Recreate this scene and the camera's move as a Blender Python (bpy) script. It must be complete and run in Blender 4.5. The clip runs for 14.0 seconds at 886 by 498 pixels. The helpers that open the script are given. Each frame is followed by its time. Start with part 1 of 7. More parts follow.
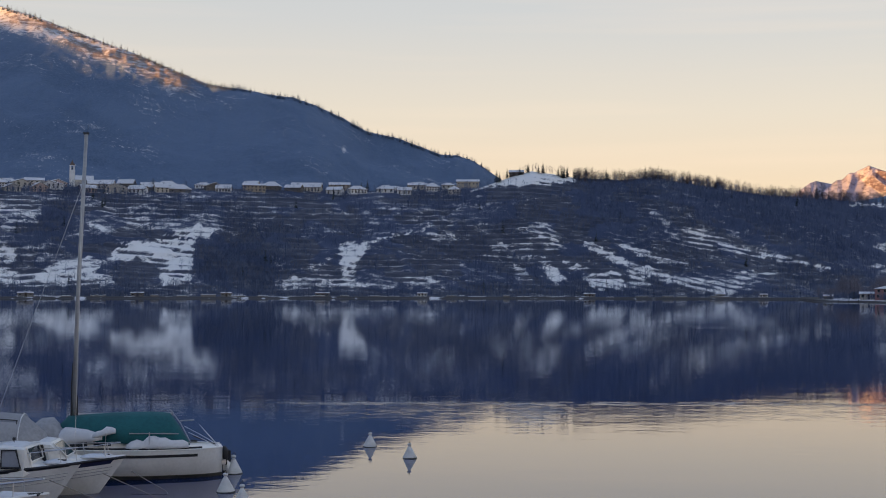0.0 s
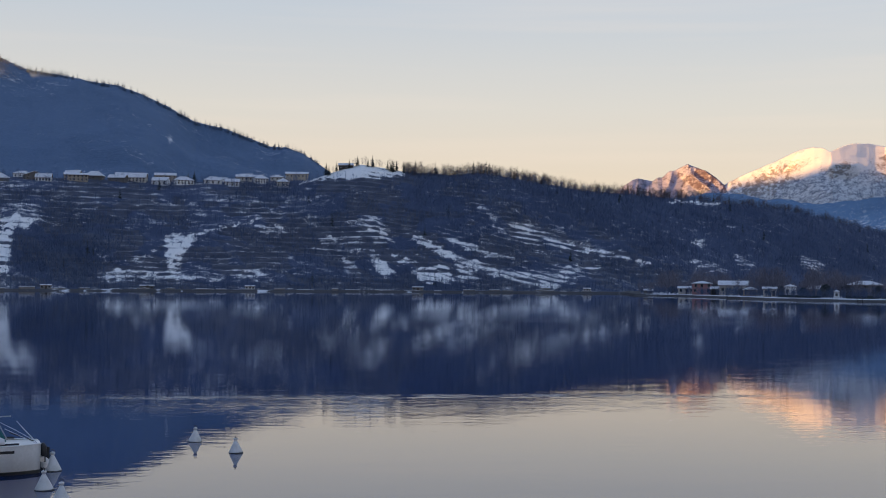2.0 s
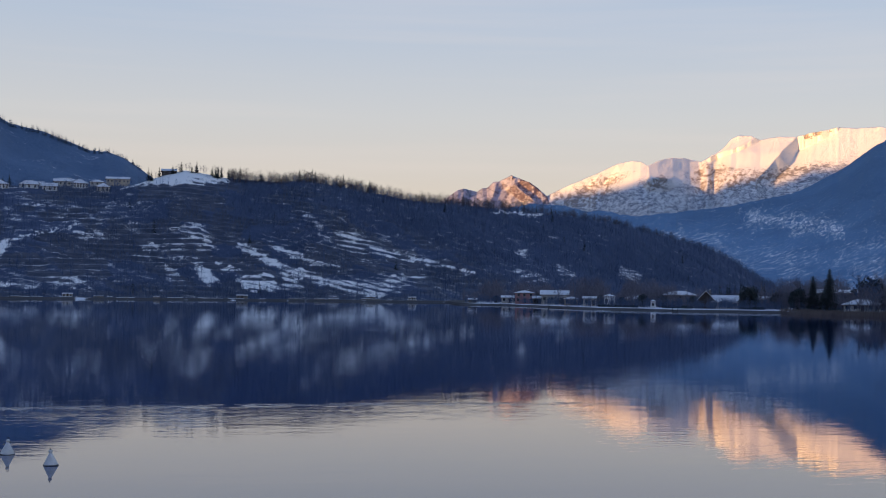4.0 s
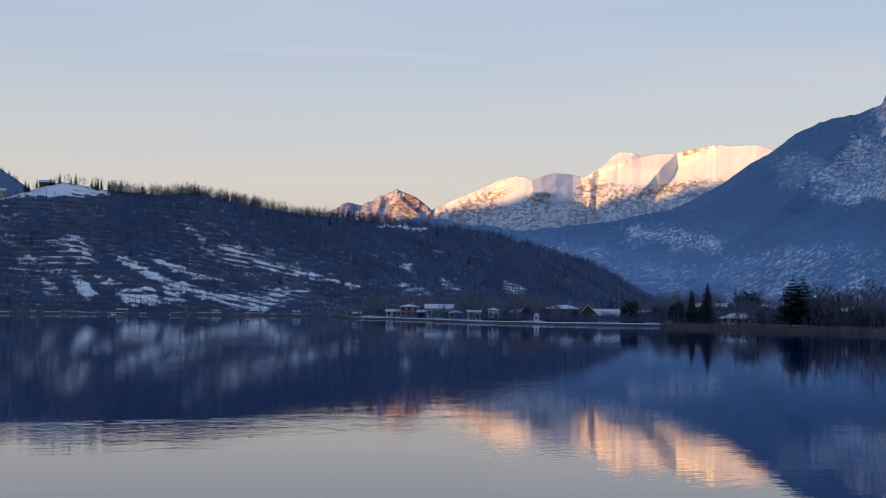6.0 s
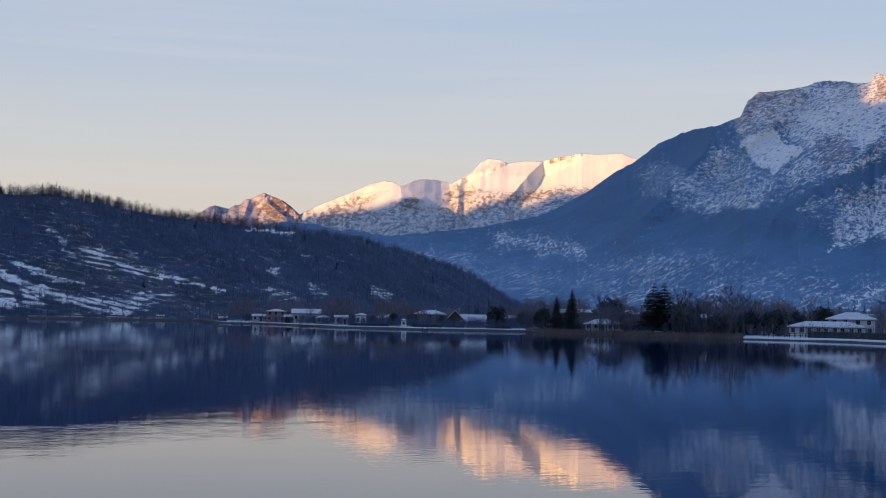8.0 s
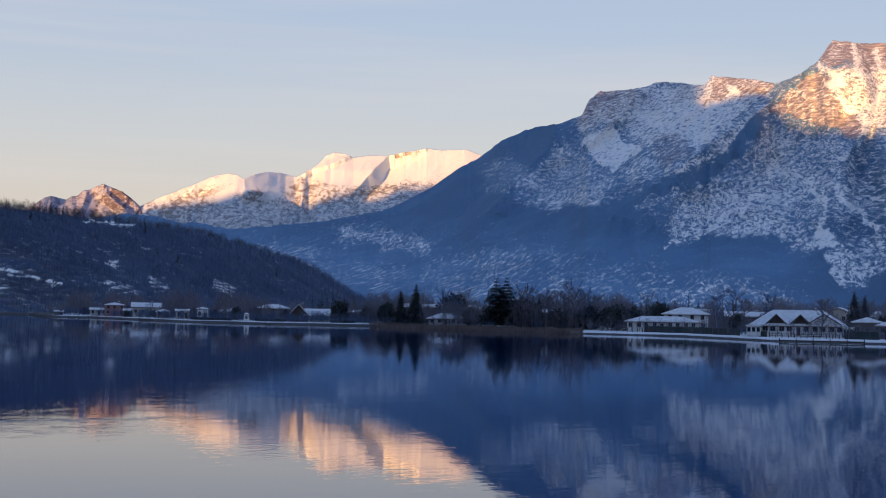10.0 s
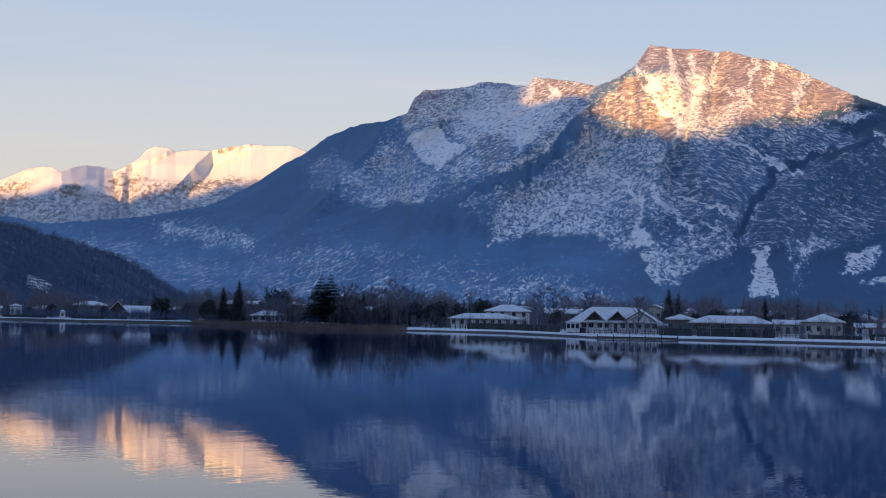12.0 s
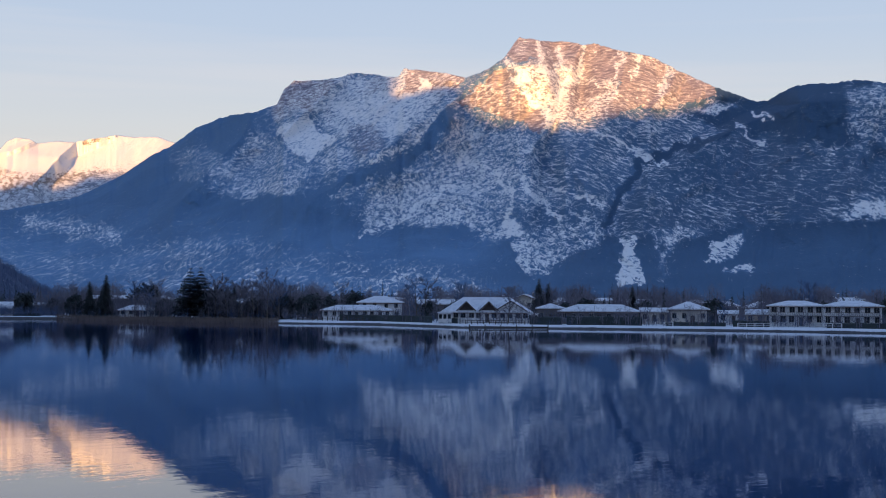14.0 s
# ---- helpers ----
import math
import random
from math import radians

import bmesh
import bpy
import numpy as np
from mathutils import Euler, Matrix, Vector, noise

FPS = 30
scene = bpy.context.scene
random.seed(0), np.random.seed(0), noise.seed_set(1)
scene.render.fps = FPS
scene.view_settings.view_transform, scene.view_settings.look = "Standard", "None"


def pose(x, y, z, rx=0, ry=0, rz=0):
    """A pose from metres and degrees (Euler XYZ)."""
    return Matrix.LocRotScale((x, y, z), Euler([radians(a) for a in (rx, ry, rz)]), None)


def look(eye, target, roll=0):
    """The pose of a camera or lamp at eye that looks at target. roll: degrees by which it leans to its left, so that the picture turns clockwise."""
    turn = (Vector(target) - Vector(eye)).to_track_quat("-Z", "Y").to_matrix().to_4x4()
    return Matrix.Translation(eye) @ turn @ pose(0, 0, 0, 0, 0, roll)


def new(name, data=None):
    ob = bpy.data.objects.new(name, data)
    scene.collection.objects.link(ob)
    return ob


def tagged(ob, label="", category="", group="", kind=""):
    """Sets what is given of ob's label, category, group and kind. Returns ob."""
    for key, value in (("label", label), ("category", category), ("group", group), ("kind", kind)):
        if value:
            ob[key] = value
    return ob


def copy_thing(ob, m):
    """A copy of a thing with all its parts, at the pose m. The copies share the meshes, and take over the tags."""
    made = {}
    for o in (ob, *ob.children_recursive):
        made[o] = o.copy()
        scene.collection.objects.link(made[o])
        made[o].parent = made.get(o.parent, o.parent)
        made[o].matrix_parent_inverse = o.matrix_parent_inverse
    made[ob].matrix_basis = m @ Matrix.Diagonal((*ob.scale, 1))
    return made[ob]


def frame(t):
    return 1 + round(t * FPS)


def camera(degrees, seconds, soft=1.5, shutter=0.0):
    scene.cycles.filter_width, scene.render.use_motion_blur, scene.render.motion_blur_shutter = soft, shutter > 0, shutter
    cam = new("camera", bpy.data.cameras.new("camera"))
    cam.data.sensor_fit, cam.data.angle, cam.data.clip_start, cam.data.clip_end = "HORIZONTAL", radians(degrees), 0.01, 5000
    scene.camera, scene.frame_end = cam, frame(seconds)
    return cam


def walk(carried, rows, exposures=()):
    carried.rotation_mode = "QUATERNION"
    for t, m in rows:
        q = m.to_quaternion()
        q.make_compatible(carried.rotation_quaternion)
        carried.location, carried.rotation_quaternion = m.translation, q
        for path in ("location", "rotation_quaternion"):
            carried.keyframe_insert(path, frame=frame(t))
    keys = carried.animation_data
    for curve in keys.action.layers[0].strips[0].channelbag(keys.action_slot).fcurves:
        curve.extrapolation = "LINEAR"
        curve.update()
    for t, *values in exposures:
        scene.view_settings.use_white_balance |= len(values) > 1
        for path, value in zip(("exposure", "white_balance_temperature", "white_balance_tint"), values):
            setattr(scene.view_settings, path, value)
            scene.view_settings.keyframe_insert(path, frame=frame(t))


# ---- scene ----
# ---- camera: it stands on the bank and turns to the right ----
EYE = 6.0
cam = camera(36.99, 14.0, soft=1.0)
ROWS = [
    (0, 0.016, 1.654, -0.233),
    (0.5, -1.538, 1.558, -0.162),
    (1, -3.493, 1.416, -0.266),
    (1.5, -5.296, 1.396, -0.399),
    (2, -7.376, 1.409, -0.471),
    (2.5, -9.720, 1.501, -0.791),
    (3, -12.100, 1.643, -0.727),
    (3.5, -13.466, 1.803, -0.682),
    (4, -14.900, 1.862, -0.733),
    (6.5, -21.222, 2.708, -0.747),
    (7, -22.724, 2.872, -0.802),
    (7.5, -24.173, 2.993, -0.778),
    (8, -25.579, 2.825, -0.955),
    (10.5, -34.145, 2.658, -1.103),
    (11, -36.048, 2.566, -1.122),
    (11.5, -38.132, 2.581, -0.972),
    (12, -39.893, 2.715, -1.077),
    (12.5, -41.290, 2.708, -0.852),
    (13, -42.508, 2.588, -0.636),
    (13.5, -44.080, 2.511, -0.498),
    (14, -45.446, 2.410, -0.361),
]
EXPOSURES = [(0.0, 1.65, 8150, 11), (1.5, 1.55, 7300, 10), (2.0, 1.54, 7150, 10), (3.0, 1.39, 6600, 11), (7.5, 1.36, 6250, 10), (10.5, 1.38, 6250, 10), (14.0, 1.50, 6250, 10)]
walk(cam, [(t, pose(0, 0, EYE, 90 + pitch, 0, yaw) @ pose(0, 0, 0, 0, 0, -roll)) for t, yaw, pitch, roll in ROWS], EXPOSURES)

# ---- light: a low sun behind the camera, clear evening sky ----
SUN_AZ, SUN_EL = 228.0, 4.0
world = bpy.data.worlds.new("evening_sky")
scene.world = world
world.use_nodes = True
wn, wl = world.node_tree.nodes, world.node_tree.links
sky = wn.new("ShaderNodeTexSky")
sky.sky_type, sky.sun_disc = "NISHITA", False
sky.sun_elevation, sky.sun_rotation = radians(SUN_EL), radians(SUN_AZ)
sky.air_density, sky.dust_density, sky.ozone_density = 1.0, 1.5, 1.5
direction = wn.new("ShaderNodeTexCoord").outputs["Generated"]
split = wn.new("ShaderNodeSeparateXYZ")
wl.new(direction, split.inputs[0])
tone = wn.new("ShaderNodeValToRGB")
wl.new(split.outputs[2], tone.inputs[0])
for k, (pos, col) in enumerate([(0.0, (0.81, 0.68, 0.555)), (0.075, (0.775, 0.69, 0.605)), (0.13, (0.69, 0.69, 0.69)), (0.20, (0.54, 0.62, 0.74)), (0.45, (0.30, 0.45, 0.76)), (1.0, (0.15, 0.29, 0.64))]):
    e = tone.color_ramp.elements[k] if k < 2 else tone.color_ramp.elements.new(pos)
    e.position, e.color = pos, (*col, 1)
stretch = wn.new("ShaderNodeMapping")
stretch.inputs["Scale"].default_value = (1.2, 1.2, 26)
wl.new(direction, stretch.inputs[0])
cirrus = wn.new("ShaderNodeTexNoise")
cirrus.inputs["Scale"].default_value, cirrus.inputs["Detail"].default_value = 1.6, 5
wl.new(stretch.outputs[0], cirrus.inputs["Vector"])
veil = wn.new("ShaderNodeMapRange")
veil.inputs[1].default_value, veil.inputs[2].default_value, veil.inputs[4].default_value = 0.5, 0.8, 0.22
wl.new(cirrus.outputs[0], veil.inputs[0])
scaled = wn.new("ShaderNodeMix")
scaled.data_type, scaled.blend_type = "RGBA", "MULTIPLY"
scaled.inputs[0].default_value, scaled.inputs[7].default_value = 1.0, (0.17, 0.15, 0.17, 1)
wl.new(sky.outputs[0], scaled.inputs[6])
blend = wn.new("ShaderNodeMix")
blend.data_type = "RGBA"
blend.inputs[0].default_value = 0.82
wl.new(scaled.outputs[2], blend.inputs[6])
wl.new(tone.outputs[0], blend.inputs[7])
clouds = wn.new("ShaderNodeMix")
clouds.data_type = "RGBA"
clouds.inputs[7].default_value = (0.86, 0.74, 0.66, 1)
wl.new(veil.outputs[0], clouds.inputs[0])
wl.new(blend.outputs[2], clouds.inputs[6])
wl.new(clouds.outputs[2], wn["Background"].inputs[0])
wn["Background"].inputs[1].default_value = 0.384
sun = new("sun", bpy.data.lights.new("sun", "SUN"))
sun.data.energy, sun.data.angle, sun.data.color = 4.45, radians(0.5), (1.0, 0.51, 0.17)
sa, se = radians(SUN_AZ), radians(SUN_EL)
sun.matrix_world = look((0, 0, 0), (-math.sin(sa) * math.cos(se), -math.cos(sa) * math.cos(se), -math.sin(se)))

# ---- materials ----
def material(name):
    m = bpy.data.materials.new(name)
    m.use_nodes = True
    return m, m.node_tree.nodes, m.node_tree.links, m.node_tree.nodes["Principled BSDF"]


def mixrgb(n, l, fac, a, b):
    x = n.new("ShaderNodeMix")
    x.data_type = "RGBA"
    for sock, v in ((x.inputs[0], fac), (x.inputs[6], a), (x.inputs[7], b)):
        if isinstance(v, bpy.types.NodeSocket):
            l.new(v, sock)
        else:
            sock.default_value = (*v, 1) if isinstance(v, tuple) else v
    return x.outputs[2]


def calc(n, l, op, a, b=0.0, clamp=False):
    x = n.new("ShaderNodeMath")
    x.operation, x.use_clamp = op, clamp
    for sock, v in zip(x.inputs, (a, b)):
        if isinstance(v, bpy.types.NodeSocket):
            l.new(v, sock)
        else:
            sock.default_value = v
    return x.outputs[0]


def noise_tex(n, l, scale, detail=4.0, rough=0.55, stretch=None, turn=0.0, coords="Object"):
    co = n.new("ShaderNodeTexCoord").outputs[coords]
    if stretch:
        mp = n.new("ShaderNodeMapping")
        mp.inputs["Scale"].default_value = stretch
        mp.inputs["Rotation"].default_value = (0, 0, radians(turn))
        l.new(co, mp.inputs[0])
        co = mp.outputs[0]
    t = n.new("ShaderNodeTexNoise")
    t.inputs["Scale"].default_value, t.inputs["Detail"].default_value, t.inputs["Roughness"].default_value = scale, detail, rough
    l.new(co, t.inputs["Vector"])
    return t.outputs[0]


def ramp(n, l, v, lo, hi):
    x = n.new("ShaderNodeMapRange")
    x.interpolation_type = "SMOOTHSTEP"
    l.new(v, x.inputs[0])
    x.inputs[1].default_value, x.inputs[2].default_value = lo, hi
    return x.outputs[0]


def bump(n, l, b, height, strength, distance):
    x = n.new("ShaderNodeBump")
    x.inputs["Strength"].default_value, x.inputs["Distance"].default_value = strength, distance
    l.new(height, x.inputs["Height"])
    l.new(x.outputs[0], b.inputs["Normal"])


def plain(name, base, other, scale=3.0, rough=0.7, metal=0.0, relief=0.01, coat=0.0):
    """A surface whose colour wanders between two tones at two scales, with a fine relief."""
    m, n, l, b = material(name)
    big, fine = noise_tex(n, l, scale, 3), noise_tex(n, l, scale * 9, 4)
    v = ramp(n, l, calc(n, l, "ADD", calc(n, l, "MULTIPLY", big, 0.6), calc(n, l, "MULTIPLY", fine, 0.4)), 0.36, 0.64)
    l.new(mixrgb(n, l, v, base, other), b.inputs["Base Color"])
    b.inputs["Roughness"].default_value, b.inputs["Metallic"].default_value, b.inputs["Coat Weight"].default_value = rough, metal, coat
    if relief:
        bump(n, l, b, fine, 0.5, relief)
    return m


def slope_material(name, wood, wood2, rock, rock2, snow, scale, streak=(1, 1, 1), turn=0.0, soft=0.06, relief=2.0, speckle=1.0, beds=None, coarse=0.42):
    """Wooded and rocky mountain side, where the vertex value 'snow' says how much snow lies and 'rock' where the wood ends."""
    m, n, l, b = material(name)
    at = n.new("ShaderNodeAttribute")
    at.attribute_name = "snow"
    ar = n.new("ShaderNodeAttribute")
    ar.attribute_name = "rock"
    big = noise_tex(n, l, scale * 0.15, 4, 0.6)
    mid = noise_tex(n, l, scale, 6, 0.68, streak, turn)
    fine = noise_tex(n, l, scale * 5, 4, 0.7)
    grit = noise_tex(n, l, scale * 16, 3, 0.7)
    trees = mixrgb(n, l, ramp(n, l, fine, 0.35, 0.65), wood, wood2)
    trees = mixrgb(n, l, calc(n, l, "MULTIPLY", ramp(n, l, noise_tex(n, l, scale * 0.05, 5, 0.6), 0.4, 0.62), 0.55), trees, tuple(1.15 * c for c in wood2))
    # Darker wood where less haze lies in front; the difference is put into colour.
    ap = n.new("ShaderNodeAttribute")
    ap.attribute_name = "haze_free"
    trees = mixrgb(n, l, ap.outputs["Fac"], trees, tuple(0.5 * c for c in wood))
    if beds:
        # beds of rock and rows of trees that dip one way on one flank and the other way on the next
        ad = n.new("ShaderNodeAttribute")
        ad.attribute_name = "dip"
        ab = n.new("ShaderNodeAttribute")
        ab.attribute_name = "bed"
        mid = mixrgb(n, l, ab.outputs["Fac"], tangle(n, l, 46, 6.5), mixrgb(n, l, ad.outputs["Fac"], streaks(n, l, *beds[0]), streaks(n, l, *beds[1])))
    strata = noise_tex(n, l, scale * 0.4, 5, 0.65, (1, 1, 6))
    stone = mixrgb(n, l, ramp(n, l, strata, 0.4, 0.6), rock, rock2)
    under = mixrgb(n, l, ramp(n, l, calc(n, l, "ADD", ar.outputs["Fac"], calc(n, l, "SUBTRACT", fine, 0.5)), 0.42, 0.58), trees, stone)
    grain = calc(n, l, "ADD", calc(n, l, "ADD", calc(n, l, "MULTIPLY", mid, coarse), calc(n, l, "MULTIPLY", fine, 0.78 - coarse)), calc(n, l, "MULTIPLY", grit, 0.22))
    cover = calc(n, l, "ADD", at.outputs["Fac"], calc(n, l, "MULTIPLY", calc(n, l, "SUBTRACT", grain, 0.5), speckle))
    cover = calc(n, l, "ADD", cover, calc(n, l, "MULTIPLY", calc(n, l, "SUBTRACT", big, 0.5), 0.25))
    cover = calc(n, l, "ADD", cover, calc(n, l, "MULTIPLY", calc(n, l, "MULTIPLY", calc(n, l, "SUBTRACT", strata, 0.5), ar.outputs["Fac"]), 0.9))
    lies = ramp(n, l, cover, 0.5 - soft, 0.5 + soft)
    l.new(mixrgb(n, l, lies, under, snow), b.inputs["Base Color"])
    b.inputs["Roughness"].default_value = 0.9
    b.inputs["Specular IOR Level"].default_value = 0.15
    bump(n, l, b, calc(n, l, "ADD", mid, calc(n, l, "MULTIPLY", fine, 0.5)), 0.6, relief)
    return m


def across_side(n, l, facing_az, dip, across, along):
    """Coordinates on a mountain side seen along the bearing, turned by a dip (degrees, down to the right)."""
    a, d = radians(facing_az), radians(dip)
    co = n.new("ShaderNodeTexCoord").outputs["Object"]
    out = n.new("ShaderNodeCombineXYZ")
    for k, (right, up, size) in enumerate(((math.cos(d), -math.sin(d), along), (math.sin(d), math.cos(d), across))):
        v = n.new("ShaderNodeVectorMath")
        v.operation = "DOT_PRODUCT"
        l.new(co, v.inputs[0])
        v.inputs[1].default_value = (math.cos(a) * right / size, -math.sin(a) * right / size, up / size)
        l.new(v.outputs["Value"], out.inputs[k])
    return out.outputs[0]


def side_noise(n, l, where, detail, rough, distortion):
    t = n.new("ShaderNodeTexNoise")
    t.inputs["Scale"].default_value, t.inputs["Detail"].default_value, t.inputs["Roughness"].default_value, t.inputs["Distortion"].default_value = 1.0, detail, rough, distortion
    l.new(where, t.inputs["Vector"])
    return t.outputs[0]


def tangle(n, l, facing_az, size):
    """Snow caught in a tangle of small gullies between trees."""
    t = side_noise(n, l, across_side(n, l, facing_az, 20, size, size * 1.3), 3, 0.6, 0.8)
    vein = calc(n, l, "SUBTRACT", 0.64, calc(n, l, "MULTIPLY", calc(n, l, "ABSOLUTE", calc(n, l, "SUBTRACT", t, 0.5)), 2.2))
    return calc(n, l, "ADD", calc(n, l, "MULTIPLY", vein, 0.55), calc(n, l, "MULTIPLY", side_noise(n, l, across_side(n, l, facing_az, -35, size, size * 1.6), 4, 0.6, 0.4), 0.45))


def streaks(n, l, facing_az, dip, across, along):
    """Noise drawn out along a dip on a side seen along the bearing."""
    return side_noise(n, l, across_side(n, l, facing_az, dip, across, along), 4, 0.62, 0.6)


def water_material():
    m, n, l, b = material("lake_water")
    b.inputs["Base Color"].default_value = (0.002, 0.020, 0.088, 1)
    b.inputs["Roughness"].default_value = 0.02
    b.inputs["IOR"].default_value = 1.33
    b.inputs["Specular IOR Level"].default_value = 0.6
    swell = noise_tex(n, l, 0.16, 2, 0.5, (0.8, 1.8, 1))
    ripple = noise_tex(n, l, 1.0, 3, 0.62, (0.6, 1.5, 1))
    chop = noise_tex(n, l, 2.2, 2, 0.6, (0.7, 1.2, 1))
    breeze = ramp(n, l, noise_tex(n, l, 0.012, 3, 0.55, (0.35, 1.2, 1)), 0.42, 0.68)
    # old wakes: long lines of small waves lying across the lake
    xyz = n.new("ShaderNodeSeparateXYZ")
    l.new(n.new("ShaderNodeTexCoord").outputs["Object"], xyz.inputs[0])
    bend = calc(n, l, "MULTIPLY", calc(n, l, "SUBTRACT", noise_tex(n, l, 0.05, 2), 0.5), 5.0)
    lines = None
    for where, width, amount in ((68.8, 1.3, 1.0), (64.0, 7.0, 0.10), (198.5, 0.8, 0.5), (203.5, 0.6, 0.35)):
        gap = calc(n, l, "ABSOLUTE", calc(n, l, "ADD", calc(n, l, "SUBTRACT", xyz.outputs[1], where), bend if where < 100 else 0.0))
        one = calc(n, l, "MULTIPLY", calc(n, l, "SUBTRACT", 1.0, ramp(n, l, gap, 0.0, width)), amount)
        lines = one if lines is None else calc(n, l, "ADD", lines, one)
    h = calc(n, l, "ADD", calc(n, l, "MULTIPLY", swell, 0.55), calc(n, l, "MULTIPLY", ripple, calc(n, l, "ADD", 0.16, calc(n, l, "MULTIPLY", breeze, 0.30))))
    broken = calc(n, l, "MULTIPLY", ramp(n, l, noise_tex(n, l, 1.3, 3, 0.65, (0.5, 1, 1)), 0.48, 0.62), calc(n, l, "SUBTRACT", 1.0, ramp(n, l, xyz.outputs[0], 12.0, 30.0)))
    broken = calc(n, l, "MULTIPLY", broken, ramp(n, l, xyz.outputs[0], -10.0, -5.0))
    far_wake = calc(n, l, "MULTIPLY", ramp(n, l, xyz.outputs[0], 8.0, 14.0), calc(n, l, "SUBTRACT", 1.0, ramp(n, l, xyz.outputs[0], 54.0, 59.0)))
    broken = calc(n, l, "ADD", broken, calc(n, l, "MULTIPLY", far_wake, ramp(n, l, xyz.outputs[1], 150.0, 160.0)), True)
    h = calc(n, l, "ADD", h, calc(n, l, "MULTIPLY", calc(n, l, "ADD", calc(n, l, "MULTIPLY", chop, 1.6), ripple), calc(n, l, "MULTIPLY", calc(n, l, "MULTIPLY", lines, broken), 1.8)))
    h = calc(n, l, "ADD", h, calc(n, l, "MULTIPLY", chop, 0.10))
    bump(n, l, b, h, 0.19, 0.06)
    return m


M_SNOW = plain("snow", (0.72, 0.72, 0.73), (0.57, 0.58, 0.60), 0.8, 0.8, relief=0.03)
M_WATER = water_material()
# Hill wood and earth are bluer than their own colour: haze is added in.
M_HILL = slope_material("terraced_hill", (0.034, 0.051, 0.096), (0.066, 0.087, 0.142), (0.062, 0.072, 0.100), (0.100, 0.110, 0.140), (0.86, 0.83, 0.79), 0.24, (0.6, 0.6, 1.5), 0, 0.14, 0.4, 3.0)
# The wood tones of both mountains carry the blue haze of distance.
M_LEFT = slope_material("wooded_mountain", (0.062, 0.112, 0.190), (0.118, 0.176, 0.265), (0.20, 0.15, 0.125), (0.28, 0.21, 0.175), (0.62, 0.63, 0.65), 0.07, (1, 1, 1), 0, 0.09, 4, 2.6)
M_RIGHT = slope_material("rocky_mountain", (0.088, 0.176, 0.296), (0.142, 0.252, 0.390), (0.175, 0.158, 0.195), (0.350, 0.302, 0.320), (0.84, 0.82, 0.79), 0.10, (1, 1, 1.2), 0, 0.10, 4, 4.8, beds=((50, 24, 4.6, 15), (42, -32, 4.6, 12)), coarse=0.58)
# Haze is mixed into the massif's blue-grey wood tones.
M_FAR = slope_material("hazed_snow_massif", (0.13, 0.16, 0.22), (0.19, 0.21, 0.26), (0.25, 0.205, 0.18), (0.37, 0.31, 0.27), (0.72, 0.72, 0.72), 0.10, (1, 1, 1.6), 0, 0.12, 6, 2.4)
# Dimmed, blue-tinted tones stand in for weak sunlight and haze on this peak.
M_RED = slope_material("dim_red_peak", (0.085, 0.105, 0.155), (0.125, 0.14, 0.19), (0.080, 0.064, 0.092), (0.128, 0.102, 0.140), (0.35, 0.35, 0.44), 0.09, (1, 1, 1), 0, 0.08, 5, 3.4)
M_GROUND = slope_material("lake_shore_ground", (0.05, 0.05, 0.053), (0.085, 0.08, 0.08), (0.09, 0.088, 0.088), (0.15, 0.145, 0.14), (0.70, 0.70, 0.71), 0.3, (1, 1, 1), 0, 0.06, 0.05)

# ---- land forms ----
def hashed(i, j, seed):
    v = np.sin(i * 127.1 + j * 311.7 + seed * 74.7) * 43758.5453
    return v - np.floor(v)


def lattice(x, y, seed):
    i, j = np.floor(x), np.floor(y)
    u, v = x - i, y - j
    u, v = u * u * u * (u * (u * 6 - 15) + 10), v * v * v * (v * (v * 6 - 15) + 10)
    a, b, c, d = hashed(i, j, seed), hashed(i + 1, j, seed), hashed(i, j + 1, seed), hashed(i + 1, j + 1, seed)
    return a + (b - a) * u + (c - a) * v + (a - b - c + d) * u * v


def fbm(x, y, seed, octaves=5, gain=0.5):
    total, amp, norm = 0.0, 1.0, 0.0
    for k in range(octaves):
        total, norm = total + amp * lattice(x * 2**k, y * 2**k, seed + k), norm + amp
        amp *= gain
    return total / norm


def ridged(x, y, seed, octaves=5, gain=0.5):
    total, amp, norm = 0.0, 1.0, 0.0
    for k in range(octaves):
        total, norm = total + amp * (1 - np.abs(2 * lattice(x * 2**k, y * 2**k, seed + k) - 1)), norm + amp
        amp *= gain
    return total / norm


def smooth(x, lo, hi):
    t = np.clip((x - lo) / (hi - lo), 0, 1)
    return t * t * (3 - 2 * t)


def curve(az, pairs):
    """Values along the compass, from (degrees, value) pairs."""
    return np.interp(az, [p[0] for p in pairs], [p[1] for p in pairs])


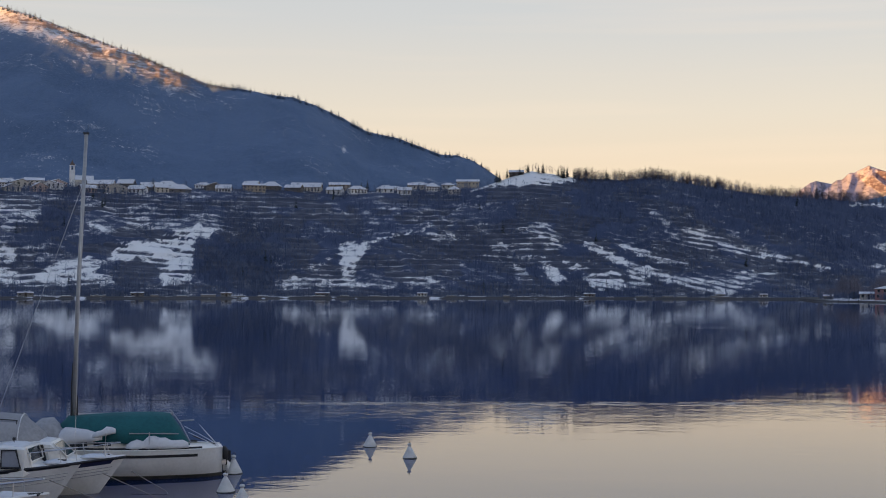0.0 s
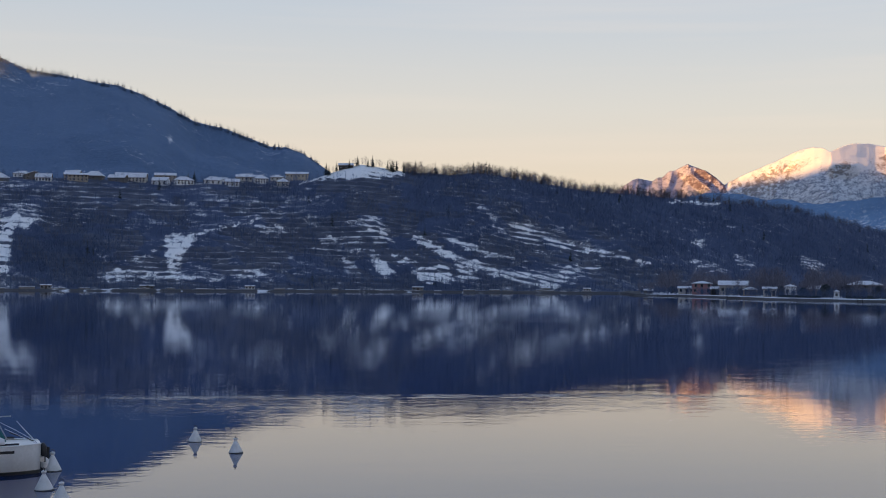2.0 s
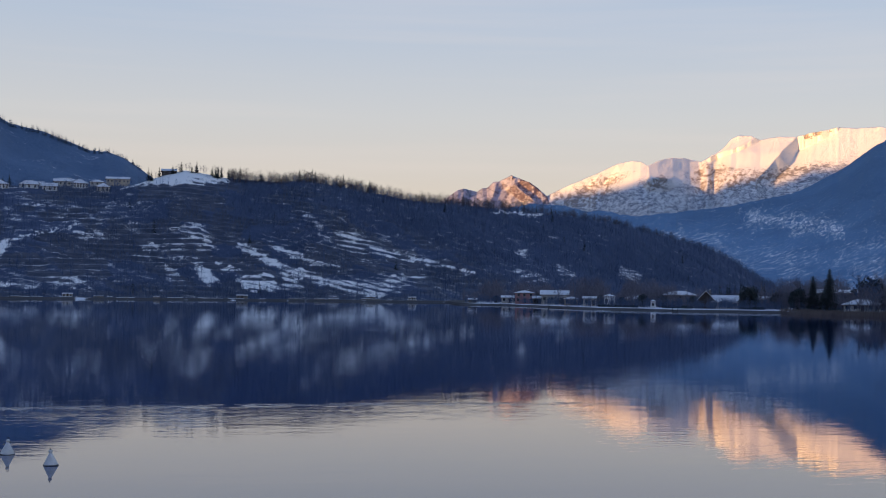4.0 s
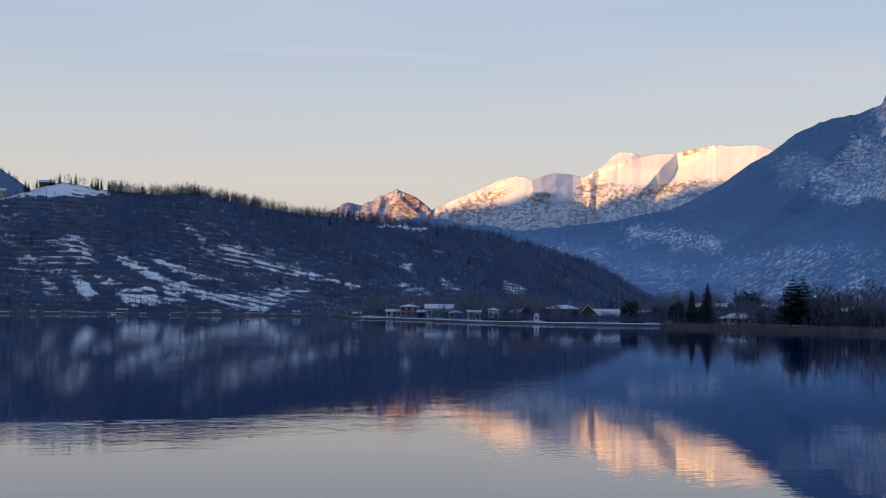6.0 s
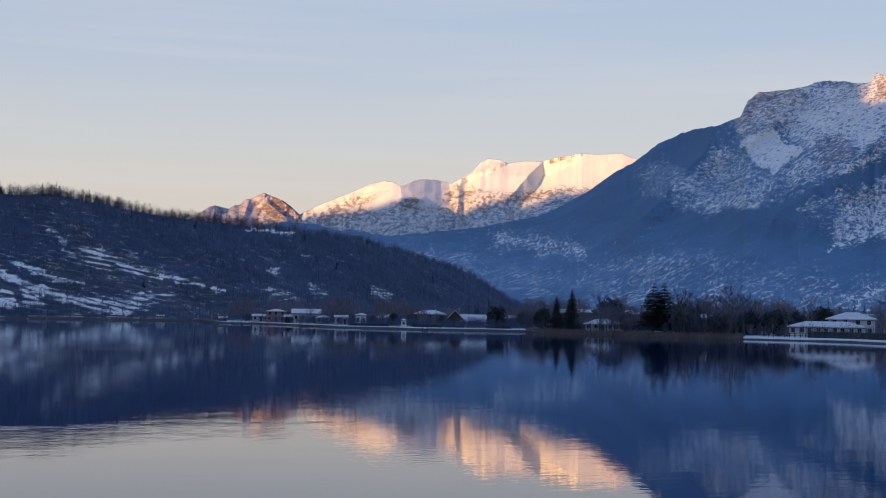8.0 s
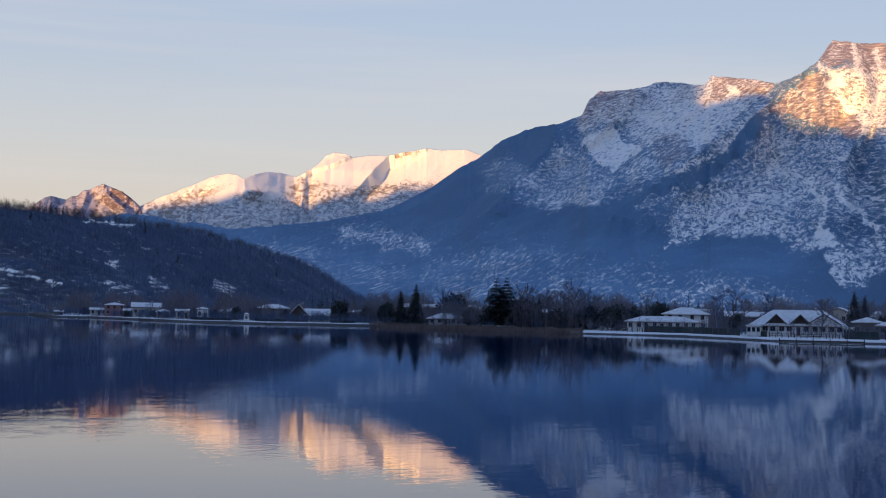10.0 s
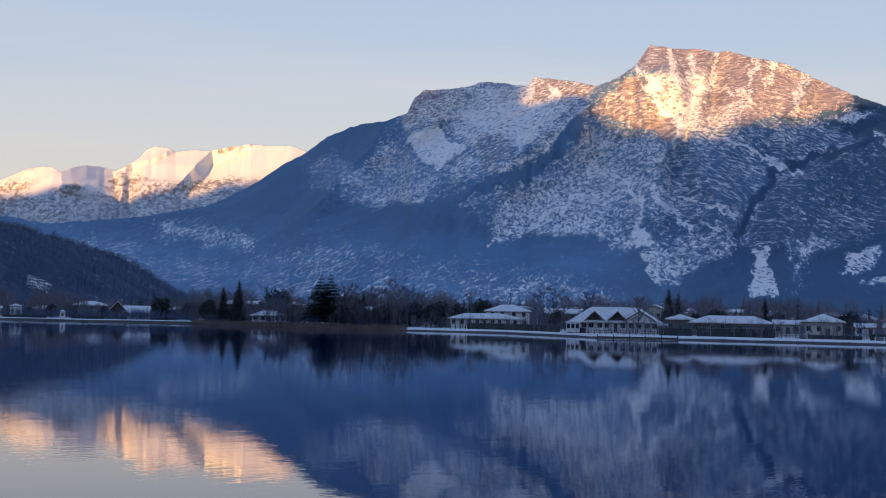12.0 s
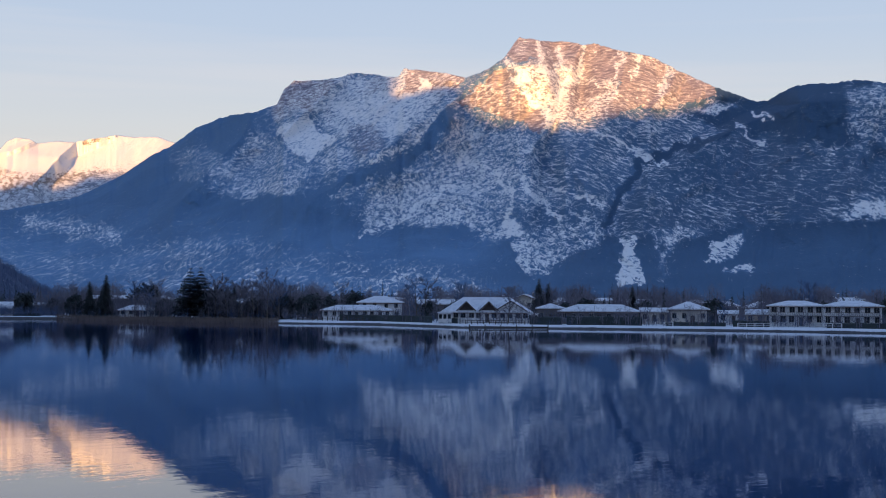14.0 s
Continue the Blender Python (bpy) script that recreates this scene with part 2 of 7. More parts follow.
def sheet(name, x, y, z, mat, label, category, values=None, closed=False):
    """A land surface from a grid of heights."""
    rows, cols = x.shape
    k = np.arange(rows * cols).reshape(rows, cols)
    right = np.roll(k, -1, 1)
    a, b, c, d = (q if closed else q[:, :-1] for q in (k[:-1], right[:-1], right[1:], k[1:]))
    quads = np.stack([a.ravel(), b.ravel(), c.ravel(), d.ravel()], 1)
    me = bpy.data.meshes.new(name)
    me.vertices.add(rows * cols)
    me.vertices.foreach_set("co", np.stack([x, y, z], -1).ravel())
    me.loops.add(quads.size)
    me.loops.foreach_set("vertex_index", quads.ravel().astype(np.int32))
    me.polygons.add(len(quads))
    me.polygons.foreach_set("loop_start", np.arange(0, quads.size, 4, dtype=np.int32))
    me.polygons.foreach_set("use_smooth", np.ones(len(quads), bool))
    me.update(calc_edges=True)
    for key, v in (values or {}).items():
        me.attributes.new(key, "FLOAT", "POINT").data.foreach_set("value", np.clip(v, 0, 1).astype(np.float32).ravel())
    me.materials.append(mat)
    return tagged(new(name, me), label, category, kind="structure")


def place(az, r):
    return np.sin(np.radians(az)) * r, np.cos(np.radians(az)) * r


# waterline of the far shore: compass degrees, metres
SHORE = [(-75, 420), (-50, 520), (-30, 600), (-18.5, 630), (-2, 690), (5, 730), (12, 745), (15.2, 740), (15.6, 645), (17.4, 640), (21.2, 530), (24.8, 500),
         (29, 495), (31.5, 450), (34.3, 425), (38, 408), (42.5, 392), (46.6, 345), (53.7, 338), (60, 332), (64, 322), (75, 290), (100, 180)]
HILL_EL = [(-60, 3.6), (-30, 4.0), (-18.5, 4.1), (-8, 4.18), (-3.3, 4.15), (1.6, 4.3), (2.3, 4.55), (3.1, 4.85), (3.8, 5.02), (4.4, 4.93), (4.9, 4.86), (5.5, 4.75), (7.7, 4.62), (8.9, 4.74),
           (11.2, 4.36), (13.6, 3.94), (15.1, 3.84), (17.3, 3.63), (18.6, 3.55), (19.8, 3.4), (22.2, 3.05), (24.5, 2.48), (26.1, 2.05), (27.3, 1.45), (28.4, 0.7), (29.5, 0.1)]
HILL_R = [(-60, 760), (-18, 860), (3, 930), (10, 960), (15, 1040), (22, 1200), (30, 1400)]
HILL_FOOT = [(-60, 530), (-30, 612), (-18.5, 642), (-2, 702), (5, 742), (12, 757), (15, 765), (20, 830), (30, 1150)]


def shore(az):
    return curve(az, SHORE)


def patches(az, el, spots, x, y, grain):
    """Fields of snow with ragged edges: compass, elevation, half width, half height, lean, amount."""
    da_, de_ = 1.7 * (fbm(x / grain, y / grain, 81, 4, 0.6) - 0.5), 1.1 * (fbm(x / grain, y / grain, 85, 4, 0.6) - 0.5)
    total = 0.0
    for a0, e0, da, de, lean, amount in spots:
        gap = ((az - a0 - lean * (el - e0)) / da + da_) ** 2 + ((el - e0) / de + de_) ** 2
        total = total + amount * np.exp(-gap)
    return total


def edge_gap(a, e, pts):
    """Distance of each spot from a line of points (degrees)."""
    gap = np.full(a.shape, 99.0)
    for (x0, y0), (x1, y1) in zip(pts, pts[1:]):
        k = np.clip(((a - x0) * (x1 - x0) + (e - y0) * (y1 - y0)) / ((x1 - x0) ** 2 + (y1 - y0) ** 2), 0, 1)
        gap = np.minimum(gap, np.hypot(a - x0 - k * (x1 - x0), e - y0 - k * (y1 - y0)))
    return gap


class Cover:
    """What lies on a mountain side: fields and trails, given by compass and elevation, laid over one another with ragged edges."""

    def __init__(self, az, el, seed, snow, rock, bed, rag=1.0, grain=1.6):
        self.a = az + rag * (fbm(az * grain, el * grain, seed, 5, 0.65) - 0.5)
        self.e = el + rag * (fbm(az * grain, el * grain, seed + 9, 5, 0.65) - 0.5)
        self.snow, self.rock, self.bed = snow + 0 * az, rock + 0 * az, bed + 0 * az

    def put(self, near, share, snow, rock, bed):
        for q, v in ((self.snow, snow), (self.rock, rock), (self.bed, bed)):
            if v is not None:
                q[near] += share * (v - q[near])

    def field(self, snow, pts, rock=None, bed=None, soft=0.32):
        us, vs = [p[0] for p in pts], [p[1] for p in pts]
        near = (self.a > min(us) - soft) & (self.a < max(us) + soft) & (self.e > min(vs) - soft) & (self.e < max(vs) + soft)
        a, e = self.a[near], self.e[near]
        ring = pts + pts[:1]
        inside = np.zeros(a.shape, bool)
        for (x0, y0), (x1, y1) in zip(ring, ring[1:]):
            inside ^= ((y0 > e) != (y1 > e)) & (a < (x1 - x0) * (e - y0) / (y1 - y0 if y1 != y0 else 1e-9) + x0)
        gap = edge_gap(a, e, ring)
        self.put(near, smooth(np.where(inside, gap, -gap), -soft, soft), snow, rock, bed)

    def trail(self, snow, width, pts, rock=None, bed=None):
        us, vs = [p[0] for p in pts], [p[1] for p in pts]
        near = (self.a > min(us) - width) & (self.a < max(us) + width) & (self.e > min(vs) - width) & (self.e < max(vs) + width)
        self.put(near, 1 - smooth(edge_gap(self.a[near], self.e[near], pts), width * 0.35, width), snow, rock, bed)


def hill_surface(az, s):
    """Place and height on the hill at a compass bearing: s 0 at its foot, 1 at its brow, up to 2 behind it."""
    foot, brow = curve(az, HILL_FOOT), curve(az, HILL_R)
    top = EYE + brow * np.tan(np.radians(curve(az, HILL_EL)))
    r = np.where(s <= 1, foot + (brow - foot) * s, brow + (s - 1) * 500)
    x, y = place(az, r)
    q = np.clip(s, 0, 1)
    z = 0.2 + (top - 0.2) * (0.75 * q + 0.25 * smooth(q, 0, 1))
    z = z + (fbm(x / 60, y / 60, 3, 4) - 0.5) * 16 * np.sin(np.pi * q) * np.clip(top / 70, 0, 1)
    step = 3.4
    k = (z + (fbm(x / 130, y / 130, 9, 4, 0.45) - 0.5) * 14 + 0.2 * np.clip(az - 3, 0, 10) ** 2) / step
    f = k - np.floor(k)
    flat = smooth(fbm(x / 20, y / 20, 21, 4), 0.40, 0.55) * smooth(curve(az, HILL_EL), 1.5, 3) * smooth(16.0 - az + 12 * (0.5 - q), -2, 4)
    ledge = (np.clip((f - 0.62) / 0.38, 0, 1) - f) * step * 0.8 * flat * np.sin(np.pi * np.clip(q, 0, 1)) ** 0.4
    z = z + ledge
    z = np.where(s > 1, top - np.where(az < 2.2, -6 * (s - 1), top * 0.7 * np.clip(s - 1, 0, 1) ** 1.3), z)
    return x, y, z, q, f, flat


def hill_cover(az, el):
    """Open ground on the hill: fields, terraces, roads and the gaps in its woods."""
    m = Cover(az, el, 77, 0.17 + 0.05 * smooth(-az, -13, -10) + 0.07 * smooth(-az, -5, -1), 0, 0, 0.36, 5.0)
    # terraced slopes under the village
    m.field(0.44, [(-19.86, 3.57), (-16.09, 3.78), (-16.53, 2.48), (-19.84, 2.14)], None, None, 0.2)
    m.field(0.35, [(-15.18, 3.8), (-7.19, 3.82), (-7.41, 2.31), (-14.02, 2.17), (-15.17, 2.74)], None, None, 0.25)
    m.field(0.33, [(-7.11, 3.87), (1.89, 4.06), (1.9, 2.36), (-4.31, 2.22), (-7.09, 2.17)], None, None, 0.25)
    m.field(0.31, [(-3.36, 2.09), (1.91, 2.16), (3.87, -0.06), (-3.34, -0.12)], None, None, 0.25)
    # groves
    m.field(0.1, [(-17.19, 1.77), (-16.88, 3.41), (-15.64, 3.63), (-15.62, 2.5), (-16.18, 1.78)], None, None, 0.12)
    m.field(0.16, [(-16.41, 1.83), (-13.09, 1.94), (-13.09, 1.39), (-15.38, 1.2)], None, None, 0.12)
    m.field(0.08, [(-10.8, 1.7), (-10.1, 2.15), (-9.33, 2.34), (-8.3, 2.1), (-7.2, 2.3), (-7.6, 1.3), (-7.1, 0.5), (-7.7, 0.15), (-9.2, 0.35), (-10.4, 0.1), (-10.3, 0.8)], None, None, 0.3)
    # open fields on the steep side
    m.field(0.66, [(-19.82, 0.81), (-17.18, 0.55), (-15.38, 1.2), (-13.89, 1.1), (-14.81, 0.67), (-13.88, 0.1), (-15.59, 0.02), (-19.81, 0.01)], None, None, 0.12)
    m.field(0.8, [(-13.9, 1.76), (-12.63, 1.9), (-10.28, 2.45), (-10.63, 1.99), (-10.7, 1.37), (-10.85, 0.16), (-12.02, -0.03), (-12.38, 0.87), (-14.01, 1.1)], None, None, 0.1)
    m.field(0.78, [(-12.16, 2.12), (-10.52, 2.57), (-9.86, 2.48), (-10.04, 2.09)], None, None, 0.08)
    m.field(0.62, [(-19.83, 1.85), (-17.86, 1.53), (-18.07, 0.83), (-19.81, 0.63)], None, None, 0.12)
    m.field(0.62, [(-13.68, 2.6), (-12.52, 2.85), (-12.52, 2.54)], None, None, 0.08)
    m.field(0.62, [(-15.22, 2.69), (-14.37, 2.52), (-14.43, 2.23)], None, None, 0.08)
    m.field(0.22, [(-13.89, 0.74), (-13.08, 1.23), (-12.03, 0.64), (-12.02, 0.02), (-13.77, 0.01)], None, None, 0.12)
    m.field(0.74, [(-4.54, 1.9), (-3.24, 1.92), (-3.45, 1.44), (-3.7, 0.96), (-3.93, 0.11), (-4.28, 0.11), (-4.46, 1.07)], None, None, 0.1)
    m.field(0.68, [(-7.29, 0.09), (-6.38, 0.43), (-4.99, 0.58), (-4.28, 0.23), (-3.05, 0.12), (-3.34, -0.07), (-7.06, -0.1)], None, None, 0.1)
    m.field(0.6, [(-0.75, 2.32), (0.45, 2.34), (0.58, 1.95), (-0.74, 2.01)], None, None, 0.1)
    m.field(0.56, [(-5.92, 0.81), (-4.88, 1.18), (-4.75, 0.7), (-5.68, 0.58)], None, None, 0.1)
    m.field(0.54, [(-1.92, 0.25), (-0.73, 0.51), (-0.12, 0.15), (-1.44, 0.04)], None, None, 0.1)
    m.field(0.54, [(2.03, 1.99), (3.85, 2.08), (4.22, 1.65), (2.16, 1.48)], None, None, 0.1)
    m.field(0.54, [(1.55, 1.38), (5.45, 1.29), (4.11, 1.09), (1.92, 1.16)], None, None, 0.1)
    m.field(0.52, [(3.12, 2.49), (4.33, 2.99), (5.32, 1.66), (4.35, 1.41), (3.85, 2.01)], None, None, 0.12)
    # vineyard plots above the bay
    m.field(0.72, [(4.23, 1.11), (4.72, 1.04), (5.46, 0.27), (4.65, 0.21)], None, None, 0.08)
    m.field(0.78, [(5.13, 1.17), (6.35, 0.81), (5.38, 0.68)], None, None, 0.08)
    m.field(0.82, [(6.01, 0.54), (7.41, 0.75), (7.97, -0.03), (6.44, -0.09)], None, None, 0.08)
    m.field(0.62, [(7.89, 1), (9.05, 0.1), (8.07, -0.03)], None, None, 0.1)
    m.field(0.58, [(2.89, 1.03), (3.5, 0.91), (3.99, 0.18), (3.26, 0.18)], None, None, 0.1)
    m.trail(0.66, 0.26, [(6.17, 1.91), (7.03, 1.43), (8.02, 0.95), (9.48, 0.52), (10.71, 0.04), (12.29, -0.11)])
    m.trail(0.62, 0.2, [(7.76, 1.8), (9.24, 1.2), (10.33, 1.04)])
    m.field(0.5, [(9.42, 2.57), (10.93, 2.58), (12.64, 1.76), (15.3, 1.24), (15.3, 0.9), (11.67, 1.42), (9.72, 2.14)], None, None, 0.12)
    m.trail(0.78, 0.1, [(12.28, 1.47), (14.58, 1.31), (16.26, 0.76)])
    m.field(0.52, [(12.04, 0.74), (14.15, 0.75), (13.98, 0.36), (12.41, 0.2)], None, None, 0.12)
    m.field(0.52, [(10.22, 0.43), (11.68, 0.54), (13.14, 0.01), (10.95, -0.15)], None, None, 0.12)
    m.field(0.46, [(17.33, 1.25), (18.63, 0.95), (19.68, 0.55), (18.63, 0.39)], None, None, 0.1)
    m.field(0.44, [(19.8, 1.31), (20.96, 0.67), (20.31, 0.5), (19.75, 0.9)], None, None, 0.1)
    m.field(0.44, [(22.33, 1.27), (23.52, 0.85), (23.29, 0.43), (22.56, 0.52)], None, None, 0.1)
    m.field(0.5, [(19.33, 2.55), (19.84, 2.41), (19.61, 2.22)], None, None, 0.08)
    m.field(0.5, [(17.92, 1.78), (18.51, 1.86), (18.62, 1.5)], None, None, 0.08)
    m.trail(0.7, 0.09, [(17.08, 3.49), (19.14, 3.37)])
    m.trail(0.36, 0.18, [(7.62, 4.73), (7.75, 3.88), (8.98, 3.28), (9.84, 2.43)])
    # roads
    m.trail(0.1, 0.07, [(-14.48, 2.09), (-12.16, 2.05), (-9.92, 2)])
    m.trail(0.1, 0.07, [(1.55, 1.62), (3.86, 1.4), (6.79, 1.4)])
    m.trail(0.1, 0.07, [(9.48, 1.82), (12.16, 1.47), (16.26, 0.72)])
    m.trail(0.68, 0.06, [(-3.24, 1.97), (-1.94, 2.25), (-0.51, 2.61)])
    m.field(0.9, [(1.2, 4.2), (2.3, 4.7), (3.6, 5.3), (5.4, 5.0), (5.7, 4.6), (4.5, 4.42), (2.5, 4.35)], None, None, 0.08)
    return m.snow


az, s = np.meshgrid(np.concatenate([np.arange(-48, -20, 0.5), np.arange(-20, 29.6, 0.062)]), np.concatenate([np.linspace(0, 1, 250), np.linspace(1.02, 2, 14)]))
x, y, z, q, f, flat = hill_surface(az, s)
tread = smooth(f, 0.04, 0.2) * (1 - smooth(f, 0.6, 0.7)) * smooth(fbm(x / 5, y / 5, 29, 3), 0.45, 0.56)
hill_el = np.degrees(np.arctan2(z - EYE, np.hypot(x, y)))
fields = hill_cover(az, hill_el)
wall = smooth(f, 0.60, 0.66) * (1 - 0.7 * smooth(f, 0.84, 0.92)) * smooth(fbm(x / 7, y / 7, 30, 3), 0.36, 0.50) * np.clip(flat + 0.35, 0, 1)
lies = smooth(fields, 0.22, 0.36) * (1 - smooth(fields, 0.76, 0.9))
bands = az * 0.23 + hill_el + 0.12 * (fbm(x / 40, y / 40, 31, 3) - 0.5)
row = np.abs((bands / 0.21) % 1.0 - 0.5) * 2
slant = smooth(az, 2.5, 5) * (1 - smooth(az, 16, 19)) * smooth(fbm(x / 25, y / 25, 32, 3), 0.35, 0.5) * (1 - smooth(q, 0.5, 0.7))
snow = fields - 0.06 * smooth(az, -10, -7) * (1 - smooth(az, 7, 10)) + slant * (0.11 * smooth(row, 0.55, 0.75) - 0.30 * (1 - smooth(row, 0.15, 0.35)) * smooth(fields, 0.3, 0.5)) + 0.34 * (fbm(x / 16, y / 16, 5, 5) - 0.5) + lies * (0.14 * tread - 0.30 * wall) - 0.30 * smooth(fields, 0.7, 0.8) * wall
snow = np.where((s > 1) & (az < 5.5), 0.8, snow)
sheet("hill", x, y, z, M_HILL, "terraced hillside with patchy snow and bare woods above the lake", "hill", {"snow": snow, "rock": 0.25 + 0.4 * flat})


def steepness(x, y, z):
    """The slope of a grid surface: rise over run."""
    p = np.stack([x, y, z], -1)
    n = np.cross(np.gradient(p, axis=0), np.gradient(p, axis=1))
    return np.hypot(n[..., 0], n[..., 1]) / np.maximum(np.abs(n[..., 2]), 1e-6)


def mountain(name, az, skyline, ridge_r, foot_r, back, rows, seed, rough, wave, mat, label, snowy, spur=0.0, bend=1.0, jag=0.05):
    """A mountain whose ridge has the given elevations (degrees) along the compass; its side falls from the ridge to the foot in spurs and gullies."""
    front = np.linspace(0, 1, rows) ** 0.92
    az, s = np.meshgrid(az, np.concatenate([front, 1 + np.linspace(0.04, 1, 12)]))
    el = curve(az, skyline) + jag * (fbm(az * 4, az * 0, seed + 40, 5, 0.65) - 0.5) * smooth(curve(az, skyline), 1, 3)
    ridge, foot = curve(az, ridge_r), curve(az, foot_r)
    r = np.where(s <= 1, foot + (ridge - foot) * s, ridge + (s - 1) * back)
    x, y = place(az, r)
    top = EYE + ridge * np.tan(np.radians(el))
    q = np.clip(s, 0, 1)
    z = top * q ** bend
    wx, wy = x / wave + 0.5 * fbm(x / wave / 1.5, y / wave / 1.5, seed + 7, 3) + spur * q, y / wave + 0.5 * fbm(x / wave / 1.5, y / wave / 1.5, seed + 8, 3)
    carve = ridged(wx, wy * 0.55, seed, 7, 0.55) - 0.62
    window = np.clip(q * 5, 0, 1) * np.clip((1 - q) * 14, 0, 1) ** 0.7
    z = z + carve * rough * top * window
    limit = EYE + r * np.tan(np.radians(el)) - (1 - q) * top * 0.04
    z = np.where(s <= 1, np.minimum(z, limit), top * (1 - np.clip(s - 1, 0, 1) ** 1.2 * 0.9))
    z = np.maximum(z, 0.5)
    steep = steepness(x, y, z)
    snow, rock = snowy(az, np.degrees(np.arctan2(z - EYE, r)), x, y, z, carve, steep)
    return sheet(name, x, y, z, mat, label, "mountain", {"snow": snow, "rock": rock})


LEFT_EL = [(-48, 13), (-30, 12.6), (-22, 11.9), (-18.6, 11.35), (-17.3, 11.05), (-15, 10.3), (-13.2, 9.74), (-11.8, 9.2), (-10.1, 8.56), (-8.7, 8.41), (-7.5, 8.2), (-6.5, 8.1), (-5.5, 7.76),
           (-4.3, 7.22), (-3.3, 6.68), (-2.1, 6.46), (-1.1, 6.1), (-.1, 5.72), (.6, 5.7), (1.3, 5.46), (2, 5.0), (4, 3.6), (7, 1.0)]


def left_snow(az, el, x, y, z, carve, steep):
    below = curve(az, LEFT_EL) - el
    # added snow and brown rock also paint the sunlit shoulder brighter and warmer
    high = smooth(-az, 9.5, 12) * (1 - smooth(below + 0.5 * (fbm(x / 60, y / 60, 63, 4) - 0.5), 0.5, 1.1))
    s = 0.20 + 0.50 * (fbm(x / 90, y / 90, 61, 5) - 0.5) + 0.30 * high
    s = s + patches(az, el, [(-4.35, 5.9, 0.09, 0.35, 0.1, 0.4), (-12.5, 5.6, 0.9, 0.35, -1.2, 0.12), (-15.5, 6.3, 0.8, 0.4, 0, 0.1), (-17.5, 5.0, 0.8, 0.3, 0, 0.1), (-7.5, 5.4, 0.8, 0.2, 0, 0.08)], x, y, 70)
    return s, 0.25 + 0.35 * high


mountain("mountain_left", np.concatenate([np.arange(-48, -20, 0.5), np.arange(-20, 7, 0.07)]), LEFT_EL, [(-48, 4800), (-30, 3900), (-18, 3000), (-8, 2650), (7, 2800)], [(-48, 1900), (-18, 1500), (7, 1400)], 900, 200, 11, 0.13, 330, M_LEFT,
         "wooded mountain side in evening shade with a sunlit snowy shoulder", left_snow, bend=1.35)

def flank(name, az, skyline, far, near, rows, back, seed, mat, label, snowy, spurs=(), knobs=(), wave=250.0, rough=70.0, power=0.8, jag=0.05, slant=0.0):
    """A mountain side that leans back from its foot to a ridge of the given elevations (degrees). A spur is
    (height in metres, width on its left and right in degrees, its crest as (compass, elevation) from the top down);
    a knob is (compass, elevation, half width, half height, metres)."""
    az, v = np.meshgrid(az, np.linspace(0, 1, rows))
    sky_el = curve(az, skyline)
    sky_el = sky_el + jag * (fbm(az * 4, az * 0, seed + 40, 5, 0.65) - 0.5) * smooth(sky_el, 1, 3)
    el = -0.1 + (sky_el + 0.1) * v
    foot, ridge = curve(az, near), curve(az, far)
    r = foot + (ridge - foot) * v ** power
    side, rise = np.radians(az) * 3500, np.radians(el) * 3500
    wa, we = 0.5 * (fbm(side / 180, rise / 180, seed + 3, 4) - 0.5), 0.5 * (fbm(side / 180, rise / 180, seed + 4, 4) - 0.5)
    for high, left, right, crest_line in spurs:
        c = crest_line[::-1]
        e1 = c[-1][1]
        off = az + wa - np.interp(el + we, [k[1] for k in c], [k[0] for k in c])
        r = r - high * np.clip(1 - np.where(off < 0, -off / left, off / right), 0, 1) * np.clip(v / 0.7, 0, 1) * (1 - smooth(el, e1 + 0.1, e1 + 1.2))
    for a0, e0, da, de, high in knobs:
        r = r - high * np.exp(-((az + wa - a0) / da) ** 4 - ((el + we - e0) / de) ** 4)
    carve = ridged((side - slant * rise) / wave + 2 * wa, rise / wave * 0.45 + 2 * we, seed, 7, 0.58) - 0.62
    r = r - rough * carve * np.clip(v * 5, 0, 1)
    r = np.maximum.accumulate(r, 0)
    z = np.maximum(EYE + r * np.tan(np.radians(el)), 0.5)
    x, y = place(az, r)
    steep = steepness(x, y, z)
    values = snowy(az, el, x, y, z, carve, steep)
    for q in values.values():
        q[-4:] = q[-5]
    tail = np.linspace(0.04, 1, 10)[:, None]
    rb = r[-1] + tail * back
    xb, yb = place(az[-1] + 0 * tail, rb)
    zb = z[-1] * (1 - tail ** 1.2 * 0.9)
    join = lambda q, w: np.concatenate([q, w])
    return sheet(name, join(x, xb), join(y, yb), join(z, zb), mat, label, "mountain", {k: join(q + 0 * z, q[-1] + 0 * zb) for k, q in values.items()})


RED_EL = [(12, 2.5), (15.04, 4.07), (15.51, 4.42), (15.74, 4.48), (16.1, 4.41), (16.34, 4.35), (16.58, 4.52), (16.77, 4.51), (17.05, 4.78), (17.29, 4.81), (17.65, 4.99), (17.84, 5.09), (18.13, 4.96), (18.62, 4.78), (18.98, 4.54), (19.36, 4.19), (19.85, 3.91), (21.5, 3.0)]


def red_snow(az, el, x, y, z, c, steep):
    ribs = fbm(az * 5 + 4 * el, el * 6 - az * 3, 26, 5, 0.65)
    # more snow and less red rock on the left paint that side's blue shade
    s = 0.49 + 0.9 * (ribs - 0.5) - 0.10 * smooth(steep, 1.0, 3.0) - 0.5 * c + 0.10 * (1 - smooth(az, 16.2, 16.9))
    return {"snow": s, "rock": 0.25 + 0.6 * smooth(el, 3.7, 4.3) * smooth(az, 16.4, 17.0) + 0 * c}


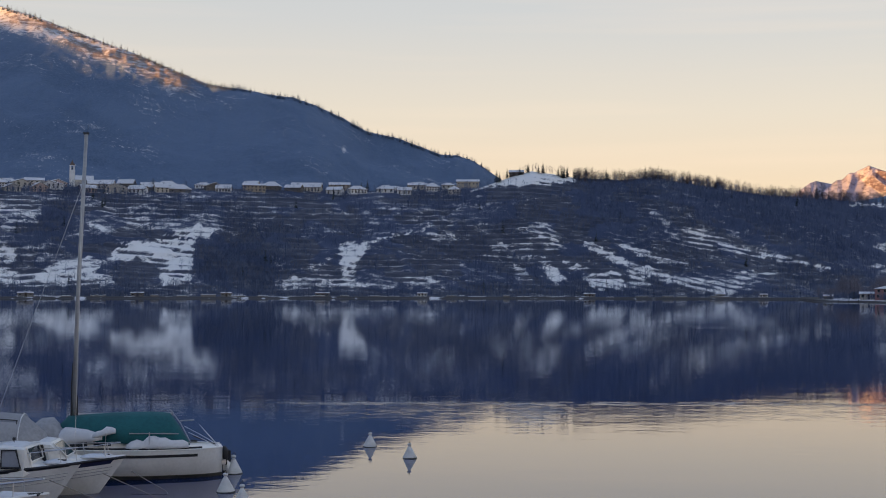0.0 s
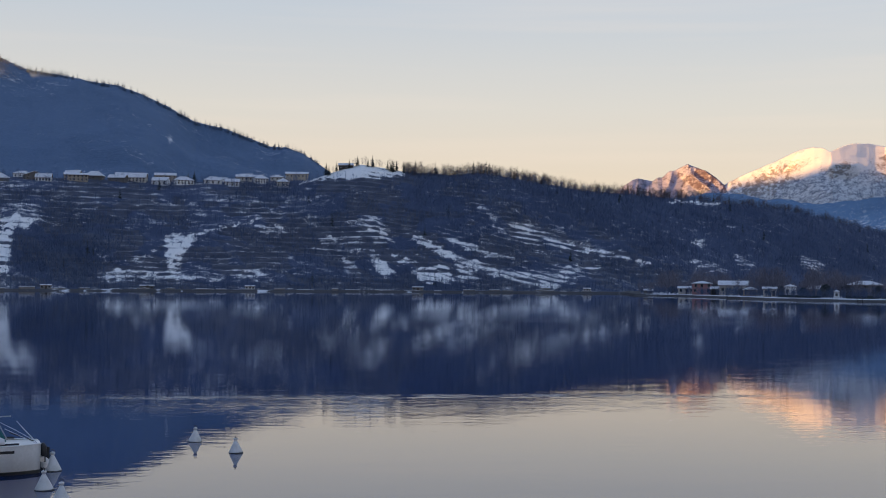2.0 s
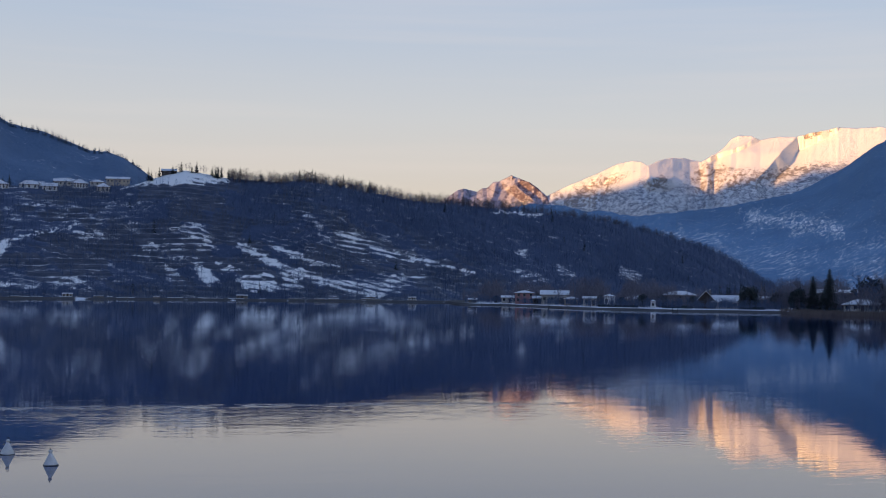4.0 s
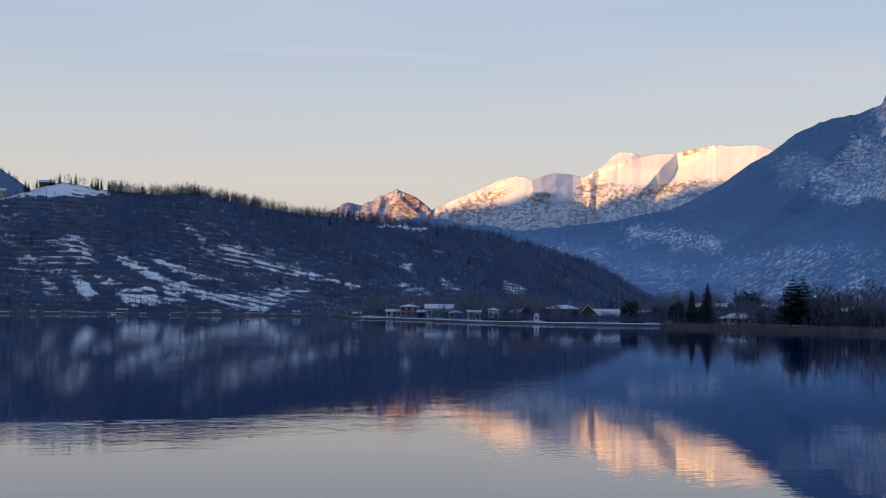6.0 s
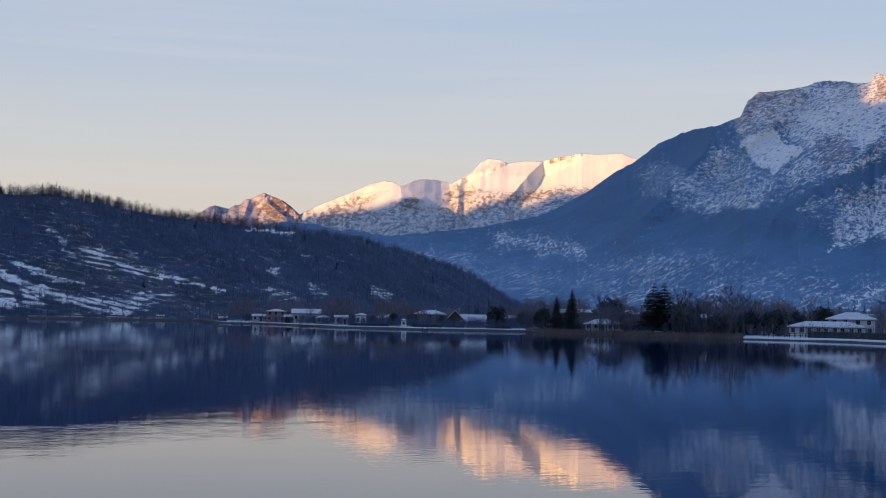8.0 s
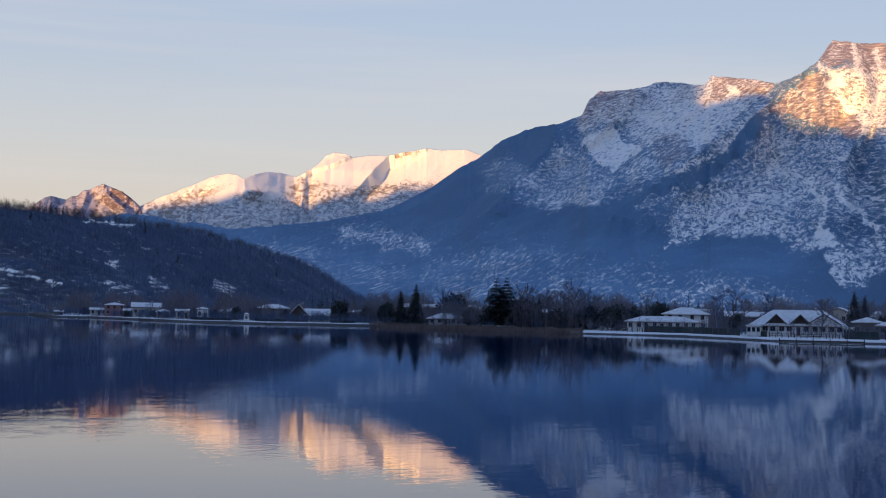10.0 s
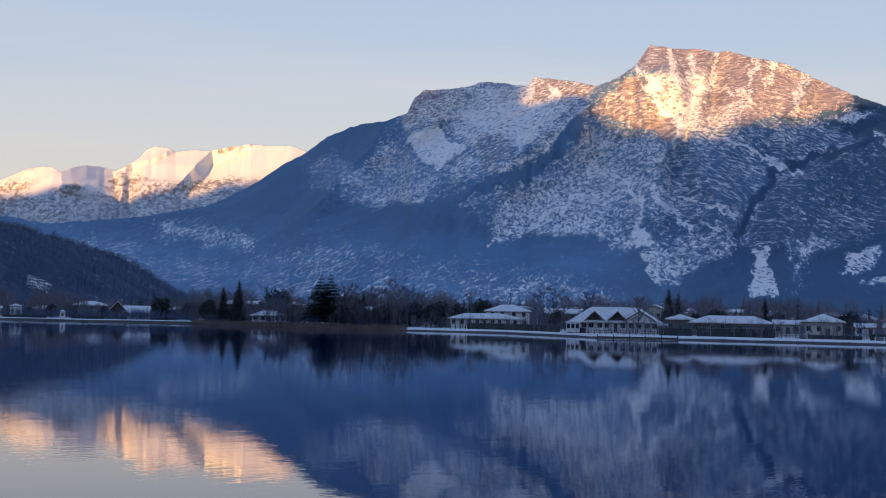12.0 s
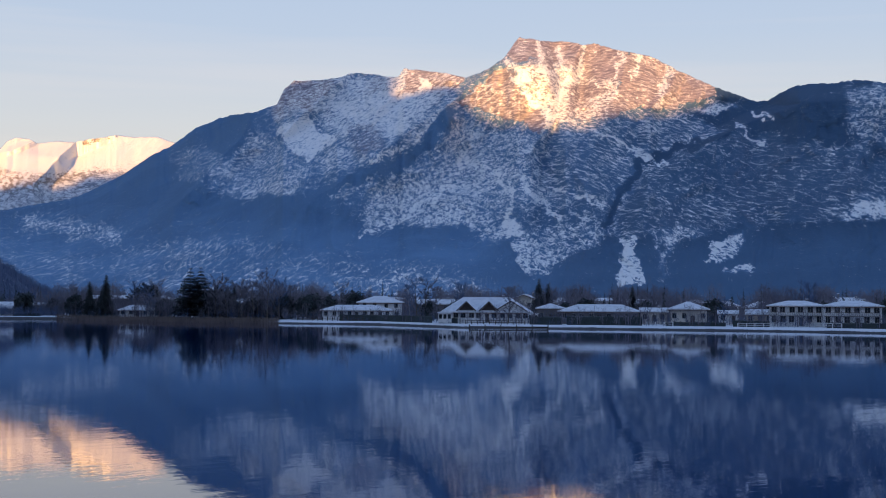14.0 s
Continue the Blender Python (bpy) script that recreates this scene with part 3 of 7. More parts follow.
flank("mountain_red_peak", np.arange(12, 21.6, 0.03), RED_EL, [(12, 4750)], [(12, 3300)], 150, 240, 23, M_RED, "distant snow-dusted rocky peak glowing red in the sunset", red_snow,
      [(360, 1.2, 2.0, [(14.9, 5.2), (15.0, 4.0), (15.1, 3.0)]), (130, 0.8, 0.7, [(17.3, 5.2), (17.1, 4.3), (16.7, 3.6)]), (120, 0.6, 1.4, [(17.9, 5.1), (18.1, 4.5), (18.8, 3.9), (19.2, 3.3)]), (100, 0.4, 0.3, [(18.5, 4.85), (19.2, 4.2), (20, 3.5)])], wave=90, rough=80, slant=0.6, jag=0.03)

MASSIF_EL = [(17, 2.5), (19.47, 4.26), (20.08, 4.55), (21.04, 4.96), (21.52, 5.16), (22.25, 5.52), (22.49, 5.6), (22.98, 5.71), (23.35, 5.69), (23.67, 5.5), (24.08, 5.71), (24.69, 5.84), (25.19, 5.82), (25.68, 5.71), (25.92, 5.66), (26.65, 6.09),
             (26.9, 6.29), (27.14, 6.58), (27.5, 6.76), (27.99, 6.72), (28.36, 6.55), (29.1, 6.68), (29.83, 6.66), (30.44, 6.81), (31.17, 6.94), (31.53, 7.03), (32.26, 6.96), (33.23, 7.01), (33.59, 6.87), (36, 6.2)]
MASSIF_SPURS = [(580, 3.8, 2.2, [(23.5, 6.6), (23.6, 5.3), (23.8, 4.6), (23.8, 4.0)]), (210, 2.2, 0.72, [(31.1, 7.4), (30.9, 6.85), (30.2, 6.4), (29.2, 6.0), (28.9, 5.45), (28.3, 4.9)]),
                (90, 0.7, 0.24, [(28.4, 6.6), (27.3, 6.12), (26.1, 5.66)]), (70, 0.35, 0.25, [(26.3, 5.6), (26.2, 5.0), (26.1, 4.3)]), (60, 0.3, 0.25, [(27.1, 5.5), (26.9, 5.0), (26.8, 4.3)]),
                (60, 0.4, 0.3, [(22.3, 5.5), (21.8, 4.8), (21.5, 4.2)]), (50, 0.4, 0.25, [(21.3, 5.0), (20.9, 4.5), (20.7, 4.0)])]


def massif_snow(az, el, x, y, z, c, steep):
    low = 1 - smooth(el - 0.12 * (az - 22) + 0.6 * (fbm(az * 1.5, el * 1.5, 33, 4) - 0.5), 4.2, 5.0)
    ribs = fbm(az * 6 + 5 * el, el * 9 - az * 3.5, 36, 5, 0.7)
    m = Cover(az, el, 37, 0.80, 0.7, 0, 0.5, 2.5)
    m.snow -= low * (0.30 + 0.5 * (ribs - 0.5)) + (1 - low) * 0.7 * (ribs - 0.5)
    m.field(0.47, [(19.4, 4.2), (21.3, 5.0), (22.4, 5.3), (23.2, 5.2), (22.3, 4.6), (21.7, 3.9), (20, 3.6)], 0.95)
    m.field(0.50, [(25.3, 5.3), (26.2, 5.75), (27.3, 5.5), (28.6, 5.2), (29.8, 5.3), (29.2, 4.9), (27.2, 4.5), (25.6, 4.3)], 1.0)
    m.field(0.42, [(23.6, 4.9), (24.3, 5.2), (24.7, 5.0), (24.4, 4.5), (23.6, 4.5)], 1.0)
    m.field(0.50, [(28.5, 5.1), (29.6, 5.35), (31.5, 5.75), (30.2, 5.0), (28.8, 4.9)], 0.9)
    m.trail(0.5, 0.18, [(30.2, 6.7), (30.9, 6.9), (31.2, 6.9)], 1.0)
    rocky = smooth(-m.snow, -0.7, -0.5)
    return {"snow": m.snow + 1.1 * (ribs - 0.5) * (0.12 + rocky) + 0.2 * c, "rock": 0.6 * m.rock}


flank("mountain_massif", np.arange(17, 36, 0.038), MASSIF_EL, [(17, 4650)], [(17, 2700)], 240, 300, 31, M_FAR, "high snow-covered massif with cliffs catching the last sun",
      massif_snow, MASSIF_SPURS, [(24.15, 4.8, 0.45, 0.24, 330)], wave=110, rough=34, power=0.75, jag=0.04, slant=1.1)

RIDGE_EL = [(14, 3.0), (18.7, 3.85), (20.1, 3.8), (21.07, 3.55), (22.04, 3.57), (22.54, 3.41), (23.27, 3.35), (24.74, 3.5), (25.96, 3.66), (27.18, 3.8), (28.4, 4.06), (29.62, 4.32), (30.34, 4.58), (30.83, 4.87), (31.55, 5.24), (32.27, 5.73), (32.99, 6.22)]
RIDGE_EL += [(33.71, 6.61), (34.87, 7.48), (36.06, 7.97), (37.38, 8.2), (38.22, 8.53), (38.53, 9.19), (38.93, 9.55), (39.91, 9.58), (40.88, 9.74), (41.37, 9.89), (41.86, 9.93), (43.33, 9.78), (43.48, 9.83), (43.7, 10.15), (44.81, 10.06), (45.79, 9.92), (46.33, 9.78), (47.02, 10.0)]
RIDGE_EL += [(48.0, 10.57), (48.37, 11.05), (48.69, 11.5), (49.72, 11.33), (51.18, 11.24), (51.43, 11.17), (51.91, 11.21), (53.13, 10.88), (54.33, 10.62), (55.53, 10.0), (56.95, 9.32), (58.83, 8.59), (59.29, 8.67), (60.22, 9.15), (60.9, 9.29), (62.04, 9.27), (62.94, 9.37), (64.01, 9.18), (70, 9.6), (85, 8)]
RIDGE_R = [(14, 3400), (22, 3400), (28, 3450), (34, 3450), (40, 3350), (46, 3250), (49, 3150), (58, 2950), (62, 2700), (85, 2400)]
RIDGE_FOOT = [(14, 2200), (25, 1800), (32, 1500), (45, 1250), (85, 1100)]




def right_snow(az, el, x, y, z, carve, steep):
    rag = fbm(x / 60, y / 60, 67, 5, 0.6) - 0.5
    blot = fbm(az * 1.1, el * 1.6, 68, 5, 0.6) - 0.5
    gully = fbm(az * 2.6 + 0.5 * rag, el * 0.35, 74, 4, 0.6)
    # the extra snow share low on the left lightens the woods like haze
    m = Cover(az, el, 75, 0.07 + 0.12 * (1 - smooth(az, 30, 42)) * (1 - smooth(el, 3.4, 4.6)), 0.05, 0.3)
    m.field(0.30, [(36, 5), (37.8, 9.6), (43, 10.2), (48, 11.5), (58, 9.5), (66, 9), (66, 3.6), (56, 3.4), (50, 2.4), (46, 3.4), (42, 3.4), (40, 4.6)], 0.2, 0.3)
    # wooded lower slopes with thin snow in the gullies, some of it standing in for haze
    m.field(0.30, [(23.5, 2.8), (27, 3.1), (27.5, 2.2), (30.4, 2.1), (31, 1.4), (29.9, 0.5), (27.4, 1.4)], 0.1, 0)
    m.field(0.31, [(31.1, 1.3), (32.3, 2.5), (34.7, 2.75), (37.1, 2.95), (38.3, 2.5), (38.4, 1.5), (36.7, 0.9)], 0.2, 0, 0.3)
    m.field(0.50, [(27.5, 2.9), (27.8, 3.6), (29, 3.62), (29.9, 3.4), (31.9, 2.95), (31.8, 2.4), (30.6, 2.4), (29.1, 3.1), (28.3, 2.8)], 0.3, 0.7)
    # a broad sprinkling of snow in place of the haze at the foot
    m.field(0.31, [(32, -0.1), (32, 1.2), (36, 1.9), (40, 2.3), (44, 1.9), (47.5, 1.0), (48, -0.1)], 0.1, 0, 0.5)
    m.field(0.42, [(40.7, 0.7), (42.4, 1.2), (44.4, 1.5), (44.9, 1.1), (43.4, 0.75)], 0.1, 0)
    m.field(0.30, [(33.8, 6.3), (34.9, 6.9), (37, 5.75), (35.6, 4.75), (34, 5.2)], 0.1, 0)
    # the shoulder: speckled woods, a snowfield, grey slabs and the cliffs along the top
    m.field(0.44, [(35.5, 5.7), (37.5, 7.3), (38.5, 6.85), (39.7, 5.8), (39, 4.7), (37.3, 4.55), (35.4, 4.6)], 0.25, 0.2, 0.25)
    m.field(0.56, [(38, 8.4), (38.7, 9.7), (41, 10), (43.3, 10), (46.3, 9.5), (45.8, 8.9), (43.1, 7.3), (42.2, 7), (40.9, 7.2), (39.9, 8.1), (38.4, 7.8)], 0.5, 0.4)
    m.field(0.42, [(38.3, 8.6), (38.9, 9.6), (40.8, 9.75), (40.4, 9.0), (39.6, 8.5)], 0.85, 0)
    m.field(0.68, [(40.65, 8.6), (41.9, 8.85), (43.3, 9.3), (45.1, 8.9), (43.4, 7.5), (43.1, 7.2), (41.9, 7.9), (40.9, 8)], 0.3, 0.6)
    m.field(0.38, [(43.4, 9.0), (43.7, 10.3), (46.4, 9.9), (46.1, 9.4), (44.8, 9.2)], 1.0, 0, 0.05)
    m.field(0.78, [(44.2, 9.2), (44.35, 9.75), (44.8, 9.85), (44.85, 9.2)], 0.3, 0, 0.06)
    m.field(0.45, [(40.9, 7.1), (41.9, 7.45), (43.1, 7.05), (42.1, 6.1), (40, 5.55)], 0.45, 0.8)
    m.field(0.72, [(38.2, 7.4), (39.5, 8.05), (40.7, 7.05), (40.3, 6.65), (39.65, 6.15), (38.6, 7)], 0.2, 0.6, 0.1)
    m.field(0.42, [(40.8, 4.95), (42.4, 5.6), (43.4, 5.85), (41.9, 4.6)], 0.2, 0)
    m.field(0.50, [(41.9, 5.9), (42.4, 6.4), (44.3, 7.65), (46, 9.1), (46.2, 8.65), (44.3, 7.2), (42.6, 5.95)], 0.3, 0, 0.1)
    # the great face under the peak
    m.field(0.46, [(41.9, 2.9), (42.2, 4.7), (44.3, 6.1), (45.8, 7.9), (47, 7.6), (49.7, 7.8), (52.2, 7.9), (56, 8.1), (57.3, 7.4), (54.3, 6.2), (52.8, 3.3), (50.7, 4.2), (48.8, 4.4), (47.5, 3.7), (46.9, 3.5), (43.4, 3.4)], 0.40, 0.25)
    m.field(0.40, [(49.6, 7.8), (52.2, 8.2), (56, 8.1), (57.3, 7.4), (54.3, 6.2), (53, 4.2), (51, 4.3), (49.5, 5.4)], 0.35, 0.9, 0.5)
    m.field(0.52, [(42.1, 3.3), (42.3, 4.5), (43.6, 5.3), (45.5, 5.4), (47, 4.6), (46.6, 3.7), (44, 3.5)], 0.35, 0.0, 0.3)
    m.field(0.36, [(51, 4.6), (52.6, 5.4), (53, 4), (52.4, 3.3), (51, 3.7), (49.3, 4.6)], 0.2, 0.6)
    m.field(0.45, [(48.7, 2.75), (50.5, 3.5), (52.8, 3.4), (52.2, 2.5), (50.7, 1.85), (49.75, 1.1), (49.2, 1.4)], 0.2, 0)
    m.field(0.50, [(46.9, 3.5), (47.8, 3.7), (47.8, 2.8), (47.1, 2.9)], 0.2, 0)
    m.field(0.32, [(54.3, 6.1), (57.65, 7.35), (60.2, 6.9), (64, 6.5), (66, 5), (62.5, 3.7), (60.2, 3.5), (56.5, 3.2), (53.1, 3.4)], 0.35, 0.7)
    m.field(0.40, [(62.5, 9), (64, 9.1), (66, 8), (64, 6.8), (62.9, 6.7)], 0.2, 0)
    m.field(0.10, [(55.9, 8.1), (59, 8.5), (62.3, 8.9), (62.6, 6.9), (60.8, 7.0), (59, 7.4), (57.6, 7.6)], 0.0, 0.5)
    # dark rows of trees, and bright couloirs between them
    m.trail(0.06, 0.34, [(39.9, 4.75), (41.9, 5.65), (43.4, 5.85), (44.3, 6.7), (45.8, 8.1)], 0.0)
    m.trail(0.06, 0.24, [(57.65, 7.4), (56.2, 6.8), (54.1, 6.3), (53.1, 4.9), (52.5, 3.4)], 0.0)
    for w, line in ((0.12, [(46.6, 6.8), (46.1, 5.85)]), (0.13, [(46.75, 6.2), (48.3, 5.1), (48.4, 4.65), (48.2, 3.8)]), (0.11, [(48.9, 5.3), (50.35, 3.6)]), (0.09, [(51.8, 7.5), (53.6, 6.75), (55, 6.05)]), (0.10, [(43.4, 3.4), (44.8, 4.5), (45.8, 5.1)]),
                    (0.09, [(57.8, 7.45), (59, 6.85)]), (0.08, [(58.8, 8.25), (59.4, 7.75)]), (0.09, [(50.3, 4.9), (52.3, 4.5)]), (0.10, [(41.9, 2.9), (42.8, 3.7)])):
        m.trail(0.72, w * 1.3, line)
    m.field(0.85, [(48.2, 4.0), (48.4, 3.95), (49, 3.15), (48.65, 2.95), (47.8, 3.0), (48.1, 3.5)], 0.1, 0, 0.14)
    m.field(0.62, [(48.55, 2.75), (48.85, 2.65), (49.25, 1.6), (49.05, 1.45)], 0.1, 0, 0.14)
    m.field(0.78, [(52.9, 2.85), (53.25, 3.1), (53.8, 3.1), (53.9, 2.45), (53.85, 1.85), (54.1, 1), (53.1, 0.9), (53.05, 1.75)], 0.1, 0, 0.08)
    m.field(0.52, [(54.4, 3.1), (55.3, 3.4), (56.7, 3.15), (55.4, 2.7), (54.7, 1.15), (54.8, 2.45)], 0.2, 0)
    m.field(0.68, [(57, 2.7), (57.5, 3), (58.3, 3.05), (57.9, 2.2), (56.8, 1.9)], 0.1, 0, 0.14)
    m.field(0.60, [(57.35, 1.55), (58, 1.75), (58.6, 1.8), (58.5, 1.35)], 0.1, 0, 0.1)
    m.field(0.75, [(62.6, 3.7), (63.1, 4.5), (64.5, 4.5), (64.5, 3.8)], 0.3, 0.3)
    # the sunlit top: a wooded triangle, a snow apron, banded cliffs cut by couloirs
    m.field(0.52, [(48.2, 10.45), (49.55, 10.4), (51.12, 10.1), (52.08, 9.75), (53.3, 9.6), (53.2, 9.3), (52.8, 8.6), (52.1, 7.9), (50.1, 7.7), (49.2, 9.2)], 0.6, 0.3, 0.12)
    m.field(0.30, [(46.05, 8.8), (47.36, 9.95), (48.1, 10.25), (49.85, 7.9), (49.8, 7.6), (48.96, 7.8), (47.74, 8.3)], 1.0, 0.2, 0.07)
    m.trail(0.72, 0.3, [(48.3, 10.3), (49.3, 9.0), (50.0, 7.9)], 0.3)
    m.field(0.32, [(51.24, 9.5), (52, 9.3), (52.6, 9.2), (51.6, 8.8), (51.4, 8.3), (50.9, 8.3), (50.9, 8.9)], 0.9, 0.3, 0.1)
    m.field(0.31, [(48.1, 10.5), (48.6, 11.7), (51.9, 11.4), (53.9, 10.8), (55, 10.5), (57.3, 9.3), (57.1, 8.85), (55.5, 8.4), (54.9, 8.45), (53, 8.3), (52.3, 8), (52.9, 8.8), (53.35, 9.35), (53.4, 9.66), (52.08, 9.8), (51.12, 10.15), (49.55, 10.43), (48.9, 10.6)], 1.0, 0.45, 0.1)
    m.field(0.05, [(57.0, 9.6), (58.8, 8.8), (60.2, 9.3), (62.3, 9.4), (62.3, 8.95), (58.6, 8.35), (57.3, 8.8)], 0.2, 0.3, 0.06)
    for line in ([(49.7, 11.3), (49.8, 10.1)], [(50.5, 11.2), (50.5, 10.2)], [(51.5, 11.2), (51.1, 9.8), (50.3, 8.6)], [(53.03, 11), (52.9, 9.7)], [(53.87, 10.7), (53.75, 9.7)], [(55.2, 10.2), (54.9, 9.2), (54.6, 8.6)]):
        m.trail(0.66, 0.2, line, 0.5)
    m.field(0.72, [(56.1, 8.2), (56.95, 8.65), (58.1, 8.3), (56.5, 8.2)], 0.1, 0, 0.14)
    top = smooth(el, 8.4, 9.6) * smooth(az, 46, 48)
    s = m.snow - 0.05 + (0.30 * blot + 0.10 * rag - 0.12 * carve) * smooth(m.snow, 0.1, 0.35) + 0.35 * (gully - 0.5) * top + 0.22 * (gully - 0.5) * (1 - smooth(el, 2.4, 3.6))
    shoulder = (1 - smooth(az, 45.5, 47)) * smooth(az, 36, 38)
    # The last value darkens wood to the right and higher, where haze is thinner.
    return {"snow": s, "rock": m.rock + 0.3 * carve * smooth(m.rock, 0.1, 0.3), "dip": shoulder, "bed": 0.65 * m.bed, "haze_free": (0.28 * smooth(el + blot, 2.0, 4.0) + 0.65 * smooth(az + 2.0 * blot - 0.5 * el, 44, 52)) * (1 - 0.5 * smooth(m.snow, 0.2, 0.45))}


RIGHT_SPURS = [(300, 4.5, 4.0, [(47.5, 10.2), (46.05, 8.89), (42.66, 6.69), (39.86, 4.45), (38.0, 2.4)]), (110, 2.4, 0.5, [(49.4, 11.2), (49.9, 9.6), (49.7, 7.9), (49.2, 6.5)]), (60, 0.5, 0.4, [(51.2, 11.1), (50.9, 9.8), (50.7, 8.6)]),
               (110, 1.4, 1.6, [(53.4, 10.9), (52.97, 9.55), (52.28, 7.67), (51.6, 6.0)]), (70, 0.5, 0.4, [(55.4, 10.0), (55.0, 9.0), (54.2, 8.2)]), (140, 2.6, 2.2, [(47.7, 10.6), (47.0, 5.5), (45.8, 3.2), (45.0, 1.0)]),
               (260, 1.1, 14.0, [(60.5, 8.4), (57.5, 7.3), (55.2, 5.9), (54.0, 4.0), (53.2, 1.2)]), (120, 1.2, 1.2, [(50.0, 9.6), (50.4, 7.0), (51.6, 5.0), (52.0, 3.0), (52.2, 1.0)]), (150, 1.0, 1.5, [(37.2, 8.1), (36.6, 7.0), (35.2, 5.4), (34.0, 4.0)]),
               (80, 0.8, 0.5, [(40.5, 9.5), (39.6, 8.4), (38.4, 7.2)]), (80, 0.6, 0.6, [(43.0, 8.8), (41.8, 7.8), (40.8, 7.0)])]
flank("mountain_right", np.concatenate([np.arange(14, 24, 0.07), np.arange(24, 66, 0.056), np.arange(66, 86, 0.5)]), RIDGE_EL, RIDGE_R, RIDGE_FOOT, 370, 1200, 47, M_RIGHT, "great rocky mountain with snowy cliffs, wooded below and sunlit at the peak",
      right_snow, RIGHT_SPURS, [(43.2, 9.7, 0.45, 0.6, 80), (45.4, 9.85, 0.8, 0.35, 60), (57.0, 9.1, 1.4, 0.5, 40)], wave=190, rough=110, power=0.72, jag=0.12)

# an unseen ridge added behind the viewer; its crest is shaped to set the shadow edges
across = np.linspace(-4200, 4200, 500)
crest = np.interp(across, [-4200, -3585, -2736, -2579, -2488, -2355, -2300, -2257, -2230, -2157, -2023, -1836, -1707, -1600, -1506, -1341, -1309, -1182, -1080, -1000, -700, -575, -460, -367, -268, -244, -160, -101, -88, -66, -33, 73, 182, 208, 306, 417, 447, 560, 900, 1500, 2500, 4200],
                  [800, 1000, 838, 785, 749, 681, 672, 668, 725, 800, 790, 765, 755, 765, 790, 812, 872, 866, 900, 940, 965, 965, 1015, 1015, 990, 872, 874, 864, 838, 790, 750, 704, 708, 749, 762, 798, 839, 850, 860, 850, 700, 500]) + 9 * (fbm(across / 60, across * 0, 91, 4) - 0.5)
u, t = np.meshgrid(across, np.linspace(-1, 1, 41))
ax, ay = math.sin(sa), math.cos(sa)
bx, by = ay * -1, ax
along = 2500 + t * 1400
x, y = ax * along - bx * u * -1, ay * along - by * u * -1
z = np.maximum(np.interp(u, across, crest) * (1 - np.abs(t) ** 1.1), 1) + 30 * (fbm(x / 200, y / 200, 15, 4) - 0.5) * (1 - np.abs(t)) * np.abs(t)
sheet("unseen_ridge_west", x, y, z, M_LEFT, "wooded mountain ridge across the valley behind the viewpoint", "mountain", {"snow": 0.35 + 0 * z, "rock": 0.3 + 0 * z})

# ---- ground and lake ----
az = np.concatenate([np.arange(-75, 100, 0.25), np.arange(100, 285, 2.5)])
d = np.concatenate([-np.geomspace(700, 2, 30), [-1, -0.4, 0, 0.4, 1, 1.8, 3, 5, 8, 12, 18, 26, 36, 50], np.geomspace(70, 5200, 34)])
az, d = np.meshgrid(az, d)
near = np.where(az > 100, np.interp(az, [100, 120, 180, 240, 285], [180, 40, 14, 40, 420]), shore(np.minimum(az, 100)))
behind = (az > 100) & (az < 285)
lat = np.where(behind, near, near)
r = np.maximum(lat + np.where(behind, d * 0 + np.maximum(d, -lat), np.maximum(d, -lat + 0.5)), 0.5)
x, y = place(az, r)
over = r - lat
z = np.where(over < 0, -3.0 * smooth(-over, 0, 14), 0.9 * smooth(over, 0, 3.2) + 0.5 * smooth(over, 5, 60) + 1.5 * smooth(over, 100, 900))
snow = 0.30 + 0.55 * smooth(over, np.where(az < 30, 1.9, 1.1), np.where(az < 30, 2.8, 2.2)) * (1 - 0.45 * smooth(over, 9, 16)) * smooth(az, 15.3, 16.5) + 0.25 * (fbm(x / 14, y / 14, 51, 4) - 0.5) + (1 - smooth(az, 15.3, 16.5)) * 1.3 * (fbm(x / 5, y / 5, 52, 3) - 0.56)
reeds = smooth(az, 29, 30.5) * (1 - smooth(az, 37.5, 38.8))
snow = snow - 0.5 * reeds * (1 - smooth(over, 25, 45))
z = z - 0.55 * reeds * (1 - smooth(over, 5, 30)) * (over > 0)
sheet("ground", x, y, z, M_GROUND, "flat snow-covered lake shore and valley floor", "ground", {"snow": snow, "rock": 0.3 + 0 * z}, closed=True)

me = bpy.data.meshes.new("water")
ring = [place(a, 1500.0) for a in range(0, 360, 4)]
me.from_pydata([(px, py, 0.0) for px, py in ring], [], [list(range(len(ring)))[::-1]])
me.materials.append(M_WATER)
tagged(new("water", me), "still evening lake with fine ripples, mirroring sky and mountains", "lake", kind="structure")

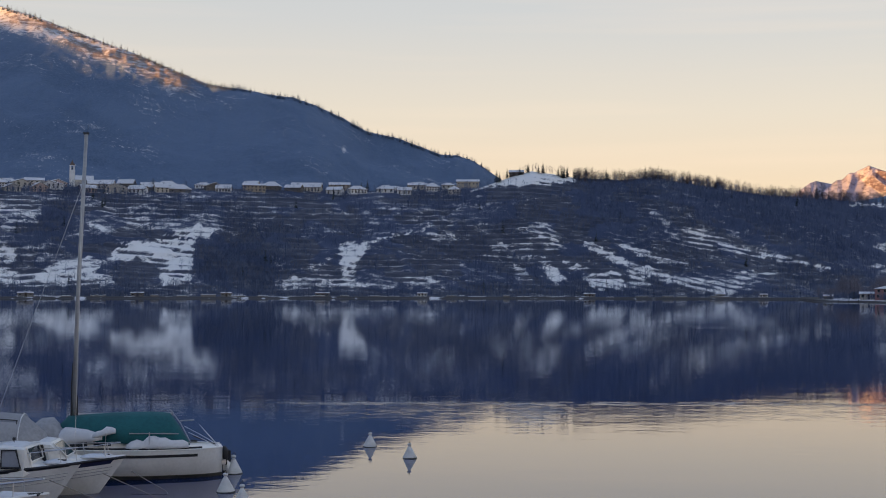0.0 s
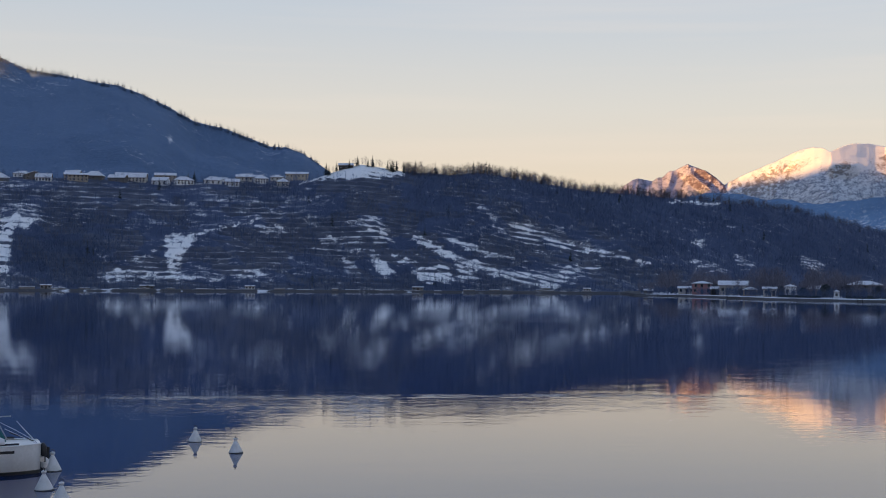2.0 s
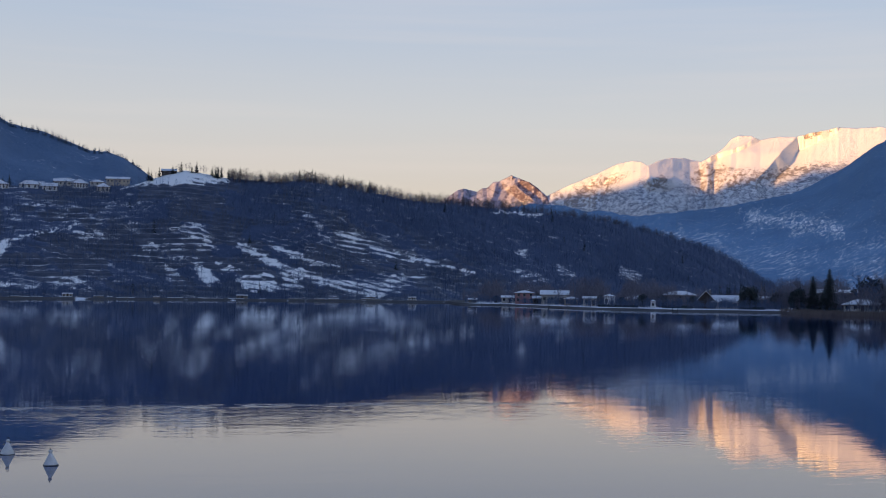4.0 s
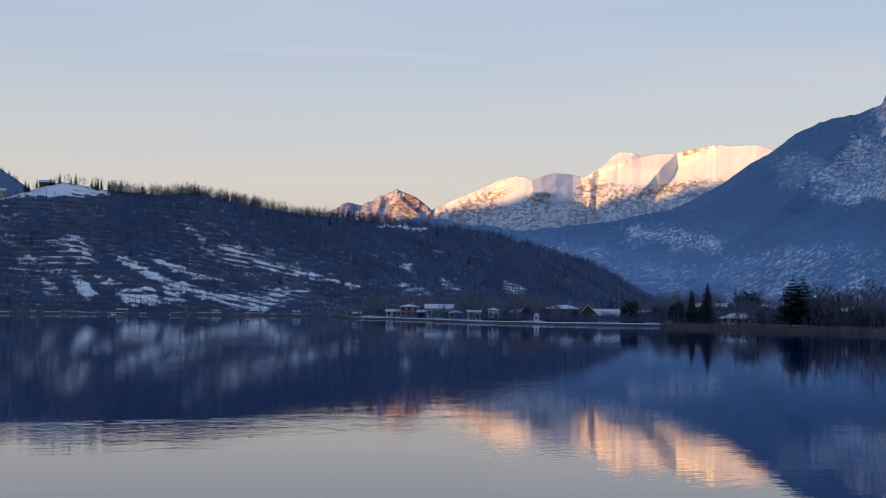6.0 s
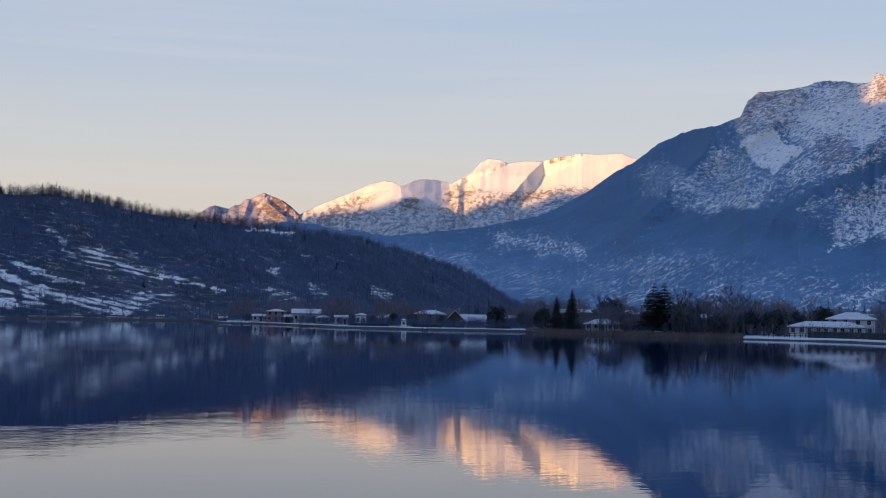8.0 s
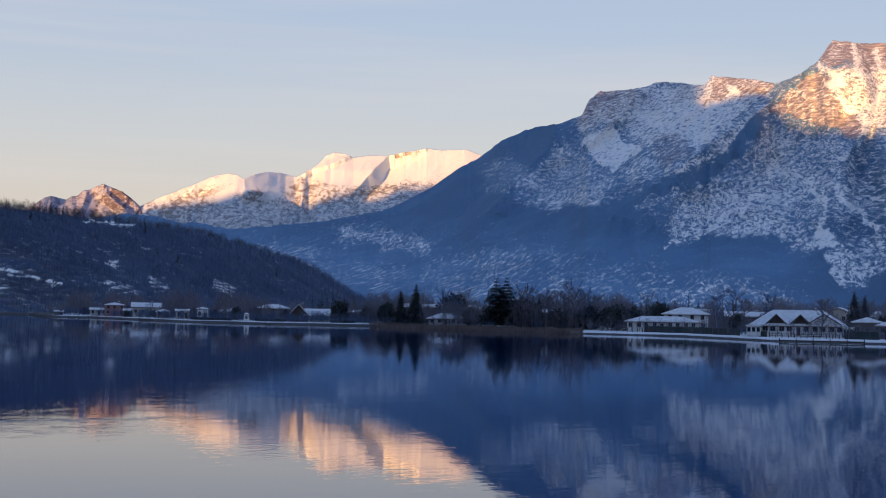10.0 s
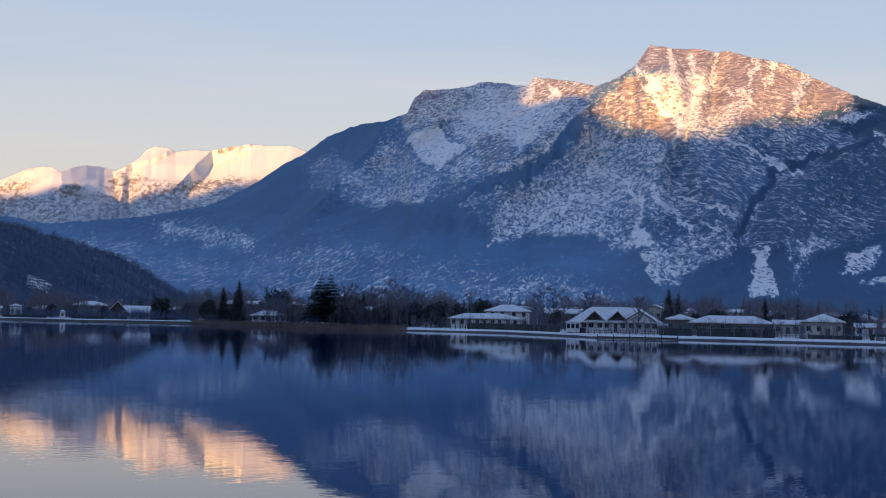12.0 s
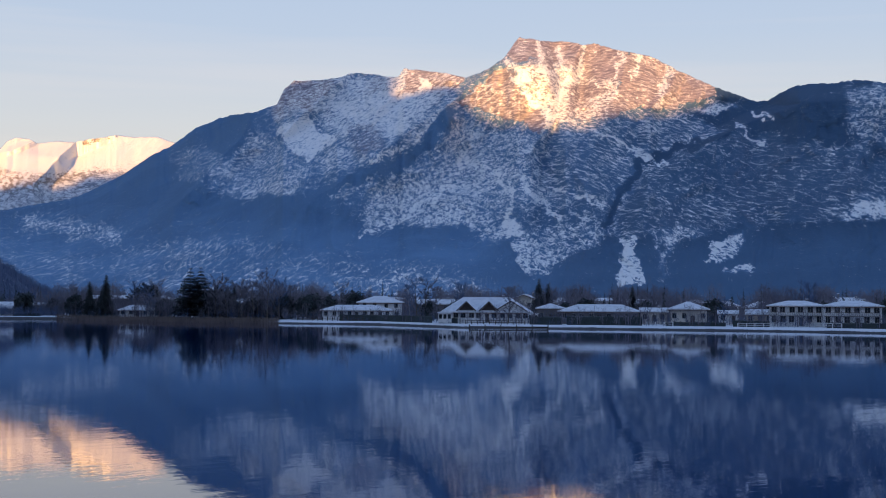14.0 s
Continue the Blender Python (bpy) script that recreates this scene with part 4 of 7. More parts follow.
# ---- builders ----
class Shape:
    """Collects faces of one mesh."""

    def __init__(self):
        self.v, self.f = [], []

    def add(self, pts, faces):
        k = len(self.v)
        self.v += [tuple(p) for p in pts]
        self.f += [tuple(i + k for i in f) for f in faces]
        return self

    def box(self, x0, x1, y0, y1, z0, z1, taper=0.0):
        t = taper
        return self.add([(x0, y0, z0), (x1, y0, z0), (x1, y1, z0), (x0, y1, z0), (x0 + t, y0 + t, z1), (x1 - t, y0 + t, z1), (x1 - t, y1 - t, z1), (x0 + t, y1 - t, z1)],
                        [(3, 2, 1, 0), (4, 5, 6, 7), (0, 1, 5, 4), (1, 2, 6, 5), (2, 3, 7, 6), (3, 0, 4, 7)])

    def rings(self, loops, close=True, caps=True):
        """Skin a row of point loops of equal length."""
        n = len(loops[0])
        faces = []
        for a in range(len(loops) - 1):
            for i in range(n if close else n - 1):
                j = (i + 1) % n
                faces.append((a * n + i, a * n + j, (a + 1) * n + j, (a + 1) * n + i))
        if caps and close:
            faces += [tuple(range(n))[::-1], tuple((len(loops) - 1) * n + i for i in range(n))]
        return self.add([p for lp in loops for p in lp], faces)

    def tube(self, pts, r0, r1=None, sides=6):
        """A tapered rod along a polyline."""
        pts = [Vector(p) for p in pts]
        r1 = r0 if r1 is None else r1
        loops = []
        for i, p in enumerate(pts):
            d = (pts[min(i + 1, len(pts) - 1)] - pts[max(i - 1, 0)]).normalized()
            u = d.orthogonal().normalized() if abs(d.z) > 0.9 else d.cross(Vector((0, 0, 1))).normalized()
            w = d.cross(u)
            r = r0 + (r1 - r0) * i / (len(pts) - 1)
            loops.append([p + (u * math.cos(a) + w * math.sin(a)) * r for a in [2 * math.pi * k / sides for k in range(sides)]])
        return self.rings(loops)

    def mesh(self, name, mat, soft=False):
        me = bpy.data.meshes.new(name)
        me.from_pydata(self.v, [], self.f)
        me.materials.append(mat)
        if soft:
            me.polygons.foreach_set("use_smooth", np.ones(len(me.polygons), bool))
        me.update()
        return me


def part(name, shape, mat, parent, label="", soft=False):
    """One mesh under a thing or a part; shape is a Shape, or a mesh to share."""
    ob = new(name, shape.mesh(name, mat, soft) if isinstance(shape, Shape) else shape)
    ob.parent = parent
    return tagged(ob, label)


def thing(name, m, label, category, group=""):
    ob = new(name)
    ob.matrix_world = m
    ob.empty_display_size = 0.3
    return tagged(ob, label, category, group)


def facing(az, off, z, turn=0.0):
    """A pose on the far bank, off metres inland of the waterline; the thing's -y side looks over the lake at the viewer."""
    px, py = place(az, shore(az) + off)
    return pose(px, py, z, 0, 0, -az + turn)


def soup(name, tris, mat):
    """One mesh from an array of loose triangles."""
    me = bpy.data.meshes.new(name)
    n = len(tris)
    me.vertices.add(3 * n)
    me.vertices.foreach_set("co", tris.reshape(-1).astype(np.float32))
    me.loops.add(3 * n)
    me.loops.foreach_set("vertex_index", np.arange(3 * n, dtype=np.int32))
    me.polygons.add(n)
    me.polygons.foreach_set("loop_start", np.arange(0, 3 * n, 3, dtype=np.int32))
    me.update(calc_edges=True)
    me.materials.append(mat)
    return me


# ---- woods ----
def slivers(base, way, length, width, rng):
    """Long thin triangles from base points along directions."""
    side = np.cross(way, rng.normal(size=way.shape))
    side /= np.linalg.norm(side, axis=-1, keepdims=True) + 1e-9
    tip = base + way * length[..., None]
    return np.stack([base - side * width[..., None], base + side * width[..., None], tip], -2)


def bare_trees(pos, height, rng, twigs=18, thick=0.05, spread=0.5):
    """Leafless trees: a trunk and a fan of branches each, as loose triangles."""
    n = len(pos)
    u = rng.uniform(0.12, 0.92, (n, twigs))
    ang = rng.uniform(0, 2 * np.pi, (n, twigs))
    rise = rng.uniform(0.45, 1.5, (n, twigs))
    way = np.stack([np.cos(ang) * spread, np.sin(ang) * spread, rise], -1)
    way /= np.linalg.norm(way, axis=-1, keepdims=True)
    base = np.repeat(pos[:, None, :], twigs, 1)
    fan = spread * 0.22 * np.sin(np.pi * np.clip(u, 0.1, 0.95))
    base = base + np.stack([rng.normal(0, 1, (n, twigs)) * fan, rng.normal(0, 1, (n, twigs)) * fan, u], -1) * height[:, None, None]
    length = height[:, None] * (0.12 + 0.24 * (1 - np.abs(u - 0.35))) * rng.uniform(0.6, 1.1, (n, twigs))
    crown = slivers(base, way, length, length * thick * 0.7, rng).reshape(-1, 3, 3)
    up = np.repeat(np.array([[0.0, 0.0, 1.0]]), n, 0) + rng.normal(0, 0.04, (n, 3))
    trunk = np.concatenate([slivers(pos, up, height, height * 0.022, rng) for _ in range(2)])
    return np.concatenate([crown, trunk])


def fir_trees(pos, height, rng, layers=9, arms=7, width=0.2):
    """Conifers: drooping boughs in layers, as loose triangles."""
    n, k = len(pos), layers * arms
    u = np.repeat(np.linspace(0.12, 0.96, layers), arms)[None, :] + rng.uniform(-0.04, 0.04, (n, k))
    ang = rng.uniform(0, 2 * np.pi, (n, k))
    way = np.stack([np.cos(ang), np.sin(ang), rng.uniform(-0.75, -0.15, (n, k))], -1)
    base = np.repeat(pos[:, None, :], k, 1) + np.stack([0 * u, 0 * u, u], -1) * height[:, None, None]
    length = height[:, None] * width * (1.08 - u) * rng.uniform(0.7, 1.15, (n, k))
    t = slivers(base, way, length, length * 0.34, rng).reshape(-1, 3, 3)
    up = np.repeat(np.array([[0.0, 0.0, 1.0]]), n, 0)
    return np.concatenate([t, slivers(pos, up, height * 1.02, height * 0.02, rng), slivers(pos, up, height * 1.02, height * 0.02, rng)])


# The next two branch colours are lifted towards blue for haze.
M_TWIG = plain("bare_branches", (0.061, 0.093, 0.172), (0.106, 0.147, 0.234), 0.05, 0.9, relief=0)
M_TWIG_HAZY = plain("hazy_bare_branches", (0.122, 0.116, 0.146), (0.192, 0.176, 0.204), 0.05, 0.9, relief=0)
M_TWIG_CREST = plain("russet_bare_branches", (0.075, 0.062, 0.070), (0.135, 0.108, 0.110), 0.05, 0.9, relief=0)
M_BARK = plain("grey_bark", (0.09, 0.075, 0.065), (0.17, 0.15, 0.13), 1.5, 0.9, relief=0.02)
M_BIRCH = plain("pale_birch_bark", (0.42, 0.40, 0.38), (0.25, 0.23, 0.22), 1.5, 0.8, relief=0.01)
M_FIR = plain("dark_fir_needles", (0.024, 0.034, 0.036), (0.044, 0.058, 0.058), 0.3, 0.8, relief=0)
# Far firs are paled and blued to hold the distance haze.
M_FARFIR = plain("haze_tinted_firs", (0.060, 0.095, 0.15), (0.095, 0.135, 0.20), 0.02, 0.9, relief=0)
M_REED = plain("dry_reeds", (0.135, 0.105, 0.095), (0.20, 0.155, 0.135), 0.15, 0.9, relief=0)

rng = np.random.default_rng(7)


def on_hill(count, a0, a1, s0, s1, keep):
    """Random spots on the hill, thinned by keep(az, s, noise)."""
    a, s = rng.uniform(a0, a1, count), rng.uniform(s0, s1, count)
    x, y, z, q, f, flat = hill_surface(a, s)
    ok = rng.uniform(0, 1, count) < keep(a, q, fbm(x / 45, y / 45, 33, 3))
    ok &= rng.uniform(0, 1, count) > 0.97 * smooth(hill_cover(a, np.degrees(np.arctan2(z - EYE, np.hypot(x, y)))), 0.30, 0.56)
    return np.stack([x, y, z - 0.2], -1)[ok]


def wood_density(a, q, n):
    dense = smooth(a, 4.5, 7.5) * smooth(q, 0.42, 0.62) + smooth(a, 13, 17) * smooth(q, 0.12, 0.4) + smooth(a, 6, 11) * smooth(q, 0.75, 0.85)
    grove = np.exp(-((a + 8.2) / 1.7) ** 2 - ((q - 0.3) / 0.35) ** 2) + np.exp(-((a + 16.5) / 1.0) ** 2 - ((q - 0.6) / 0.2) ** 2)
    open_side = smooth(-a, -6, -2)
    return np.clip(dense + 0.9 * grove + (0.7 - 0.25 * open_side) * smooth(n, 0.42 + 0.04 * open_side, 0.6) + 0.16 - 0.07 * open_side + 0.3 * smooth(-q, -0.1, -0.02), 0, 1)


spots = on_hill(34000, -30, 29, 0.01, 0.985, wood_density)
tagged(new("hill_wood", soup("hill_wood", bare_trees(spots, rng.uniform(2.5, 7.5, len(spots)), rng, 13, 0.075, 0.7), M_TWIG)), "bare winter wood and scrub on the hillside", "wood", kind="stuff")
spots = on_hill(1150, 4.8, 29, 0.955, 1.02, lambda a, q, n: 0.9 - 0.35 * smooth(a, 20, 28))
tagged(new("ridge_wood", soup("ridge_wood", bare_trees(spots, (3.2 + 6.0 * rng.uniform(0, 1, len(spots)) ** 1.6) * (1 - 0.3 * smooth(np.degrees(np.arctan2(spots[:, 0], spots[:, 1])), 18, 28)), rng, 95, 0.034, 1.0), M_TWIG_CREST)),
       "leafless trees standing along the hill's crest", "wood", kind="stuff")
spots = on_hill(1600, -30, 1.6, 0.86, 1.1, lambda a, q, n: 0.25 + 0.6 * smooth(n, 0.42, 0.56))
tagged(new("village_trees", soup("village_trees", bare_trees(spots, rng.uniform(3, 7.0, len(spots)), rng, 34, 0.045, 0.7), M_TWIG)), "bare garden trees between the village houses", "wood", kind="stuff")
spots = on_hill(420, -30, 28, 0.05, 0.98, lambda a, q, n: 0.12 + 0.25 * smooth(q, 0.7, 0.95))
tagged(new("hill_firs", soup("hill_firs", fir_trees(spots, rng.uniform(5, 10, len(spots)), rng, 7, 6, 0.22), M_FIR)), "scattered dark firs among the bare hillside wood", "wood", kind="stuff")

a = np.concatenate([rng.uniform(4.8, 12, 26), rng.uniform(12, 27, 22)])
x, y, z, *_ = hill_surface(a, rng.uniform(0.975, 1.01, len(a)))
tagged(new("crest_firs", soup("crest_firs", fir_trees(np.stack([x, y, z - 0.2], -1), rng.uniform(5, 10.5, len(a)) * (1 - 0.35 * smooth(a, 14, 26)), rng, 8, 7, 0.24), M_FIR)), "dark conifers standing out on the hill's crest", "wood", kind="stuff")
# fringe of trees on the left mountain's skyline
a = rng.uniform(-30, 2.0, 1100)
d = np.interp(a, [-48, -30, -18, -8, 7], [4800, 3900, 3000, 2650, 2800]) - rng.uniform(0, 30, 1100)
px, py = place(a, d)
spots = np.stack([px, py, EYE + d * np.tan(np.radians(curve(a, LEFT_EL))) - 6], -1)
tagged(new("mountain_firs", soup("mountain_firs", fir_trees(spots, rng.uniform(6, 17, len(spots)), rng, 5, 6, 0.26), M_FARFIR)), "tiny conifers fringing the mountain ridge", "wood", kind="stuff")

# belt of bare woods behind the houses of the flat shore
a = np.concatenate([rng.uniform(15.8, 29, 900), rng.uniform(28.5, 68, 4400)])
off = np.concatenate([rng.uniform(24, 75, 900), rng.uniform(50, 190, 4400)])
px, py = place(a, shore(a) + off)
clump = fbm(a * 1.3, a * 0 + off / 60, 71, 3)
spots = np.stack([px, py, 1.6 + 0 * a], -1)
tall = (4.0 + 5.0 * smooth(clump, 0.3, 0.7)) * rng.uniform(0.6, 1.1, len(a)) * np.where(a < 29, 1.25, np.where(a < 40, 1.35, 1.2))
tagged(new("shore_wood", soup("shore_wood", bare_trees(spots, tall, rng, 50, 0.031, 0.7), M_TWIG_HAZY)), "brown belt of leafless trees behind the lakeside houses", "wood", kind="stuff")
a = rng.uniform(26, 68, 130)
off = rng.uniform(60, 150, 130)
px, py = place(a, shore(a) + off)
spots = np.stack([px, py, 1.6 + 0 * a], -1)
tagged(new("shore_firs", soup("shore_firs", fir_trees(spots, rng.uniform(7, 13, 130), rng, 9, 7, 0.16), M_FIR)), "dark firs rising among the lakeside wood", "wood", kind="stuff")
# low scrub along the bank in front of the gardens
a = rng.uniform(16, 68, 2600)
off = rng.uniform(11, 55, 2600)
px, py = place(a, shore(a) + off)
spots = np.stack([px, py, 1.2 + 0 * a], -1)
tagged(new("garden_scrub", soup("garden_scrub", bare_trees(spots, rng.uniform(1.2, 3.4, 2600), rng, 16, 0.07, 0.8), M_TWIG)), "low bare bushes in the lakeside gardens", "bushes", kind="stuff")
# small fruit and garden trees before the houses
a = rng.uniform(16, 68, 420)
a = a[(a < 29) | (a > 38.5)]
off = rng.uniform(6.5, 17, len(a))
px, py = place(a, shore(a) + off)
spots = np.stack([px, py, 1.1 + 0 * a], -1)
tagged(new("garden_trees", soup("garden_trees", bare_trees(spots, rng.uniform(2.2, 5.6, len(a)), rng, 46, 0.035, 0.75), M_TWIG_HAZY)), "small leafless garden trees before the lakeside houses", "trees", kind="stuff")
a = rng.uniform(15.8, 29.2, 430)
px, py = place(a, shore(a) + rng.uniform(4, 15, len(a)))
spots = np.stack([px, py, 0.9 + 0 * a], -1)
tagged(new("bank_bushes", soup("bank_bushes", bare_trees(spots, rng.uniform(1.6, 4.6, len(a)), rng, 60, 0.05, 0.8), M_TWIG)), "dark leafless bushes along the bank before the houses", "bushes", kind="stuff")
a = rng.uniform(38.8, 66, 170)
px, py = place(a, shore(a) + rng.uniform(3.5, 9, len(a)))
spots = np.stack([px, py, 0.85 + 0 * a], -1)
tagged(new("bank_tufts", soup("bank_tufts", bare_trees(spots, rng.uniform(0.5, 1.7, len(a)), rng, 40, 0.03, 0.9), M_TWIG)), "low dark tufts and shrubs on the snowy bank", "bushes", kind="stuff")
a = rng.uniform(28.3, 40.5, 520)
off = rng.uniform(20, 55, len(a))
px, py = place(a, shore(a) + off)
spots = np.stack([px, py, 1.1 + 0 * a], -1)
tagged(new("reed_shore_wood", soup("reed_shore_wood", bare_trees(spots, rng.uniform(2.5, 9.0, len(a)), rng, 100, 0.026, 0.65), M_TWIG_HAZY)), "brown leafless thicket behind the reed bed", "wood", kind="stuff")
# scrub at the foot of the hill
a = rng.uniform(-30, 16, 1500)
px, py = place(a, curve(a, HILL_FOOT) + rng.uniform(-9, 14, 1500))
spots = np.stack([px, py, 0.7 + 0 * a], -1)
tagged(new("shoreline_scrub", soup("shoreline_scrub", bare_trees(spots, rng.uniform(1.5, 5.0, 1500), rng, 14, 0.07, 0.8), M_TWIG)), "bare bushes along the foot of the hill", "bushes", kind="stuff")
# reed bed
a = rng.uniform(29.2, 38.4, 9000)
px, py = place(a, shore(a) + rng.uniform(-4, 16, 9000))
up = np.stack([rng.normal(0, 0.12, 9000), rng.normal(0, 0.12, 9000), np.ones(9000)], -1)
tagged(new("reeds", soup("reeds", slivers(np.stack([px, py, -0.1 + 0 * a], -1), up, rng.uniform(1.0, 2.2, 9000), np.full(9000, 0.07), rng), M_REED)), "dry brown reed bed at the water's edge", "reeds", kind="stuff")


def bare_tree(seed, height, spread, bark, twig, twigs=850):
    """A leafless tree: trunk, and a crown of limbs and twigs."""
    r = np.random.default_rng(seed)
    tree = thing("bare_tree", Matrix(), "leafless deciduous tree with a fine brown crown on the snowy bank", "tree", "trees on the bank")
    trunk, crown = Shape(), Shape()
    axis = [Vector((r.normal(0, 0.012) * height * k, r.normal(0, 0.012) * height * k, height * u)) for k, u in enumerate((0, 0.2, 0.42, 0.66, 0.94))]
    trunk.tube(axis, height * 0.02, height * 0.003, 6)
    ends = [(axis[3], axis[4])]
    for k in range(18):
        u = 0.2 + 0.7 * k / 17
        i = min(int(u * 4.2), 3)
        b = axis[i].lerp(axis[i + 1], (u * 4.2) % 1.0 if i < 3 else 0.5)
        ang, ln = 2.4 * k + r.uniform(-0.4, 0.4), height * spread * r.uniform(0.6, 1.0) * (1.15 - 0.7 * abs(u - 0.4))
        way = Vector((math.cos(ang), math.sin(ang), r.uniform(0.5, 1.1))).normalized()
        m = b + way * ln * 0.55
        e = m + (way + Vector((r.normal(0, 0.25), r.normal(0, 0.25), 0.25))).normalized() * ln * 0.5
        crown.tube([b, m, e], height * 0.006, height * 0.0015, 4)
        ends += [(b, m), (m, e)]
        for g in range(5):
            p = b.lerp(m, r.uniform(0.4, 1.0)) if g < 2 else m.lerp(e, r.uniform(0.1, 0.9))
            q = p + (way * 0.7 + Vector((r.normal(0, 0.6), r.normal(0, 0.6), r.uniform(0, 0.6)))).normalized() * ln * r.uniform(0.25, 0.45)
            crown.tube([p, q], height * 0.003, height * 0.001, 3)
            ends += [(p, q)] * 3
    for k in range(twigs * 2):
        p, q = ends[int(r.integers(len(ends)))]
        b = p.lerp(q, r.uniform(0.1, 1.0))
        d = (q - p).normalized() * 0.6 + Vector((r.normal(0, 0.55), r.normal(0, 0.55), r.uniform(-0.2, 0.8)))
        d = d.normalized() * height * r.uniform(0.03, 0.085)
        w = d.orthogonal().normalized() * height * 0.0024
        crown.add([b - w, b + w, b + d], [(0, 1, 2)])
    part("trunk", trunk, bark, tree, soft=True)
    part("crown", crown, twig, tree)
    return tree


def fir_tree(seed, height, width, label, layers=22, arms=11, droop=(-0.5, -0.05)):
    """A conifer: trunk, and a crown of drooping boughs with hanging sprays."""
    r = np.random.default_rng(seed)
    tree = thing("conifer", Matrix(), label, "tree", "conifers on the bank")
    trunk = Shape().tube([(0, 0, 0), (0, 0, height * 0.6), (0, 0, height)], height * 0.02, height * 0.003, 7)
    tris = []
    for k in range(layers):
        u = 0.08 + 0.9 * k / (layers - 1)
        reach = height * width * (1.05 - u) ** 0.8 * r.uniform(0.7, 1.15)
        for j in range(arms):
            ang = 2 * math.pi * (j + r.uniform(0, 0.9)) / arms
            d = np.array([math.cos(ang), math.sin(ang), r.uniform(*droop)])
            b = np.array([0, 0, height * (u + r.uniform(-0.02, 0.02))])
            ln = reach * r.uniform(0.65, 1.1)
            s = np.array([-d[1], d[0], 0])
            tris.append([b - s * ln * 0.1, b + s * ln * 0.1, b + d * ln])
            for g in range(7):
                p = b + d * ln * (0.2 + 0.12 * g)
                w = s * r.uniform(0.5, 1.0) * (1 if g % 2 else -1) + d * 0.5
                tris.append([p - d * ln * 0.10, p + d * ln * 0.12, p + w * ln * r.uniform(0.28, 0.48) + np.array([0, 0, -ln * r.uniform(0.02, 0.2)])])
    part("trunk", trunk, M_BARK, tree, soft=True)
    part("crown", soup("crown", np.array(tris), M_FIR), M_FIR, tree)
    return tree


def round_bush(seed, height, width, label):
    """A dense evergreen bush of many leaf clumps."""
    r = np.random.default_rng(seed)
    bush = thing("evergreen_bush", Matrix(), label, "bush")
    n = 1500
    d = r.normal(size=(n, 3))
    d /= np.linalg.norm(d, axis=1, keepdims=True)
    p = d * r.uniform(0.55, 1.0, (n, 1)) * np.array([width / 2, width / 2, height / 2]) * (1 + 0.25 * np.sin(d[:, :1] * 5 + seed)) + np.array([0, 0, height * 0.5])
    w = r.normal(size=(n, 3))
    w /= np.linalg.norm(w, axis=1, keepdims=True)
    part("trunk", Shape().tube([(0, 0, -0.2), (0, 0, height * 0.6)], width * 0.04, width * 0.02), M_BARK, bush)
    part("crown", soup("crown", slivers(p, w, np.full(n, width * 0.13), np.full(n, width * 0.045), r), M_FIR), M_FIR, bush)
    return bush


def plant(ob, az, off, z, scale=1.0, turn=0.0):
    """Stand a tree on the bank."""
    px, py = place(az, shore(az) + off)
    ob.matrix_world = pose(px, py, z, 0, 0, turn) @ Matrix.Scale(scale, 4)


def plant_copy(ob, az, off, z, scale, turn):
    px, py = place(az, shore(az) + off)
    made = copy_thing(ob, pose(px, py, z, 0, 0, turn))
    made.scale = (scale, scale, scale * 1.04)
    return made


oak = bare_tree(1, 10.0, 0.36, M_BARK, M_TWIG)
ash = bare_tree(2, 10.0, 0.27, M_BARK, M_TWIG_HAZY)
lime = bare_tree(3, 10.0, 0.45, M_BARK, M_TWIG_HAZY, 1100)
birch = bare_tree(4, 11.5, 0.2, M_BIRCH, M_TWIG)
tagged(birch, "tall slim birch with pale bark beside the hedge")
plant(oak, 29.16, 30, 1.3, 0.95, 20)
plant(ash, 29.89, 30, 1.3, 1.05, 80)
plant(lime, 36.7, 22, 1.0, 1.2, 130)
plant(birch, 44.02, 14, 1.2, 1.0, 10)
for src, a, off, size, turn in ((ash, 30.2, 34, 0.9, 200), (oak, 32.4, 50, 1.2, 60), (oak, 32.9, 44, 1.1, 290), (lime, 33.4, 52, 1.25, 15), (lime, 35.9, 26, 1.25, 250), (ash, 37.3, 20, 1.2, 33), (lime, 37.9, 14, 1.35, 75),
                                (oak, 38.4, 20, 1.2, 160), (ash, 38.9, 26, 1.05, 300), (lime, 41.0, 40, 1.1, 210), (oak, 44.3, 42, 1.25, 20), (lime, 44.7, 45, 1.2, 190), (ash, 45.2, 36, 1.0, 120), (oak, 46.2, 60, 1.1, 71),
                                (ash, 48.3, 15, 0.95, 300), (ash, 54.0, 30, 0.9, 45), (oak, 57.4, 22, 0.65, 110), (lime, 58.3, 25, 0.7, 10), (oak, 60.9, 50, 1.1, 40), (ash, 22.7, 20, 0.6, 140), (oak, 27.3, 34, 0.75, 90), (oak, 28.9, 24, 0.7, 10), (lime, 29.5, 26, 0.72, 60), (lime, 35.7, 24, 1.15, 100), (oak, 33.0, 26, 0.8, 45), (lime, 36.2, 18, 1.0, 310), (lime, 37.5, 24, 1.1, 190), (oak, 36.9, 30, 1.0, 222)):
    plant_copy(src, a, off, 1.2, size, turn)
spruce = fir_tree(11, 14.4, 0.28, "tall dark spruce on the bank", 32, 20)
plant(spruce, 31.19, 22, 1.4)
